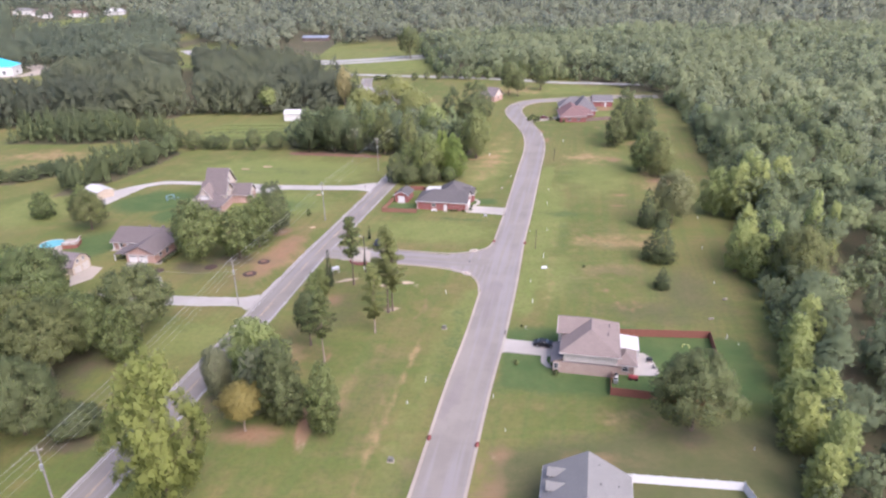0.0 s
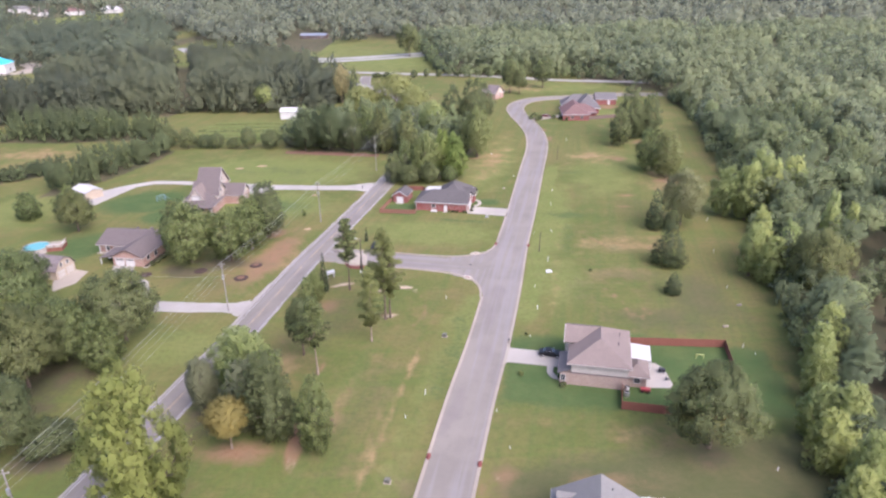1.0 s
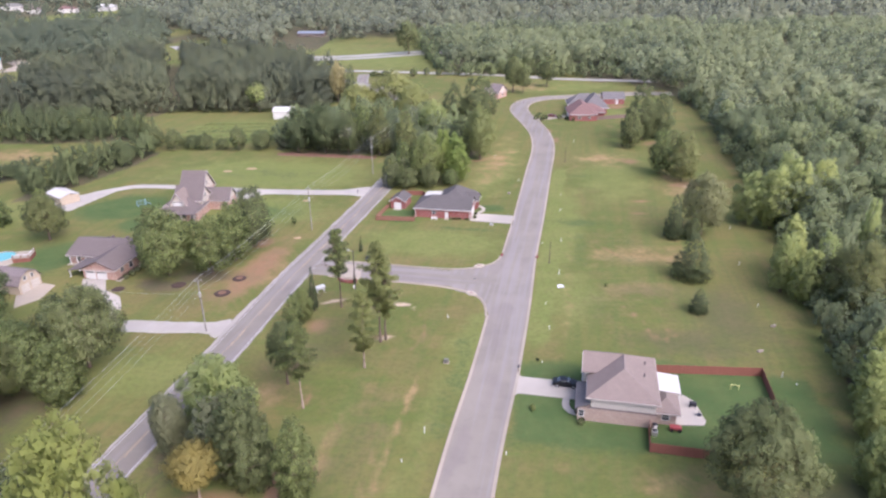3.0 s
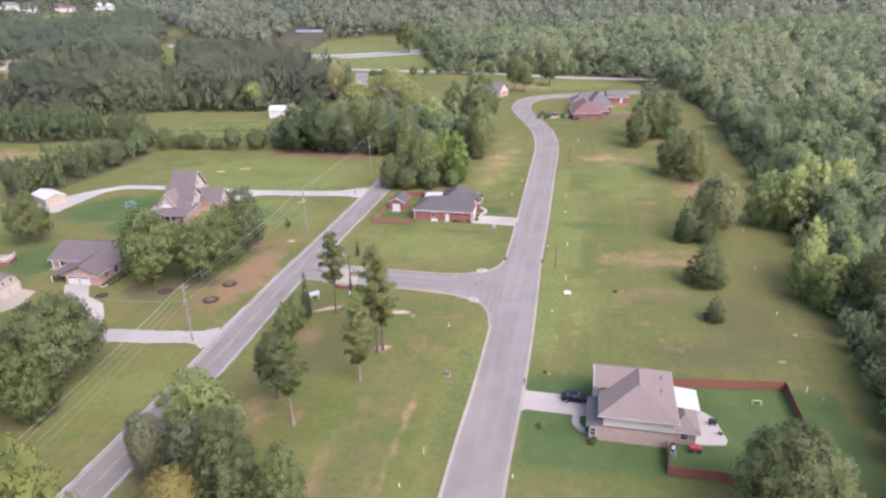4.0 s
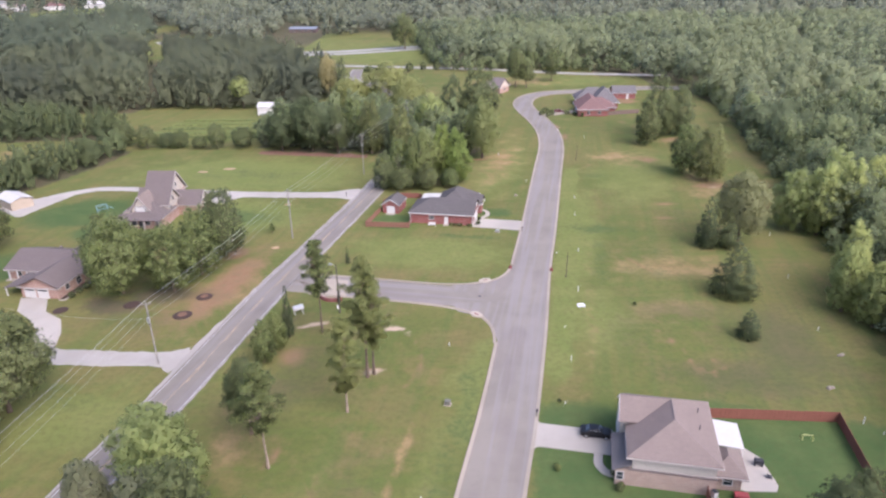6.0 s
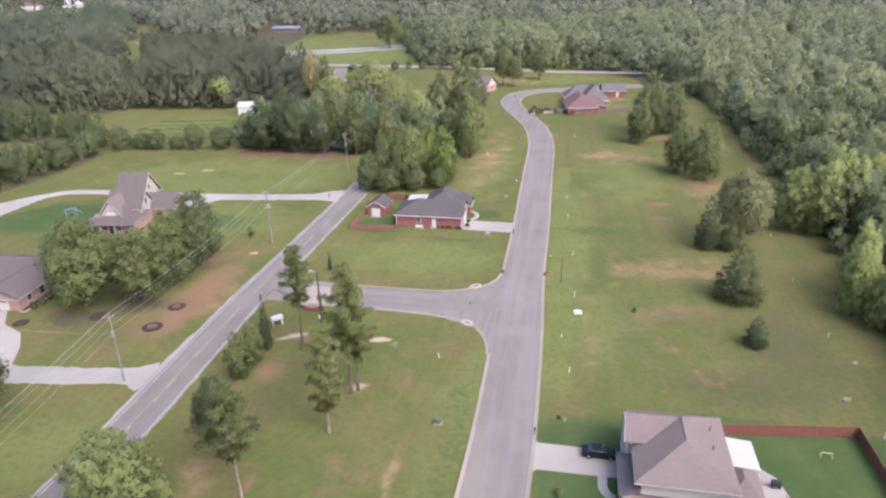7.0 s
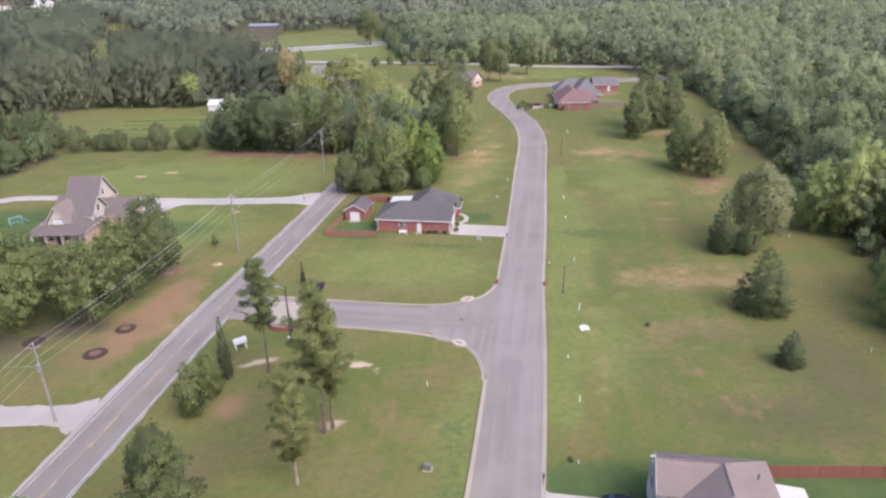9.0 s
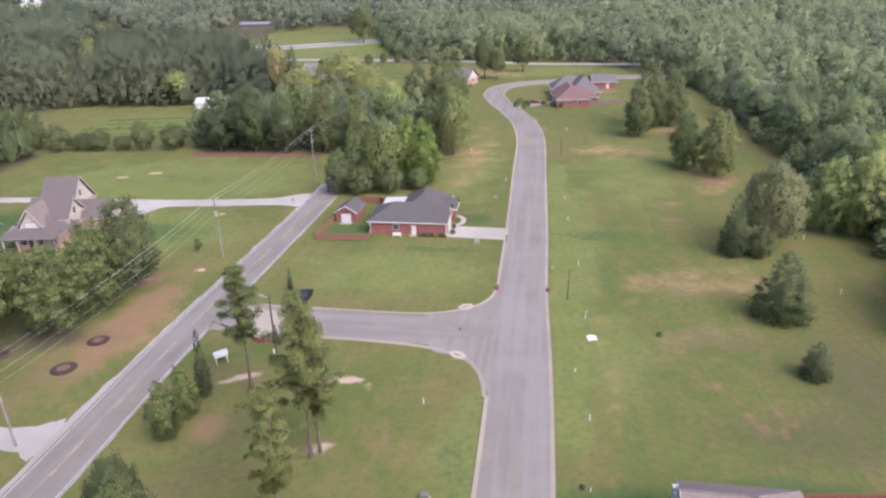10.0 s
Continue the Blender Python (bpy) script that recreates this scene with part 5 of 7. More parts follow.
tree("round", "leaf_mid", -5.8, 236, 17, 14.5, "broad green tree behind the red brick house", 0.0)
tree("tall", "leaf_bright", 4.6, 236, 16.5, 10.5, "bright green upright tree behind the red brick house", 0.04)
tree("tall", "leaf_bright", 0.2, 239, 17.5, 10, "bright green tree behind the red brick house", 0.04)
tree("tall", "leaf_mid", -13.2, 237, 14, 9, "green tree near the country road", 0.0)
tree("tall", "leaf_dark", -17.4, 231, 11.5, 8.2, "dark grey-green tree at the road edge", 0.0)
tree("round", "leaf_dark", -12, 229, 7, 9, "dark undergrowth behind the garden shed", 0.0, name="bush", category="bush")
tree("round", "leaf_dark", -4.5, 230, 8, 9, "dark undergrowth behind the red brick house", 0.0, name="bush", category="bush")
tree("round", "leaf_mid", 2.6, 231, 6, 7, "green undergrowth behind the red brick house", 0.0, name="bush", category="bush")
tree("round", "leaf_willow", 14, 263, 20.5, 14, "pale olive tree at the grove edge", 0.06)
tree("tall", "leaf_dark", 6.5, 265, 16.5, 12, "dark green tree at the grove edge", 0.03)
tree("tall", "leaf_olive", -24.7, 271, 19.5, 12.5, "tall olive tree at the lawn edge", 0.06)
tree("tall", "leaf_grey", -14.5, 270, 17.5, 11, "grey-green tree in the grove", 0.04)
tree("tall", "leaf_mid", -31.5, 279, 18.5, 11, "green tree in the grove", 0.05)
tree("round", "leaf_willow", -24, 350, 20.5, 27, "broad pale willow-like tree in the grove", 0.05, False)
tree("round", "leaf_willow", -14, 330, 17.5, 19, "pale willow-like tree in the grove", 0.05, False)
tree("round", "leaf_willow", -42, 345, 16, 20, "pale willow-like tree in the grove", 0.05, False)
tree("round", "leaf_pale", -4, 296, 16.5, 14, "pale green tree in the grove", 0.05, False)
tree("tall", "leaf_cedar", -57.8, 277, 17.5, 13.0, "dark pine over red leaf litter at the lawn edge", 0.08, group="pines at the lawn edge")
tree("tall", "leaf_cedar", -46.7, 275.6, 19.8, 14.0, "dark pine over red leaf litter at the lawn edge", 0.08, group="pines at the lawn edge")
tree("tall", "leaf_cedar", -37.1, 272.5, 17.6, 11.5, "dark pine over red leaf litter at the lawn edge", 0.08, group="pines at the lawn edge")
tree("tall", "leaf_cedar", -51.5, 283, 18, 12.5, "dark pine behind the lawn edge", 0.08, group="pines at the lawn edge")
tree("tall", "leaf_dark", 5.0, 318, 19.5, 13, "tall dark pine in the grove", 0.08, False)
tree("tall", "leaf_dark", 14.5, 320, 22, 17, "tall dark pine in the grove", 0.08, False)
tree("tall", "leaf_dark", 20, 332, 18, 13, "dark tree at the grove end", 0.05, False)
tree("round", "leaf_mid", -67.5, 163, 17.8, 17.5, "broad green yard tree over mulch", 0.06, group="yard trees")
tree("tall", "leaf_mid", -57.0, 164, 15.5, 13.5, "green yard tree over mulch", 0.08, group="yard trees")
tree("tall", "leaf_mid", -53.6, 172, 15.8, 12, "green yard tree by the road", 0.06, group="yard trees")
tree("tall", "leaf_dark", -51.0, 181, 16.8, 13.5, "dark green yard tree before the beige house", 0.08, group="yard trees")
tree("tall", "leaf_olive", -72, 171, 15.0, 14, "green yard tree before the beige house", 0.08, group="yard trees")
tree("tall", "leaf_mid", -43.3, 196, 3.0, 1.7, "small sapling in the lawn", 0.2, name="sapling", category="sapling")
tree("oak", "leaf_olive", -110.5, 188, 13.5, 15, "round dense lawn tree with reddish base", 0.10)
tree("tall", "leaf_mid", -131.5, 199, 9, 9, "bushy tree at the hedge end", 0.0)
tree("tall", "leaf_mid", -124, 209, 8, 8, "bushy tree at the hedge end", 0.0)
tree("oak", "leaf_mid", -97, 133, 17, 23, "broad green tree by the barn garage", 0.10)
tree("oak", "leaf_mid", -112, 140, 16, 20, "broad green tree by the barn garage", 0.10)
tree("oak", "leaf_grey", -68, 122.5, 16.5, 20, "spreading olive tree at the gravel drive", 0.14)
tree("round", "leaf_mid", -87, 119, 14, 18, "green tree in the west yard", 0.10)
tree("tall", "leaf_mid", -67.5, 112, 12, 11.5, "leafy green tree in the west yard", 0.05)
tree("oak", "leaf_olive", -79.5, 105.5, 17, 21, "spreading olive tree in the west yard", 0.10)
tree("oak", "leaf_olive", -99, 108, 16, 20, "spreading olive tree in the west yard", 0.10)
tree("round", "leaf_mid", -77, 115, 13.5, 17, "green tree in the west yard", 0.08)
tree("round", "leaf_olive", -92, 118, 14, 17, "olive tree in the west yard", 0.08)
tree("oak", "leaf_dark", -74.5, 87, 15, 18, "grey-green tree in shade", 0.08)
tree("oak", "leaf_grey", -88, 88, 15, 18, "grey-green tree in shade", 0.08)
tree("round", "leaf_dark", -64.5, 86, 7, 10, "dark low bush on red mulch", 0.0, name="bush", category="bush")
tree("oak", "leaf_olive", -78, 70, 13, 17, "spreading olive tree in the west yard", 0.08)
tree("tall", "leaf_lime", -50, 55, 9, 12, "pale roadside tree top", 0.05)
for x, y, h, w in ((71, 105, 12, 8), (67.5, 98, 11, 7.5), (75, 110, 13, 8), (62, 87, 11.5, 7.5), (60, 79.5, 11.5, 8), (65, 84, 13, 8), (62.5, 73, 12.5, 8), (58, 68, 11, 7)):
    tree("tall", "leaf_pale", x, y, h, w, "pale leafy tree at the wood edge", 0.04, group="wood edge trees")
tree("oak", "leaf_olive", 86, 136, 18, 16, "round olive tree at the wood edge", 0.04, group="wood edge trees")
for x, y, h, w in ((86.5, 192, 16, 11), (91.5, 188.5, 18.5, 12), (98, 188.5, 18.5, 12), (105, 191, 19, 11.5), (109, 194, 15, 9), (98, 195, 20, 12)):
    tree("tall", "leaf_pale", x, y, h, w, "pale upright tree in a group at the wood edge", 0.04, group="wood edge trees")
for x, y, h, w in ((77, 150, 14, 7.5), (79.5, 144, 13, 8), (84, 147, 15.5, 7.5), (81, 156, 16, 8), (100, 159, 19, 6.5), (105, 158, 16, 5.5)):
    tree("tall", "leaf_pale", x, y, h, w, "slim pale green tree at the wood edge", 0.04, group="wood edge trees")
for x, y, h, w in ((-10.7, 458.6, 6, 5), (-2.7, 457.8, 5.5, 5), (-18.7, 454.9, 6, 6), (-37.2, 459, 4, 8), (-44, 461, 3.5, 9)):
    tree("round", "leaf_dark", x, y, h, w, "small dark tree beside the cross road", 0.03, False, group="cross road trees")
for x, y, h, w in ((-120, 287, 10, 12), (-110, 284, 9, 10), (-103, 285, 6, 9), (-97, 284, 7, 9), (-90, 283, 5, 7), (-83, 282, 10, 9), (-74, 283, 8, 12)):
    tree("round", "leaf_dark", x, y, h, w, "dark bushy tree between lawn and garden", 0.0, False, group="garden edge trees")
tree("round", "leaf_pale", -93, 356, 15, 14, "pale rounded tree at the dark belt", 0.3, False)
tree("round", "leaf_straw", -56, 378, 22, 12, "yellowing tall tree at the belt end", 0.1, False)
tree("tall", "leaf_dark", -48, 372, 20, 8, "dark tall tree at the belt end", 0.05, False)
tree("round", "leaf_dark", 39.2, 398, 20, 13, "dark field tree beyond the street bend", 0.14, True, group="far field trees")
tree("round", "leaf_dark", 44.5, 395, 14, 9.5, "spreading pine beyond the street bend", 0.2, True, group="far field trees")
tree("tall", "leaf_dark", 60.5, 414, 18, 13, "spreading pine beyond the street bend", 0.2, True, group="far field trees")
tree("round", "leaf_dark", -27, 566, 26, 22, "dark round tree by the highway", 0.05, False)

for x, y in ((-77.6, 161.6), (-77.0, 163.6), (-76.5, 165.7), (-76.1, 167.8)):
    tree("round", "leaf_dark", x, y, 1.5, 2.0, "dark clipped bush in the mulch bed", 0.0, False, name="shrub", category="shrub", group="mulch bed bushes")

for x, y, w in ((43.6, 328.4, 3.0), (46.2, 336.2, 3.2), (48.4, 331.2, 2.6), (54.6, 329.6, 3.2), (44.6, 332.4, 2.2), (60.2, 324.0, 1.8)):
    tree("round", "leaf_dark", x, y, 2.0, w, "dark rounded bush by the far driveway", 0.0, False, name="shrub", category="shrub", group="far driveway bushes")


# ---- houses ----
def walls(parent, x0, y0, x1, y1, z0, z1, material, t=0.25, name="wall"):
    """Four wall parts round a rectangle."""
    part(name, boxes((x0, y0, z0, x1, y0 + t, z1)), material, parent)
    part(name, boxes((x0, y1 - t, z0, x1, y1, z1)), material, parent)
    part(name, boxes((x0, y0 + t, z0, x0 + t, y1 - t, z1)), material, parent)
    part(name, boxes((x1 - t, y0 + t, z0, x1, y1 - t, z1)), material, parent)


def roof_part(parent, material, *args, trim="white", **kw):
    bm = bmesh.new()
    roof(bm, *args, **kw)
    o = part("roof", bm, material, parent)
    if trim:
        x0, y0, x1, y1, z = args[:5]
        part("fascia", fascia(bmesh.new(), x0, y0, x1, y1, z - 0.12, kw.get("over", 0.45)), trim, parent)
    return o


def rake(parent, face, at, a, b, z, rise, material="white"):
    """Sloping barge boards on a gable: face 'e' or 'w' runs from y=a to b at x=at; 's' or 'n' from x=a to b at y=at."""
    bm = bmesh.new()
    m = (a + b) / 2
    s = 1 if face in "en" else -1
    lo, hi = (at, at + s * 0.08)
    for p, q in ((a, m), (b, m)):
        zp = z
        if face in "ew":
            top = [(lo, p, zp), (hi, p, zp), (hi, q, z + rise), (lo, q, z + rise)]
        else:
            top = [(p, lo, zp), (p, hi, zp), (q, hi, z + rise), (q, lo, z + rise)]
        slab_from(bm, top, 0.34)
    return part("barge_board", bm, material, parent, "white barge board")


def vent(parent, x, y, z):
    bm = bmesh.new()
    rod(bm, (x, y, z - 0.4), (x, y, z + 0.35), 0.07)
    part("roof_vent", bm, "dark", parent)


# two-storey house of pink brick and cream siding, south-west corner at its origin
h = thing("house", 24.4, 104.1, -12.0, "two-storey house of pinkish brick and cream siding with taupe hip roof", "house")
walls(h, -0.2, 0, 10.6, 13.2, 0, 2.75, "brick_pink")
walls(h, 0.15, 0.12, 10.5, 13.1, 2.75, 5.0, "siding_cream", name="upper_wall")
walls(h, -1.9, 0.0, -0.2, 6.6, 0, 2.6, "brick_pink", name="porch_wall")
walls(h, -1.3, 6.7, 0.15, 13.1, 0, 5.0, "siding_cream", name="garage_wall")
part("ledge", boxes((-0.3, -0.12, 2.66, 10.72, 0.1, 2.80)), "roof_brown", h, "narrow brown ledge above the brick")
bm = bmesh.new()
slab_from(bm, [(-2.4, -0.4, 2.6), (0.1, -0.4, 3.7), (0.1, 7.1, 3.7), (-2.4, 7.1, 2.6)], 0.15)
part("porch_roof", bm, "roof_slate", h, "low grey porch roof")
bm = bmesh.new()
_e = [(-0.7, -0.5, 5.0), (11.1, -0.5, 5.0), (11.1, 13.7, 5.0), (-0.7, 13.7, 5.0)]
_s, _n = (5.25, 4.0, 8.3), (5.25, 8.65, 8.3)
for _p in ([_e[0], _e[1], _s], [_e[1], _e[2], _n, _s], [_e[2], _e[3], _n], [_e[3], _e[0], _s, _n]):
    slab_from(bm, _p, 0.16)
part("roof", bm, "roof_taupe", h)
part("fascia", fascia(bmesh.new(), -0.2, 0, 10.6, 13.2, 4.88, 0.5), "trim_beige", h)
part("ridge_cap", rod(rod(bmesh.new(), _s, _n, 0.09, 0.09, 6), (-1.6, 8.65, 8.24), _n, 0.09, 0.09, 6), "roof_brown", h, "darker ridge cap shingles")
walls(h, -1.3, 6.3, 0.15, 11.0, 5.0, 5.8, "siding_cream", name="garage_wall")
roof_part(h, "roof_taupe", -1.1, 6.2, 5.3, 11.1, 5.85, 2.38, axis="x", hip0=False, hip1=False, over=0.45, trim=False)
part("gable_wall", gable(bmesh.new(), (-1.28, 6.3), (-1.28, 11.0), 5.75, 2.2, 0.2, (1, 0)), "siding_cream", h)
rake(h, "w", -1.57, 5.75, 11.55, 5.82, 2.42, "trim_beige")
walls(h, 10.6, 1.4, 14.0, 6.4, 0, 2.6, "brick_pink", name="rear_wall")
roof_part(h, "roof_taupe", 10.4, 1.2, 14.2, 6.4, 2.65, 1.7, axis="y", over=0.4, trim="trim_beige")
bm = bmesh.new()
slab_from(bm, [(10.7, 6.9, 3.0), (15.2, 6.9, 2.55), (15.2, 12.6, 2.55), (10.7, 12.6, 3.0)], 0.12)
part("patio_cover", bm, "white_roof", h, "white metal patio cover")
for px, py in ((15.0, 7.1), (15.0, 9.7), (15.0, 12.4)):
    part("post", boxes((px - 0.08, py - 0.08, 0, px + 0.08, py + 0.08, 2.5)), "white", h)
door(h, -1.3, 10.2, 4.8, 2.2, "w", name="garage_door", panels=4)
door(h, -1.9, 2.2, 1.0, 2.1, "w", "dark")
window(h, -1.9, 4.4, 0.9, 1.4, 1.3, "w")
window(h, -1.3, 10.2, 3.1, 1.6, 1.2, "w")
window(h, 0.15, 3.2, 3.85, 1.3, 0.9, "w")
window(h, 12.3, 1.4, 0.9, 1.1, 1.2, "s")
window(h, -1.3, 0.0, 0.9, 0.8, 1.2, "s")
vent(h, 8.6, 4.6, 7.1)
vent(h, 8.9, 8.8, 6.8)

# red brick bungalow with charcoal roof
h = thing("house", -8.3, 202.0, -11.5, "single-storey red brick house with charcoal hip roof and white trim", "house")
walls(h, 0, 0, 16.6, 9.6, 0, 3.0, "brick_red")
walls(h, 6.2, 9.6, 15.6, 17.5, 0, 3.0, "brick_red")
roof_part(h, "roof_dark", 0, 0, 16.6, 9.6, 3.05, 2.7, axis="x", hip1=False)
roof_part(h, "roof_dark", 5.6, 4.2, 15.4, 17.3, 3.06, 3.6, axis="y")
bm = gable(bmesh.new(), (16.55, 0.1), (16.55, 9.5), 3.0, 2.6, 0.2, (-1, 0))
part("gable_wall", bm, "siding_white", h, "white gable end")
roof_part(h, "roof_dark", 12.6, 9.0, 17.4, 13.2, 3.05, 1.9, axis="x", hip0=False, hip1=False)
bm = gable(bmesh.new(), (17.3, 9.1), (17.3, 13.1), 3.0, 1.8, 0.2, (-1, 0))
part("gable_wall", bm, "siding_white", h, "white gable end")
walls(h, 15.6, 9.6, 17.3, 13.0, 0, 3.0, "brick_red")
bm = bmesh.new()
slab_from(bm, [(0.4, 9.9, 3.0), (5.4, 9.9, 3.3), (5.4, 15.4, 3.3), (0.4, 15.4, 3.0)], 0.12)
part("patio_cover", bm, "white_roof", h, "white flat patio cover")
for px, py in ((0.6, 15.2), (3.0, 15.2), (5.2, 15.2)):
    part("post", boxes((px - 0.08, py - 0.08, 0, px + 0.08, py + 0.08, 3.0)), "white", h)
window(h, 5.7, 0, 1.2, 1.2, 1.0, "s")
door(h, 9.6, 0, 1.0, 2.1, "s")
door(h, 16.6, 5.0, 4.6, 2.2, "e", name="garage_door", panels=4)
part("corner_board", boxes((-0.06, -0.06, 0, 0.16, 0.16, 3.0)), "white", h)
part("corner_board", boxes((16.44, -0.06, 0, 16.66, 0.16, 3.0)), "white", h)
part("porch_step", boxes((8.9, -1.2, 0, 10.3, 0, 0.15)), "concrete", h)
vent(h, 13.6, 2.6, 4.6)

# small garden shed, red with a white door
h = thing("shed", -16.2, 210.0, -15.0, "small red garden shed with white roll door and dark roof", "shed")
walls(h, 0, 0, 4.7, 6.3, 0, 2.5, "brick_red", 0.12)
roof_part(h, "roof_dark", 0, 0, 4.7, 6.3, 2.5, 1.5, axis="y", hip0=False, hip1=False, over=0.3, trim=False)
part("gable_wall", gable(bmesh.new(), (0, 0), (4.7, 0), 2.4, 1.35, 0.12, (0, 1)), "brick_red", h)
part("barge_board", boxes((-0.3, -0.35, 2.30, -0.1, 6.6, 2.48), (4.8, -0.35, 2.30, 5.0, 6.6, 2.48)), "white", h)
bm = bmesh.new()
for sx in (0, 1):
    a = (-0.35 if sx == 0 else 5.05, -0.36, 2.30)
    slab_from(bm, [(a[0], -0.36, 2.42), (2.35, -0.36, 3.98), (2.35, -0.30, 3.98), (a[0], -0.30, 2.42)], 0.22)
part("barge_board", bm, "white", h, "white barge board")
door(h, 2.35, 0, 2.3, 2.0, "s", name="roll_door", panels=4)
part("ramp", boxes((1.2, -1.3, 0, 3.7, 0, 0.08)), "concrete_white", h)

# large beige house with many gables
h = thing("house", -86.0, 201.5, -3.0, "large beige house with many gables and taupe-brown roof", "house")
walls(h, 2.9, 12.6, 9.9, 23.4, 0, 4.2, "brick_brown")
roof_part(h, "roof_mauve", 2.9, 12.6, 9.9, 23.4, 4.2, 6.2, axis="x", hip0=False, hip1=False, trim="trim_beige")
part("gable_wall", gable(bmesh.new(), (9.85, 12.7), (9.85, 23.3), 4.1, 6.0, 0.25, (-1, 0)), "siding_beige", h)
part("gable_wall", gable(bmesh.new(), (2.95, 12.7), (2.95, 23.3), 4.1, 6.0, 0.25, (1, 0)), "siding_beige", h)
window(h, 9.9, 17.5, 6.0, 0.9, 1.2, "e")
window(h, 9.9, 21.2, 1.2, 1.2, 1.4, "e")
rake(h, "e", 10.37, 12.1, 23.9, 4.05, 6.3, "trim_beige")
walls(h, 3.9, 0, 13.0, 12, 0, 3.1, "brick_brown")
roof_part(h, "roof_mauve", 3.9, 0, 13.0, 8.6, 3.15, 3.0, axis="x", hip0=True, hip1=True, trim="trim_beige")
walls(h, 8.0, 5.0, 12.8, 12.0, 0, 4.9, "siding_beige")
roof_part(h, "roof_mauve", 4.6, 5.0, 12.8, 12.0, 4.9, 3.7, axis="x", hip0=False, hip1=False, trim="trim_beige")
part("gable_wall", gable(bmesh.new(), (12.75, 5.1), (12.75, 11.9), 4.8, 3.5, 0.25, (-1, 0)), "siding_beige", h)
rake(h, "e", 13.27, 4.55, 12.45, 4.75, 3.8, "trim_beige")
window(h, 12.8, 8.5, 5.0, 1.1, 1.3, "e")
window(h, 12.8, 6.4, 3.4, 0.8, 1.0, "e")
walls(h, 10, 10.4, 19.0, 17.2, 0, 3.0, "brick_brown")
roof_part(h, "roof_mauve", 9, 10.4, 19.0, 17.2, 3.05, 3.2, axis="x", hip0=False, hip1=False, trim="trim_beige")
part("gable_wall", gable(bmesh.new(), (18.95, 10.5), (18.95, 17.1), 2.95, 3.0, 0.25, (-1, 0)), "siding_beige", h)
rake(h, "e", 19.47, 9.95, 17.65, 2.9, 3.3, "trim_beige")
window(h, 19.0, 13.8, 1.0, 1.4, 1.3, "e")
walls(h, 4.6, 1.4, 9.4, 6.6, 3.2, 4.6, "siding_beige", name="dormer_wall")
roof_part(h, "roof_taupe", 4.6, 1.4, 9.4, 9.6, 4.6, 3.9, axis="y", hip0=False, hip1=True, over=0.5, trim=False)
part("gable_wall", gable(bmesh.new(), (4.6, 1.38), (9.4, 1.38), 4.55, 3.3, 0.25, (0, 1)), "siding_beige", h)
rake(h, "s", 0.9, 4.1, 9.9, 4.5, 3.95, "trim_beige")
w = window(h, 7.0, 1.38, 3.5, 2.8, 2.0, "s")
part("blind", boxes((5.75, 1.335, 3.6, 8.25, 1.35, 5.4)), "white", w, "pale drawn blind")
part("lintel", boxes((5.5, 1.26, 5.62, 8.5, 1.36, 5.82)), "trim_beige", h)
walls(h, 2.3, 1.8, 4.2, 7.0, 0, 3.0, "brick_brown", name="porch_wall")
roof_part(h, "roof_mauve", 1.6, 1.8, 5.0, 7.0, 3.05, 1.9, axis="y", hip0=False, hip1=True, trim="trim_beige")
part("gable_wall", gable(bmesh.new(), (1.6, 1.85), (5.0, 1.85), 3.0, 1.7, 0.2, (0, 1)), "siding_beige", h)
rake(h, "s", 1.38, 1.15, 5.45, 2.95, 1.9, "trim_beige")
bm = bmesh.new()
slab_from(bm, [(1.4, -1.6, 2.75), (13.2, -1.6, 2.75), (13.2, 1.2, 3.75), (1.4, 1.2, 3.75)], 0.14)
part("porch_roof", bm, "roof_mauve", h, "long low porch roof")
for px in (2.0, 5.0, 8.6, 12.6):
    part("porch_post", boxes((px - 0.11, -1.5, 0, px + 0.11, -1.28, 2.62)), "trim_beige", h)
for wx in (5.5, 9.0, 11.8):
    window(h, wx, 0, 1.0, 1.3, 1.3, "s")
door(h, 7.2, 0, 1.1, 2.1, "s", "dark")

# ranch house with a garage gable
h = thing("house", -96.5, 170.2, -9.0, "single-storey grey-roofed brick house with two white garage doors", "house")
walls(h, 0, 1.5, 18, 12.5, 0, 2.7, "brick_brown")
roof_part(h, "roof_mauve", 0, 1.0, 18, 12.8, 2.72, 2.5, axis="x", hip0=False, hip1=True, trim="trim_beige")
walls(h, 9.2, -6.4, 17.8, 3, 0, 2.7, "brick_brown")
roof_part(h, "roof_mauve", 9.2, -6.4, 17.8, 7.5, 2.725, 2.2, axis="y", hip0=False, hip1=False, trim="trim_beige")
part("gable_wall", gable(bmesh.new(), (9.2, -6.3), (17.8, -6.3), 2.65, 2.0, 0.2, (0, 1)), "brick_brown", h)
door(h, 11.2, -6.4, 2.6, 2.1, "s", name="garage_door", panels=4)
door(h, 14.2, -6.4, 2.6, 2.1, "s", name="garage_door", panels=4)
bm = bmesh.new()
slab_from(bm, [(5.2, -6.6, 2.05), (9.0, -6.6, 2.70), (9.0, 1.2, 2.70), (5.2, 1.2, 2.05)], 0.14)
part("side_porch_roof", bm, "roof_mauve", h, "low roof beside the garage")
for py in (-6.2, -2.8):
    part("porch_post", boxes((5.35, py - 0.1, 0, 5.55, py + 0.1, 1.95)), "white", h)
for gx in (11.2, 14.2):
    part("garage_window", boxes((gx - 1.1, -6.50, 1.68, gx + 1.1, -6.485, 1.98)), "dark", h, "dark strip of garage door panes")
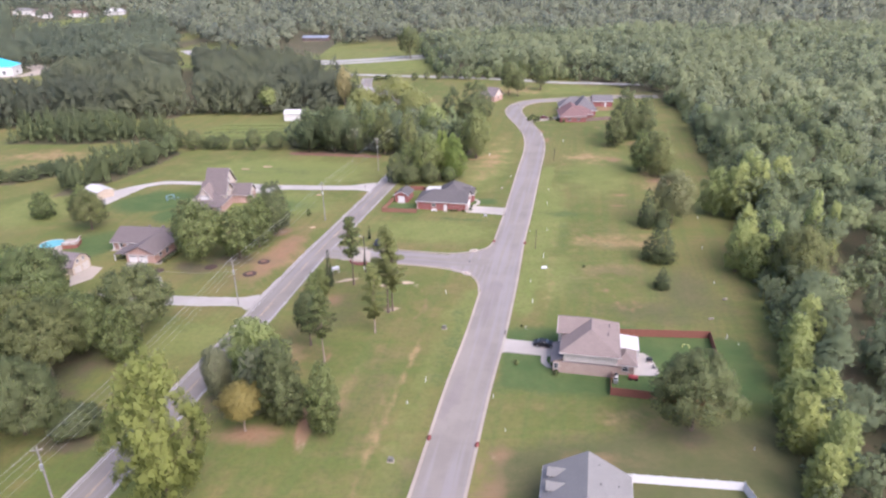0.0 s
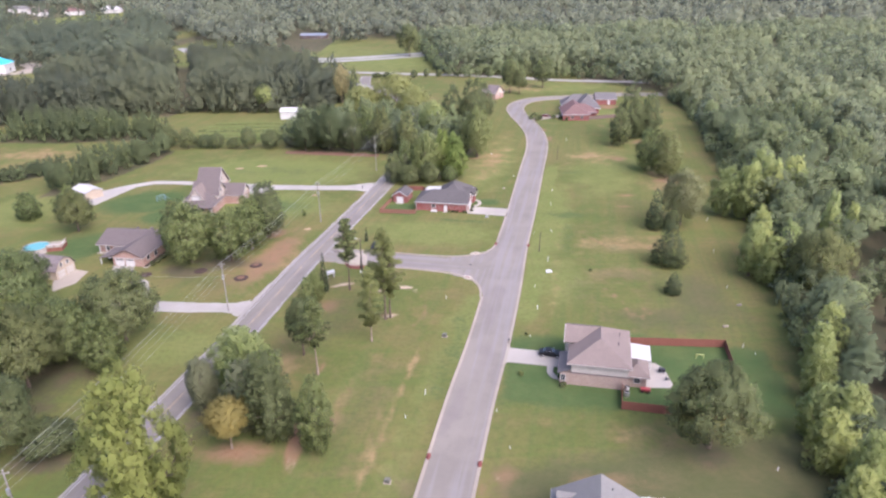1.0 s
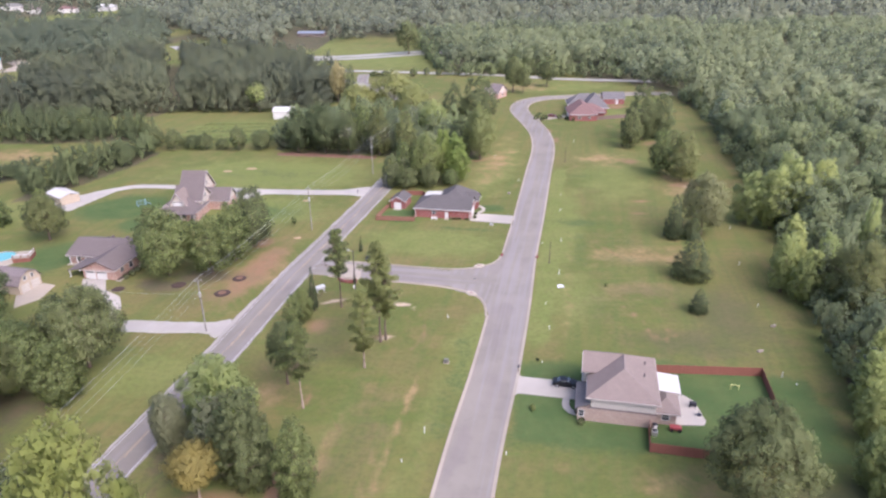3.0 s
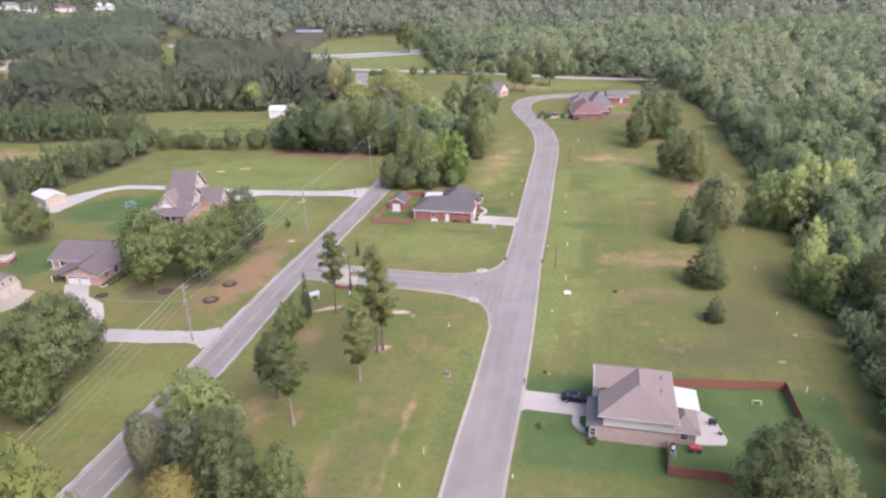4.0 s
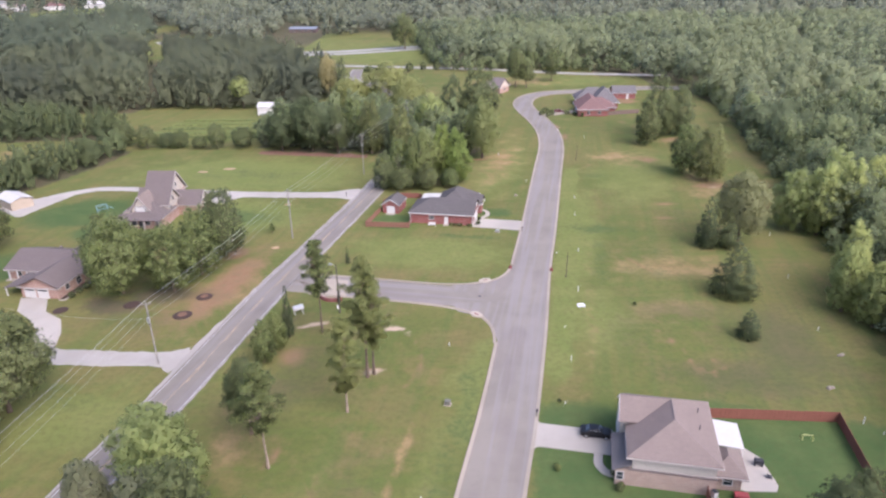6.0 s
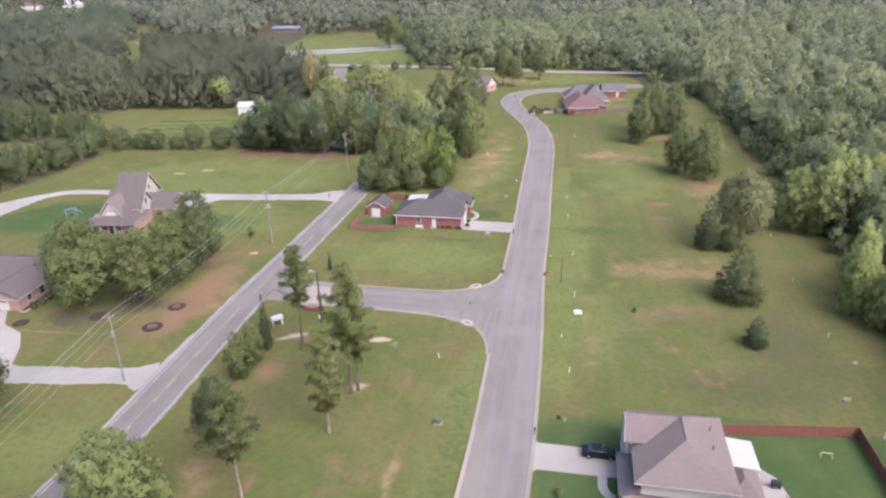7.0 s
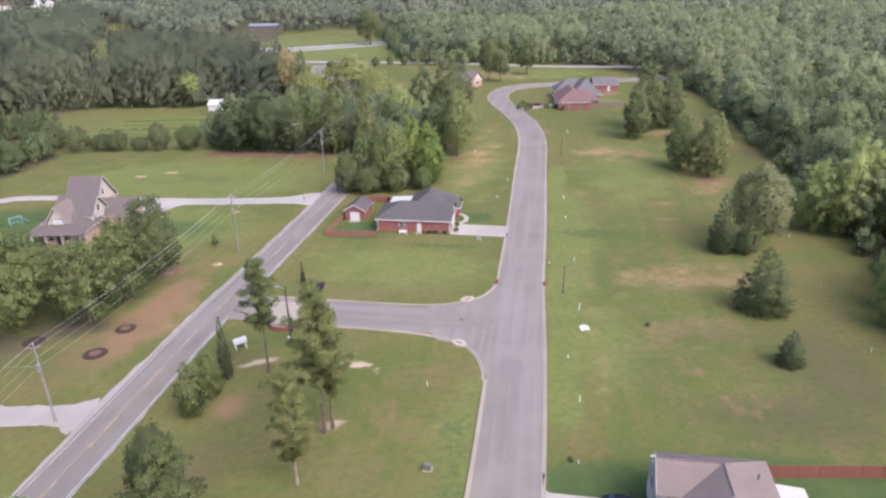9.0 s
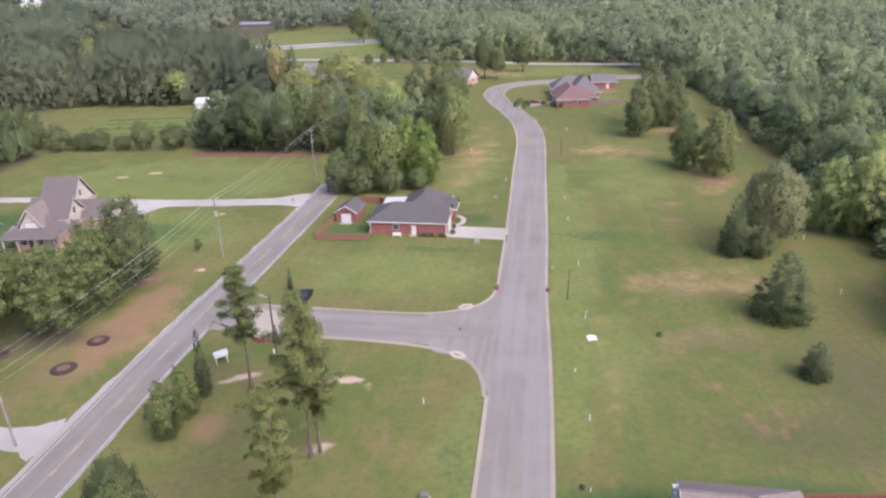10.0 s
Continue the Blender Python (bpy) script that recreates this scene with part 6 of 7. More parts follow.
part("roof_box", boxes((11.4, 9.2, 3.9, 12.1, 9.9, 4.75)), "roof_brown", h, "small brown roof box")
part("roof_box", boxes((6.6, 10.2, 3.7, 7.1, 10.7, 4.4)), "roof_brown", h, "small brown roof box")
window(h, 17.8, 0.2, 0.6, 1.4, 1.7, "e")
for px in (0.6, 2.6, 5.0):
    part("porch_post", boxes((px - 0.1, 0.6, 0, px + 0.1, 0.8, 2.6)), "white", h)
part("porch_floor", boxes((-0.4, 0.2, 0, 9.0, 1.5, 0.12)), "concrete", h)
for wx in (2.4, 6.2):
    window(h, wx, 1.5, 0.8, 1.2, 1.4, "s")
window(h, 17.8, -3.5, 1.0, 1.2, 1.2, "e")
part("kerb_strip", boxes((17.9, -7.0, 0, 19.3, -6.6, 0.12), (18.9, -6.6, 0, 19.3, 4.0, 0.12)), "concrete_white", h)
part("planting_bed", boxes((17.85, -6.3, 0, 18.9, 4.0, 0.1)), "mulch", h, "dark mulch bed along the wall")
vent(h, 6.2, 9.5, 4.3)
vent(h, 10.4, 8.6, 4.6)

# cream barn garage with a gambrel end
h = thing("barn_garage", -107.8, 155.7, -14.0, "tan barn-shaped garage with brown gambrel roof", "garage")
walls(h, 0, 0, 9.0, 6.6, 0, 2.5, "siding_tan", 0.2)
prof = [(-0.35, 2.4), (1.1, 4.3), (3.3, 5.2), (5.5, 4.3), (6.95, 2.4)]
bm = bmesh.new()
for (ya, za), (yb, zb) in zip(prof, prof[1:]):
    slab_from(bm, [(-0.3, ya, za), (9.3, ya, za), (9.3, yb, zb), (-0.3, yb, zb)], 0.14)
part("roof", bm, "roof_brown", h)
bm = bmesh.new()
v = [bm.verts.new((8.95, y, z - 0.08)) for y, z in [(0, 2.4)] + prof[1:4] + [(6.6, 2.4)]]
w2 = [bm.verts.new((8.75, p.co.y, p.co.z)) for p in v]
bm.faces.new(v)
bm.faces.new(w2[::-1])
for i in range(5):
    bm.faces.new((v[i], w2[i], w2[(i + 1) % 5], v[(i + 1) % 5]))
part("gable_wall", bm, "siding_tan", h)
window(h, 8.95, 2.2, 3.0, 0.8, 0.9, "e")
window(h, 8.95, 4.4, 3.0, 0.8, 0.9, "e")
door(h, 9.0, 1.8, 2.4, 2.1, "e", "siding_cream", "garage_door", 4)
door(h, 9.0, 4.8, 2.4, 2.1, "e", "siding_cream", "garage_door", 4)

# grey-roofed house beside the street, southernmost
h = thing("house", 12.5, 52.9, -12.0, "house with pale grey shingle roof and white dormers", "house")
walls(h, 0, 0, 12.6, 19.0, 0, 4.4, "siding_white")
roof_part(h, "roof_grey", 0, 0, 12.6, 19.0, 4.4, 3.9, axis="y", hip0=True, hip1=False, over=0.4)
part("gable_wall", gable(bmesh.new(), (0.1, 18.9), (12.5, 18.9), 4.3, 3.7, 0.25, (0, -1)), "siding_white", h)
for dy in (16.9, 13.8):
    walls(h, 0.7, dy - 0.7, 3.2, dy + 0.7, 4.4, 5.6, "siding_white", 0.12, "dormer_wall")
    roof_part(h, "roof_grey", 0.5, dy - 0.8, 4.4, dy + 0.8, 5.6, 0.9, axis="x", hip0=False, hip1=False, over=0.15, trim=False)
    part("gable_wall", gable(bmesh.new(), (0.68, dy - 0.8), (0.68, dy + 0.8), 5.55, 0.8, 0.1, (1, 0)), "siding_white", h)
    window(h, 0.7, dy, 4.8, 0.7, 0.7, "w")
for a, b in ((7.9, 17.4), (8.2, 13.6), (10.9, 15.4)):
    vent(h, a, b, 8.35 - abs(a - 6.3) * 0.62)

# hidden white house in the trees by the street bend, and the far red brick pair
h = thing("house", 20.5, 386, -35, "brown-roofed house with pale gable half hidden by trees", "house")
walls(h, 0, 0, 11, 9, 0, 3.2, "brick_brown")
roof_part(h, "roof_brown", 0, 0, 11, 9, 3.2, 4.0, axis="x", hip0=True, hip1=False)
part("gable_wall", gable(bmesh.new(), (10.9, 0.1), (10.9, 8.9), 3.1, 3.8, 0.2, (-1, 0)), "siding_beige", h)
window(h, 11, 4.5, 1.0, 1.2, 1.4, "e")

h = thing("house", 58.6, 325.0, -4, "red brick house with reddish hip roof and grey rear roof", "house")
walls(h, 0, 0, 12.5, 14.5, 0, 3.0, "brick_red")
walls(h, 4, 14, 19, 32, 0, 3.2, "brick_red")
roof_part(h, "roof_red", 0, 0, 12.5, 16.5, 3.05, 3.9, axis="y", hip1=False)
walls(h, 11, 5, 16.5, 14.6, 0, 3.0, "brick_red")
roof_part(h, "roof_red", 5, 4.6, 16.5, 15.4, 3.06, 3.3, axis="x", hip0=False)
roof_part(h, "roof_slate", 8, 14, 19.5, 30, 3.2, 5.6, axis="y")
roof_part(h, "roof_slate", 1.5, 22, 12, 33, 3.21, 4.4, axis="x", hip1=False)
door(h, 0, 9.5, 4.8, 2.3, "w", name="garage_door", panels=4)
window(h, 0, 4.0, 1.0, 1.4, 1.3, "w")
window(h, 4.5, 0, 1.0, 1.2, 1.2, "s")
window(h, 9.0, 0, 1.0, 1.2, 1.2, "s")

h = thing("house", 82.0, 361.5, -5, "red brick outbuilding with grey gable roof and white door", "house")
walls(h, 0, 0, 10.5, 9.0, 0, 3.0, "brick_red")
roof_part(h, "roof_slate", 0, 0, 10.5, 9.0, 3.0, 2.6, axis="x", hip0=False, hip1=False)
part("gable_wall", gable(bmesh.new(), (0.02, 0.1), (0.02, 8.9), 2.9, 2.4, 0.2, (1, 0)), "brick_red", h)
door(h, 6.8, 0, 1.1, 2.3, "s")

h = thing("mobile_home", -45, 301, -3, "long low white-roofed home hidden among trees", "house")
walls(h, 0, 0, 13, 5, 0, 2.8, "siding_white")
roof_part(h, "white_roof", 0, 0, 13, 5, 2.8, 0.8, axis="x", hip0=False, hip1=False, trim=False)
window(h, 3, 0, 1.0, 1.2, 1.0, "s")
window(h, 9, 0, 1.0, 1.2, 1.0, "s")

# white metal barn by the vegetable garden
h = thing("barn", -82.0, 338.5, -3, "white metal barn with low gable roof", "barn")
walls(h, 0, 0, 10, 7, 0, 3.8, "siding_white")
roof_part(h, "white_roof", 0, 0, 10, 7, 3.8, 1.6, axis="x", hip0=False, hip1=False, over=0.3, trim=False)
door(h, 2.4, 0, 1.2, 2.2, "s")

# building with turquoise roof, far left
h = thing("shop_building", -351, 503, 8, "pale shop building with turquoise metal roof", "shop")
walls(h, 0, 0, 30, 16, 0, 7, "siding_white")
roof_part(h, "roof_blue", 0, 0, 30, 16, 7, 5.0, axis="x")
for wx in (6, 12, 18, 24):
    window(h, wx, 0, 1.5, 2.2, 2.4, "s")
window(h, 30, 8, 1.5, 2.2, 2.4, "e")
plate("shop_yard", [(-352, 494), (-320, 500), (-303, 510), (-312, 545), (-335, 568), (-346, 562), (-321, 534), (-319, 508), (-352, 500)], -0.05, 0.06, "concrete", "pale concrete yard round the shop", "yard")

# long building beyond the highway
h = thing("long_building", -142, 703, -8, "long low dark brown building with pale metal roof", "building")
walls(h, 0, 0, 26, 10, 0, 3.6, "brick_dark")
roof_part(h, "metal", 0, 0, 26, 10, 3.6, 1.6, axis="x", hip0=False, hip1=False, trim=False)
for wx in (4, 10, 16, 22):
    window(h, wx, 0, 1.0, 2.0, 1.4, "s")

# pale houses in the far clearing
for x, y, w, mat in ((-606, 1000, 26, "roof_grey"), (-572, 986, 20, "roof_taupe"), (-512, 968, 22, "roof_red"), (-474, 992, 26, "white_roof"), (-548, 958, 16, "roof_taupe")):
    h = thing("distant_house", x, y, 8, "distant pale house in a clearing", "house", "far clearing houses", z=ground_z(x, y))
    walls(h, 0, 0, w, 12, 0, 5, "siding_white")
    roof_part(h, mat, 0, 0, w, 12, 5, 4, axis="x", trim=False)
    window(h, w * 0.3, 0, 1.2, 1.8, 1.6, "s")
    window(h, w * 0.7, 0, 1.2, 1.8, 1.6, "s")


# ---- fences ----
def board_fence(name, pts, height, material, label):
    """Posts and board panels along a line, each a part."""
    o = thing(name, pts[0][0], pts[0][1], 0, label, "fence")
    x0, y0 = pts[0]
    for (ax, ay), (bx, by) in zip(pts, pts[1:]):
        L = math.hypot(bx - ax, by - ay)
        n = max(1, round(L / 2.4))
        ang = math.degrees(math.atan2(by - ay, bx - ax))
        for i in range(n):
            px, py = ax + (bx - ax) * i / n - x0, ay + (by - ay) * i / n - y0
            p = part("panel", boxes((0.06, -0.02, 0.05, L / n - 0.06, 0.02, height - random.uniform(0, 0.06)), (0.06, 0.02, 0.35, L / n - 0.06, 0.07, 0.44), (0.06, 0.02, height - 0.4, L / n - 0.06, 0.07, height - 0.31)), material, o)
            p.matrix_basis = pose(px, py, 0, 0, 0, ang)
            q = part("post", boxes((-0.06, -0.06, 0, 0.06, 0.06, height + 0.05)), material, o)
            q.matrix_basis = pose(px, py, 0, 0, 0, ang)
    return o


board_fence("fence", [(37.0, 118.2), (58.4, 116.4), (56.8, 108), (53.5, 91.5), (38.6, 94.8), (32.4, 96.2), (33.8, 102.0)], 1.85, "fence_red", "red-stained board fence round a lawn")
board_fence("fence", [(-8.3, 201.6), (-8.5, 198.1), (-19.8, 199.6), (-16.6, 211.5)], 1.5, "fence_brown", "brown-stained board fence round a garden")
board_fence("fence", [(-16.4, 215.5), (-13.5, 222.0), (-6.5, 221.5), (-4.5, 217)], 1.6, "fence_dull", "dull red board fence behind a shed")
board_fence("fence", [(71.5, 326), (86, 329.5)], 1.8, "fence_weathered", "weathered grey-brown board fence beside a brick house")


def vinyl_fence(pts, height=1.7):
    o = thing("vinyl_fence", pts[0][0], pts[0][1], 0, "solid white vinyl fence with capped posts", "fence")
    x0, y0 = pts[0]
    for (ax, ay), (bx, by) in zip(pts, pts[1:]):
        L = math.hypot(bx - ax, by - ay)
        n = max(1, round(L / 2.2))
        ang = math.degrees(math.atan2(by - ay, bx - ax))
        for i in range(n + 1):
            px, py = ax + (bx - ax) * i / n - x0, ay + (by - ay) * i / n - y0
            q = part("post", boxes((-0.07, -0.07, 0, 0.07, 0.07, height + 0.08), (-0.09, -0.09, height + 0.08, 0.09, 0.09, height + 0.14)), "pvc", o)
            q.matrix_basis = pose(px, py, 0, 0, 0, ang)
            if i < n:
                p = part("panel", boxes((0.07, -0.025, 0.06, L / n - 0.07, 0.025, height), (0.07, -0.04, height - 0.12, L / n - 0.07, 0.04, height)), "pvc", o)
                p.matrix_basis = pose(px, py, 0, 0, 0, ang)
    return o


vinyl_fence([(28.6, 73.0), (47.4, 70.6), (48.6, 62), (49, 48)])


# ---- poles and wires ----
def power_pole(x, y, height, turn, label, arm=True):
    o = thing("utility_pole", x, y, turn, label, "utility pole", "roadside poles")
    bm = rod(bmesh.new(), (0, 0, -0.3), (0, 0, height), 0.17, 0.11, 10)
    part("pole", bm, "pole_wood", o)
    if arm:
        part("crossarm", boxes((-0.75, -0.06, height - 0.55, 0.75, 0.06, height - 0.42)), "pole_wood", o)
        for ax in (-0.65, 0.0, 0.65):
            z = height - 0.4 if ax else height
            part("insulator", rod(bmesh.new(), (ax, 0, z), (ax, 0, z + 0.22), 0.05, 0.03, 8), "white", o)
    part("transformer", rod(bmesh.new(), (0, -0.35, height - 3.9), (0, -0.35, height - 2.9), 0.24, 0.24, 12), "metal", o, "grey pole transformer")
    part("bracket", boxes((-0.05, -0.2, height - 3.5, 0.05, -0.1, height - 3.3)), "metal", o)
    return o


PB, PA, PC, PD = (-59.4, 68.5, 12.0), (-49.7, 135.7, 12.2), (-37.5, 192.5, 12.8), (-25.1, 246.3, 13.2)
for p in (PB, PA, PC, PD):
    power_pole(*p, 12, "weathered grey wooden power pole beside the country road")
power_pole(-13, 300, 13, 12, "weathered grey wooden power pole in the grove")


def wire(a, b, sag, name="overhead_wire", r=0.018):
    cu = bpy.data.curves.new(name, "CURVE")
    cu.dimensions = "3D"
    cu.bevel_depth = r
    cu.bevel_resolution = 0
    sp = cu.splines.new("POLY")
    n = 14
    sp.points.add(n)
    for i in range(n + 1):
        t = i / n
        p = Vector(a).lerp(Vector(b), t)
        sp.points[i].co = (p.x, p.y, p.z - sag * 4 * t * (1 - t), 1)
    cu.materials.append(M["wire"])
    return tagged(new(name, cu), "thin sagging overhead power wire", "wire", "power wires")


CHAIN = [(-73.0, 26.0, 12.0), PB, PA, PC, PD, (-13, 300, 13)]
for (ax, ay, az), (bx, by, bz) in zip(CHAIN, CHAIN[1:]):
    for off, dz in ((-0.63, -0.2), (0.0, 0.2), (0.63, -0.2), (0.1, -1.9), (0.15, -3.2)):
        wire((ax + off, ay - off * 0.2, az + dz), (bx + off, by - off * 0.2, bz + dz), 0.9 if dz > -1 else 1.2)
wire((PA[0], PA[1], 8.8), (-84, 150, 4), 0.8)

o = thing("light_pole", -20.3, 153.0, 12, "dark wooden light pole with a small lamp head", "light pole")
part("pole", rod(bmesh.new(), (0, 0, -0.3), (0, 0, 10.6), 0.16, 0.11, 10), "pole_dark", o)
part("arm", rod(bmesh.new(), (0, 0, 10.2), (-0.9, 0.2, 10.6), 0.04, 0.04, 6), "metal", o)
part("lamp_head", boxes((-1.4, 0.0, 10.5, -0.8, 0.4, 10.72)), "metal", o)
part("meter_box", boxes((-0.45, -0.2, 1.0, -0.17, 0.1, 1.7)), "white", o)
for x, y, hh in ((26.8, 167.4, 5.8), (45.5, 257.8, 5.4)):
    o = thing("lamp_post", x, y, 0, "thin dark street post standing in the grass", "post", "street posts")
    part("post", rod(bmesh.new(), (0, 0, -0.2), (0.15, 0, hh), 0.09, 0.06, 8), "pole_dark", o)
    part("base", rod(bmesh.new(), (0, 0, 0), (0, 0, 0.25), 0.2, 0.12, 8), "pole_dark", o)


# ---- car ----
def sedan(x, y, turn, paint, label):
    o = thing("car", x, y, turn, label, "car")
    prof = [(-2.25, 0.42), (-2.28, 0.75), (-2.15, 0.93), (-1.55, 1.0), (-0.95, 1.38), (-0.35, 1.46), (0.25, 1.42), (0.95, 1.02), (1.75, 0.88), (2.15, 0.72), (2.25, 0.45), (1.8, 0.26), (-1.8, 0.26)]
    bm = bmesh.new()
    rows = []
    for yy, s, zz in ((-0.89, 0.97, 0.0), (-0.80, 1.0, 0.02), (0.80, 1.0, 0.02), (0.89, 0.97, 0.0)):
        inset = 0.16 if abs(yy) > 0.85 else 0.0
        rows.append([bm.verts.new((px * s, yy * (0.82 if pz > 1.1 else 1.0), pz + (zz if pz > 0.5 else 0) - (inset * 0.3 if pz > 1.1 else 0))) for px, pz in prof])
    for a, b in zip(rows, rows[1:]):
        for i in range(len(prof)):
            bm.faces.new((a[i], a[(i + 1) % len(prof)], b[(i + 1) % len(prof)], b[i]))
    bm.faces.new(rows[0])
    bm.faces.new(rows[-1][::-1])
    part("body", bm, paint, o)
    g = bmesh.new()
    slab_from(g, [(0.30, -0.62, 1.44), (0.30, 0.62, 1.44), (0.92, 0.70, 1.08), (0.92, -0.70, 1.08)], 0.02)
    part("windscreen", g, "glass", o)
    g = bmesh.new()
    slab_from(g, [(-1.50, -0.66, 1.05), (-1.50, 0.66, 1.05), (-1.0, 0.6, 1.395), (-1.0, -0.6, 1.395)], 0.02)
    part("rear_window", g, "glass", o)
    for s in (-1, 1):
        part("side_window", boxes((-1.0, s * 0.755 - 0.02, 1.02, 0.55, s * 0.755 + 0.02, 1.32)), "metal", o)
        part("headlight", boxes((2.0, s * 0.62 - 0.18, 0.62, 2.22, s * 0.62 + 0.18, 0.74), ), "metal", o)
        for wx in (-1.4, 1.42):
            t = part("wheel", rod(bmesh.new(), (wx, s * 0.70, 0.33), (wx, s * 0.92, 0.33), 0.33, 0.33, 16), "rubber", o)
            part("rim", rod(bmesh.new(), (wx, s * 0.90, 0.33), (wx, s * 0.93, 0.33), 0.21, 0.19, 10), "metal", t)
    return o


sedan(22.2, 114.3, -12, "black_paint", "black sedan parked on the pale driveway").location.z = 0.1
sedan(-18.6, 172.2, -100, "black_paint", "dark car parked beside the side street pad")
sedan(51.8, 334.3, -6, "maroon_paint", "dark red car parked before the far brick house")


# ---- small things ----
def stake(x, y, hh=1.1, lean=0.0):
    o = thing("marker_stake", x, y, 0, "thin white plastic marker stake in the grass", "stake", "marker stakes")
    part("stake", rod(bmesh.new(), (0, 0, -0.1), (lean, 0, hh), 0.07, 0.06, 6), "pvc", o)


for x, y, hh in ((1.2, 139.8, 0.9), (22.1, 134.3, 1.0), (28.2, 160.5, 1.4), (32.0, 180.9, 1.0), (73.5, 164.7, 1.0), (80.3, 188.5, 1.0), (-3.0, 101.4, 1.3), (-6.3, 94.5, 0.7),
                 (69, 143, 0.8), (62, 116, 1.2), (63.5, 113.5, 0.5), (38, 219, 0.9), (35.5, 205, 0.8), (10, 96, 0.7), (11.5, 86, 0.5), (20, 266, 0.9), (26, 235, 0.9), (53, 80, 0.7), (46, 300, 1.2), (54, 287, 1.2)):
    stake(x, y, hh, random.uniform(-0.1, 0.1))


def utility_box(x, y, label, w=0.85, d=0.6, hh=0.7, mat="green_box"):
    o = thing("utility_box", x, y, -12, label, "utility box")
    part("pad", boxes((-w * 0.7, -d * 0.7, -0.05, w * 0.7, d * 0.7, 0.08)), "concrete", o)
    part("cabinet", box(bmesh.new(), -w / 2, -d / 2, 0.08, w / 2, d / 2, hh, 0.04), mat, o)
    part("lid", box(bmesh.new(), -w / 2 - 0.03, -d / 2 - 0.03, hh, w / 2 + 0.03, d / 2 + 0.03, hh + 0.06, 0.02), mat, o)


utility_box(0.7, 122.4, "grey-green utility box in the grass", 0.85, 0.7, 0.75)
utility_box(-8.3, 78.5, "grey-green utility box in the grass", 0.85, 0.65, 0.7)
utility_box(21.5, 222, "small pale utility box in the grass", 0.7, 0.5, 0.45, "concrete")
utility_box(14.0, 194.2, "small pale utility box by the driveway", 0.9, 0.6, 0.5, "metal")
plate("meter_slab", [(26.9, 154.9), (27.7, 155.2), (28.4, 154.8), (28.3, 153.5), (27.6, 153.7), (26.9, 153.4)], -0.05, 0.12, "white", "white square cover in the grass", "slab", "", False)
for x, y in ((68.5, 134.2), (61.9, 125.0)):
    o = thing("rubble_heap", x, y, 20, "small pale heap of rubble in the grass", "rubble", "rubble heaps")
    bm = bmesh.new()
    for k in range(7):
        a, b = random.uniform(-0.6, 0.6), random.uniform(-0.35, 0.35)
        box(bm, a - 0.22, b - 0.15, -0.05, a + 0.22, b + 0.15, random.uniform(0.12, 0.35), 0.04)
    part("rubble", bm, "concrete", o)


def silt_bag(x, y, turn):
    o = thing("inlet_bag", x, y, turn, "rust-red fabric bag lying on the kerb inlet", "bag", "kerb inlet bags")
    bm = bmesh.new()
    bmesh.ops.create_icosphere(bm, subdivisions=2, radius=0.5)
    for v in bm.verts:
        n = noise.noise(v.co * 3 + Vector((x, y, 0)))
        v.co = Vector((v.co.x * 0.8, v.co.y * 1.5, v.co.z * 0.6 + 0.2)) * (1 + 0.25 * n)
    part("bag", bm, "rust", o)


for x, y in ((-2.0, 84.2), (6.3, 82.2), (15.3, 172.6), (24.2, 171.0)):
    silt_bag(x, y, -12)


def mailbox(x, y, turn, label):
    o = thing("mailbox", x, y, turn, label, "mailbox", "mailboxes")
    part("post", boxes((-0.06, -0.06, -0.1, 0.06, 0.06, 1.0)), "pole_dark", o)
    bm = box(bmesh.new(), -0.14, -0.32, 1.0, 0.14, 0.32, 1.28, 0.08)
    part("box", bm, "dark", o)
    part("flag", boxes((0.14, -0.1, 1.15, 0.17, -0.06, 1.4)), "red", o)


mailbox(14.2, 119.0, -12, "black mailbox on a dark post at the kerb")
mailbox(20.2, 194.2, -12, "black mailbox on a dark post at the kerb")
mailbox(-28.0, 224.3, 20, "dark mailbox at the gravel drive mouth")
mailbox(41.6, 365, 20, "dark mailbox at the street bend")

# mulch rings under the yard trees
for x, y, r, bare in ((-63.5, 158.0, 1.9, False), (-49.7, 161.0, 1.8, True), (-51.6, 153.2, 2.0, True), (-77.3, 156.1, 1.6, False)):
    o = thing("mulch_ring", x, y, 0, "red clay ring edged with dark mulch" if bare else "dark mulch ring under a yard tree", "mulch bed", "mulch rings")
    bm = bmesh.new()
    bmesh.ops.create_cone(bm, cap_ends=True, segments=24, radius1=r, radius2=r * 0.66, depth=0.22)
    for v in bm.verts:
        v.co.z += 0.08
        v.co.x *= 1 + 0.08 * noise.noise(v.co * 2 + Vector((x, 0, 0)))
    part("mulch", bm, "mulch", o)
    if bare:
        bm = bmesh.new()
        bmesh.ops.create_cone(bm, cap_ends=True, segments=20, radius1=r * 0.72, radius2=r * 0.40, depth=0.24)
        for v in bm.verts:
            v.co.z += 0.12
            v.co.x *= 1 + 0.12 * noise.noise(v.co * 2 + Vector((0, y, 0)))
        part("soil", bm, "clay_damp", o, "bare red clay inside the ring")

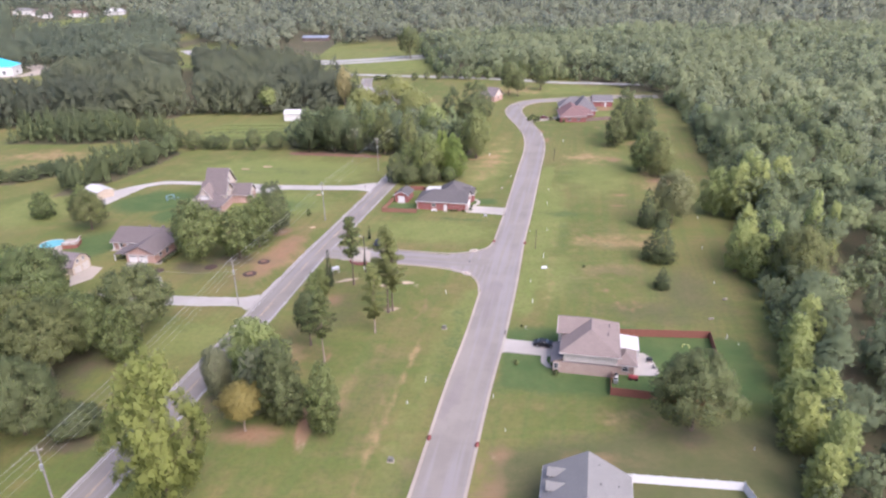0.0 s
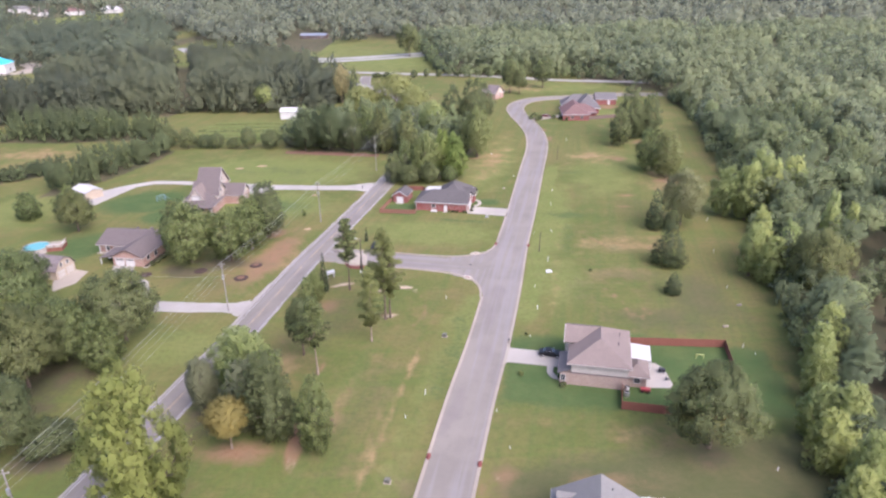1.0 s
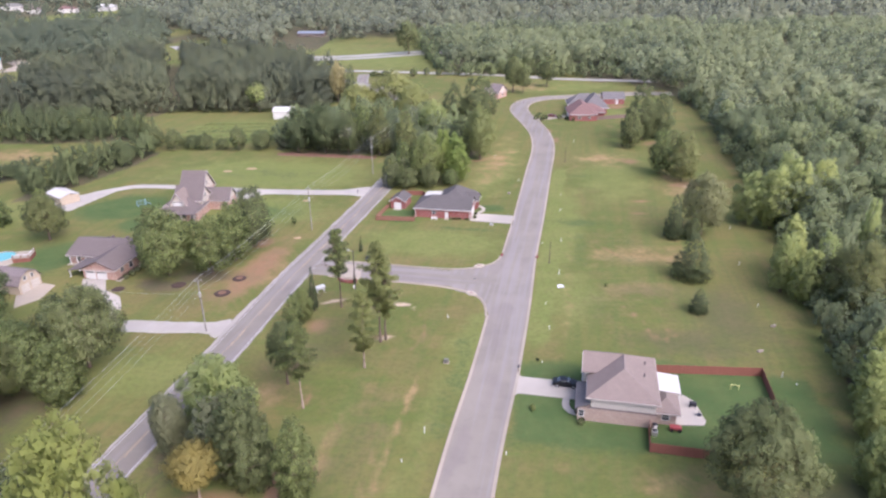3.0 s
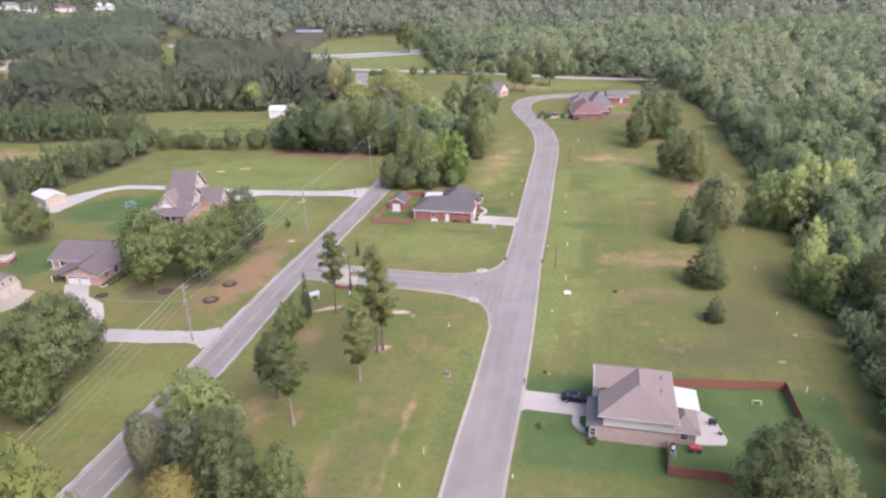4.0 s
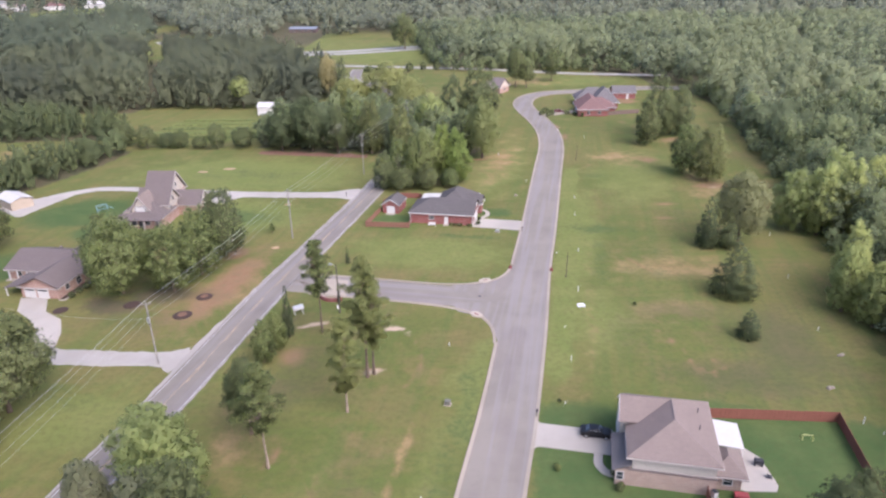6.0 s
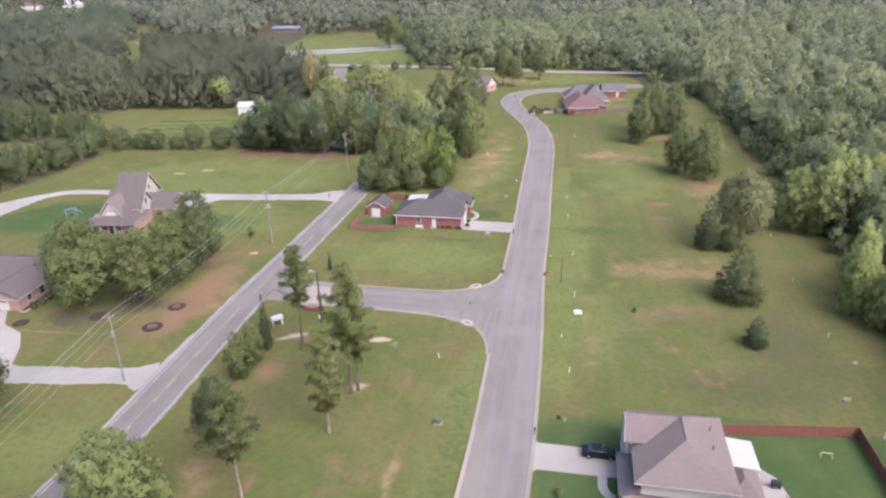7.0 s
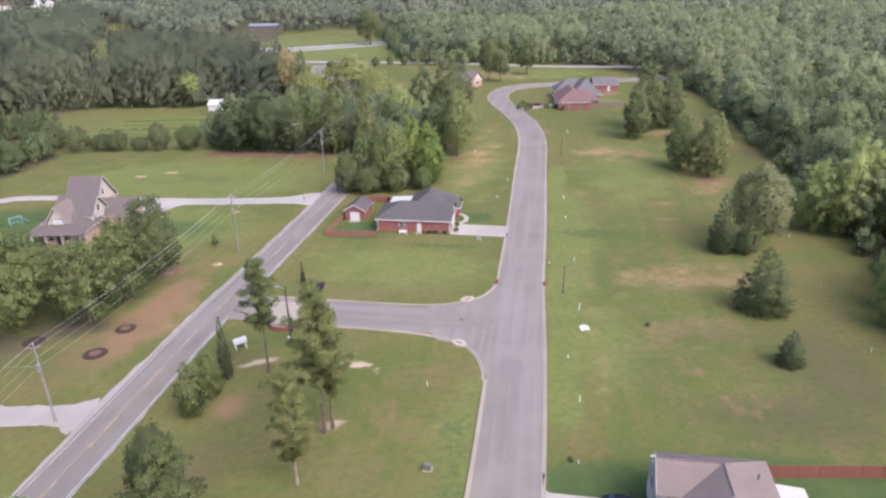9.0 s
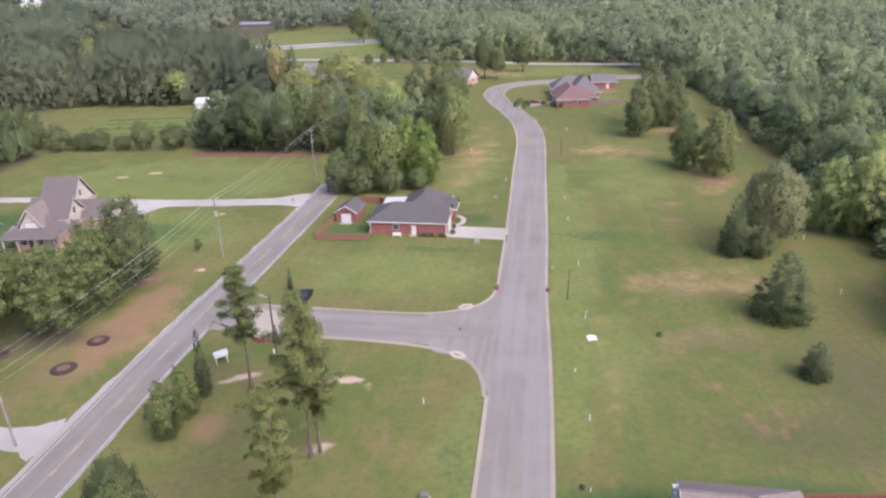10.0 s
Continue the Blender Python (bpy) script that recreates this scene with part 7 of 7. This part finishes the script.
# above-ground pool with deck
o = thing("swimming_pool", -115.4, 173.6, 12, "round above-ground pool with blue water and deck", "pool")
bm = bmesh.new()
ring = [(3.6 * math.cos(a), 3.6 * math.sin(a)) for a in (2 * math.pi * i / 28 for i in range(28))]
for i in range(28):
    (ax, ay), (bx, by) = ring[i], ring[(i + 1) % 28]
    q = [bm.verts.new(p) for p in ((ax, ay, 0), (bx, by, 0), (bx, by, 1.3), (ax, ay, 1.3), (ax * 0.95, ay * 0.95, 1.3), (bx * 0.95, by * 0.95, 1.3), (bx * 0.95, by * 0.95, 0), (ax * 0.95, ay * 0.95, 0))]
    for f in ((0, 1, 2, 3), (3, 2, 5, 4), (4, 5, 6, 7)):
        bm.faces.new([q[k] for k in f])
part("pool_wall", bm, "concrete_white", o)
bm = bmesh.new()
bm.faces.new([bm.verts.new((x * 0.95, y * 0.95, 1.12)) for x, y in ring])
part("water", bm, "pool", o)
part("deck", boxes((3.2, -2.2, 1.15, 7.4, 2.6, 1.3)), "concrete", o)
part("deck_skirt", boxes((3.25, -2.15, 0, 7.35, -2.05, 1.15), (7.25, -2.05, 0, 7.35, 2.55, 1.15)), "fence_dull", o)
for px, py in ((3.4, -2.0), (7.2, -2.0), (7.2, 2.4), (5.3, -2.0)):
    part("deck_post", boxes((px - 0.1, py - 0.1, 0, px + 0.1, py + 0.1, 2.1)), "fence_dull", o)
part("rail", boxes((3.3, -2.15, 1.95, 7.3, -2.05, 2.1), (7.2, -2.1, 1.95, 7.3, 2.5, 2.1)), "white", o)

# low metal shed at the end of the gravel drive
o = thing("metal_shed", -129.5, 222.5, -38, "low tan metal shed with a white roof", "shed")
walls(o, 0, 0, 9.5, 6.0, 0, 2.5, "siding_tan", 0.12)
roof_part(o, "white_roof", 0, 0, 9.5, 6.0, 2.5, 1.0, axis="x", hip0=False, hip1=False, over=0.25, trim=False)
part("gable_wall", gable(bmesh.new(), (9.48, 0.1), (9.48, 5.9), 2.45, 0.95, 0.12, (-1, 0)), "siding_tan", o)
door(o, 9.5, 3.0, 2.8, 2.2, "e", "siding_tan", "roll_door", 4)

# play things and yard clutter
o = thing("play_goal", 52.0, 112.5, -12, "small yellow tube play goal on the lawn", "toy goal")
bm = bmesh.new()
for a, b in (((-0.7, 0, 0), (-0.7, 0, 0.9)), ((-0.7, 0, 0.9), (0.7, 0, 0.9)), ((0.7, 0, 0.9), (0.7, 0, 0)), ((-0.7, 0, 0.9), (-0.7, 0.6, 0)), ((0.7, 0, 0.9), (0.7, 0.6, 0))):
    rod(bm, a, b, 0.05, 0.05, 6)
part("tube", bm, "yellow", o)
o = thing("swing_set", -95.7, 215.3, 40, "small teal swing frame on the lawn", "swing set")
for sx in (-1.3, 1.3):
    for sy in (-0.8, 0.8):
        bm = bmesh.new()
        rod(bm, (sx, sy, 0), (sx, 0, 1.9), 0.07, 0.07, 6)
        part("leg", bm, "blue_plastic", o)
bm = bmesh.new()
rod(bm, (-1.4, 0, 1.9), (1.4, 0, 1.9), 0.08, 0.08, 6)
part("crossbar", bm, "blue_plastic", o)
for sx in (-0.5, 0.5):
    part("seat", boxes((sx - 0.25, -0.15, 0.55, sx + 0.25, 0.15, 0.62), (sx - 0.24, -0.02, 0.62, sx - 0.21, 0.02, 1.85), (sx + 0.21, -0.02, 0.62, sx + 0.24, 0.02, 1.85)), "blue_plastic", o)
bm = bmesh.new()
slab_from(bm, [(1.3, -0.35, 1.4), (1.3, 0.35, 1.4), (2.9, 0.35, 0.1), (2.9, -0.35, 0.1)], 0.08)
part("slide", bm, "blue_plastic", o)
o = thing("grill", 42.8, 107.4, -12, "black covered grill on the patio", "grill")
part("body", box(bmesh.new(), -0.6, -0.35, 0.5, 0.6, 0.35, 1.15, 0.12), "dark", o)
part("stand", boxes((-0.5, -0.3, 0.08, -0.42, 0.3, 0.5), (0.42, -0.3, 0.08, 0.5, 0.3, 0.5)), "dark", o)
o = thing("patio_chair", 43.2, 104.9, 60, "dark low patio chair on the concrete", "chair")
part("seat", boxes((-0.32, -0.30, 0.36, 0.32, 0.32, 0.42)), "dark", o)
part("backrest", boxes((-0.32, 0.28, 0.42, 0.32, 0.34, 0.95)), "dark", o)
for px, py in ((-0.28, -0.26), (0.28, -0.26), (-0.28, 0.28), (0.28, 0.28)):
    part("leg", rod(bmesh.new(), (px, py, 0), (px, py, 0.38), 0.02, 0.02, 6), "dark", o)
o = thing("wheelbarrow", 38.0, 101.3, -12, "red wheeled yard cart by the patio", "cart")
part("tub", box(bmesh.new(), -0.9, -0.45, 0.35, 0.9, 0.45, 0.9, 0.1), "red", o)
for wx in (-0.6, 0.6):
    part("wheel", rod(bmesh.new(), (wx, -0.5, 0.28), (wx, 0.5, 0.28), 0.28, 0.28, 12), "rubber", o)
o = thing("trash_bin", 34.7, 101.6, 10, "white and dark bins by the back wall", "bin")
part("bin", box(bmesh.new(), -0.3, -0.3, 0, 0.3, 0.3, 1.1, 0.05), "white", o)
part("lid", box(bmesh.new(), -0.34, -0.34, 1.1, 0.34, 0.34, 1.18, 0.03), "dark", o)
o = thing("air_unit", 34.3, 100.3, -12, "pale air conditioning unit beside the wall", "air conditioner")
part("case", box(bmesh.new(), -0.45, -0.45, 0, 0.45, 0.45, 0.9, 0.05), "metal", o)
part("grille", rod(bmesh.new(), (0, 0, 0.9), (0, 0, 0.94), 0.36, 0.36, 16), "dark", o)
o = thing("garden_bench", -2.6, 199.3, -11, "white garden bench against the brick wall", "bench")
part("seat", boxes((-0.9, -0.25, 0.42, 0.9, 0.25, 0.5)), "white", o)
part("backrest", boxes((-0.9, 0.2, 0.5, 0.9, 0.27, 0.95)), "white", o)
for px in (-0.8, 0.8):
    part("leg", boxes((px - 0.05, -0.22, 0, px + 0.05, 0.22, 0.42)), "white", o)
o = thing("entrance_wall", -23.3, 158.0, -20, "low curved red brick entrance wall", "wall")
bm = bmesh.new()
for i in range(8):
    a0, a1 = -0.9 + i * 0.22, -0.9 + (i + 1) * 0.22
    p = [(3.2 * math.sin(a), 3.2 * (1 - math.cos(a))) for a in (a0, a1)]
    q = [(3.5 * math.sin(a), 3.2 - 3.5 * math.cos(a)) for a in (a0, a1)]
    slab_from(bm, [(*p[0], 0.9), (*p[1], 0.9), (*q[1], 0.9), (*q[0], 0.9)], 1.0)
part("brick_wall", bm, "brick_red", o)
o = thing("covered_table", -28.4, 152.8, 25, "small object under a white tarpaulin on legs", "covered table")
bm = bmesh.new()
slab_from(bm, [(-1.0, -0.6, 1.6), (1.0, -0.6, 1.8), (1.0, 0.6, 1.8), (-1.0, 0.6, 1.6)], 0.5)
part("cover", bm, "white", o)
for px, py in ((-0.8, -0.5), (0.8, -0.5), (-0.8, 0.5), (0.8, 0.5)):
    part("leg", boxes((px - 0.05, py - 0.05, 0, px + 0.05, py + 0.05, 1.3)), "white", o)
for x, y, r in ((-71, 255, 1.6), (-79, 252, 1.3), (-44, 218, 0.9), (-40.5, 186.5, 0.8)):
    o = thing("soil_heap", x, y, 0, "low brown soil heap in the lawn", "soil heap", "soil heaps")
    bm = bmesh.new()
    bmesh.ops.create_icosphere(bm, subdivisions=2, radius=1)
    for v in bm.verts:
        v.co = Vector((v.co.x * r * 1.3, v.co.y * r * 0.7, v.co.z * 0.35)) * (1 + 0.3 * noise.noise(v.co * 2 + Vector((x, y, 0))))
    part("soil", bm, "hay", o)
# shrubs by the house fronts
for x, y, r in ((23.0, 103.2, 0.9), (22.9, 106.0, 0.7), (9.4, 199.4, 0.8), (9.8, 202.5, 0.7), (46, 326, 1.4), (48, 328, 1.2), (47, 332, 1.3), (57.6, 327, 1.3), (-85, 198.5, 1.0), (-74, 198.8, 1.2)):
    tree("round", "leaf_dark", x, y, r * 1.5, r * 2, "dark clipped shrub at a house front", 0.0, False, name="shrub", category="shrub", group="house shrubs")
# rows of the vegetable garden
for i in range(5):
    y = 300 + i * 7.5
    ribbon("garden_row", smooth_line([(-120 + i * 2, y + 1), (-95, y), (-70, y - 1)], 4), -1.6, 1.6, -0.05, 0.25, "leaf_mid", "low green row of vegetables", "crop row", "structure")
# small things in the grass and on the asphalt
o = thing("manhole_cover", 7.6, 159.0, 0, "dark iron manhole cover in the side street", "manhole cover", z=0.037)
part("ring", rod(bmesh.new(), (0, 0, -0.05), (0, 0, 0.012), 0.42, 0.42, 20), "concrete", o)
part("lid", rod(bmesh.new(), (0, 0, 0.012), (0, 0, 0.022), 0.34, 0.34, 20), "dark", o)
tree("round", "leaf_dark", 38.1, 153.7, 0.9, 1.0, "tuft of dark weeds in mown grass", 0.0, False, name="weed_tuft", category="weeds")
tree("round", "leaf_mid", 15.5, 107.2, 1.1, 1.4, "low green shrub in the green lawn", 0.0, False, name="shrub", category="shrub")
tree("round", "leaf_dark", 18.2, 122.4, 0.8, 0.8, "small dark shrub in the green lawn", 0.0, False, name="shrub", category="shrub")
for x, y, hh in ((22.9, 145.5, 0.5), (26.8, 180.2, 0.4), (19.0, 122.0, 0.5)):
    stake(x, y, hh, 0.05)
# planting and path at the red brick house
for lx in (10.9, 11.8, 12.7, 13.6, 15.6, 16.2):
    a = radians(-11.5)
    tree("round", "leaf_dark", -8.3 + lx * math.cos(a) + 0.7 * math.sin(a), 202.0 + lx * math.sin(a) - 0.7 * math.cos(a), 0.9, 1.2, "low dark shrub along the brick wall", 0.0, False, name="shrub", category="shrub", group="brick wall shrubs")
ribbon("garden_path", smooth_line([(10.4, 204.4), (12.0, 206.0), (12.4, 208.6), (11.2, 210.6), (9.6, 211.2)], 0.4), -0.55, 0.55, -0.05, 0.07, "concrete_white", "curved pale concrete path to the front door", "path")
plate("pool_apron", [(-120, 170.6), (-117, 169.2), (-113, 169.6), (-111.6, 172), (-111.8, 176), (-114, 178), (-118, 177.6), (-120, 175)], -0.05, 0.05, "concrete_white", "pale concrete round the pool", "pavement")
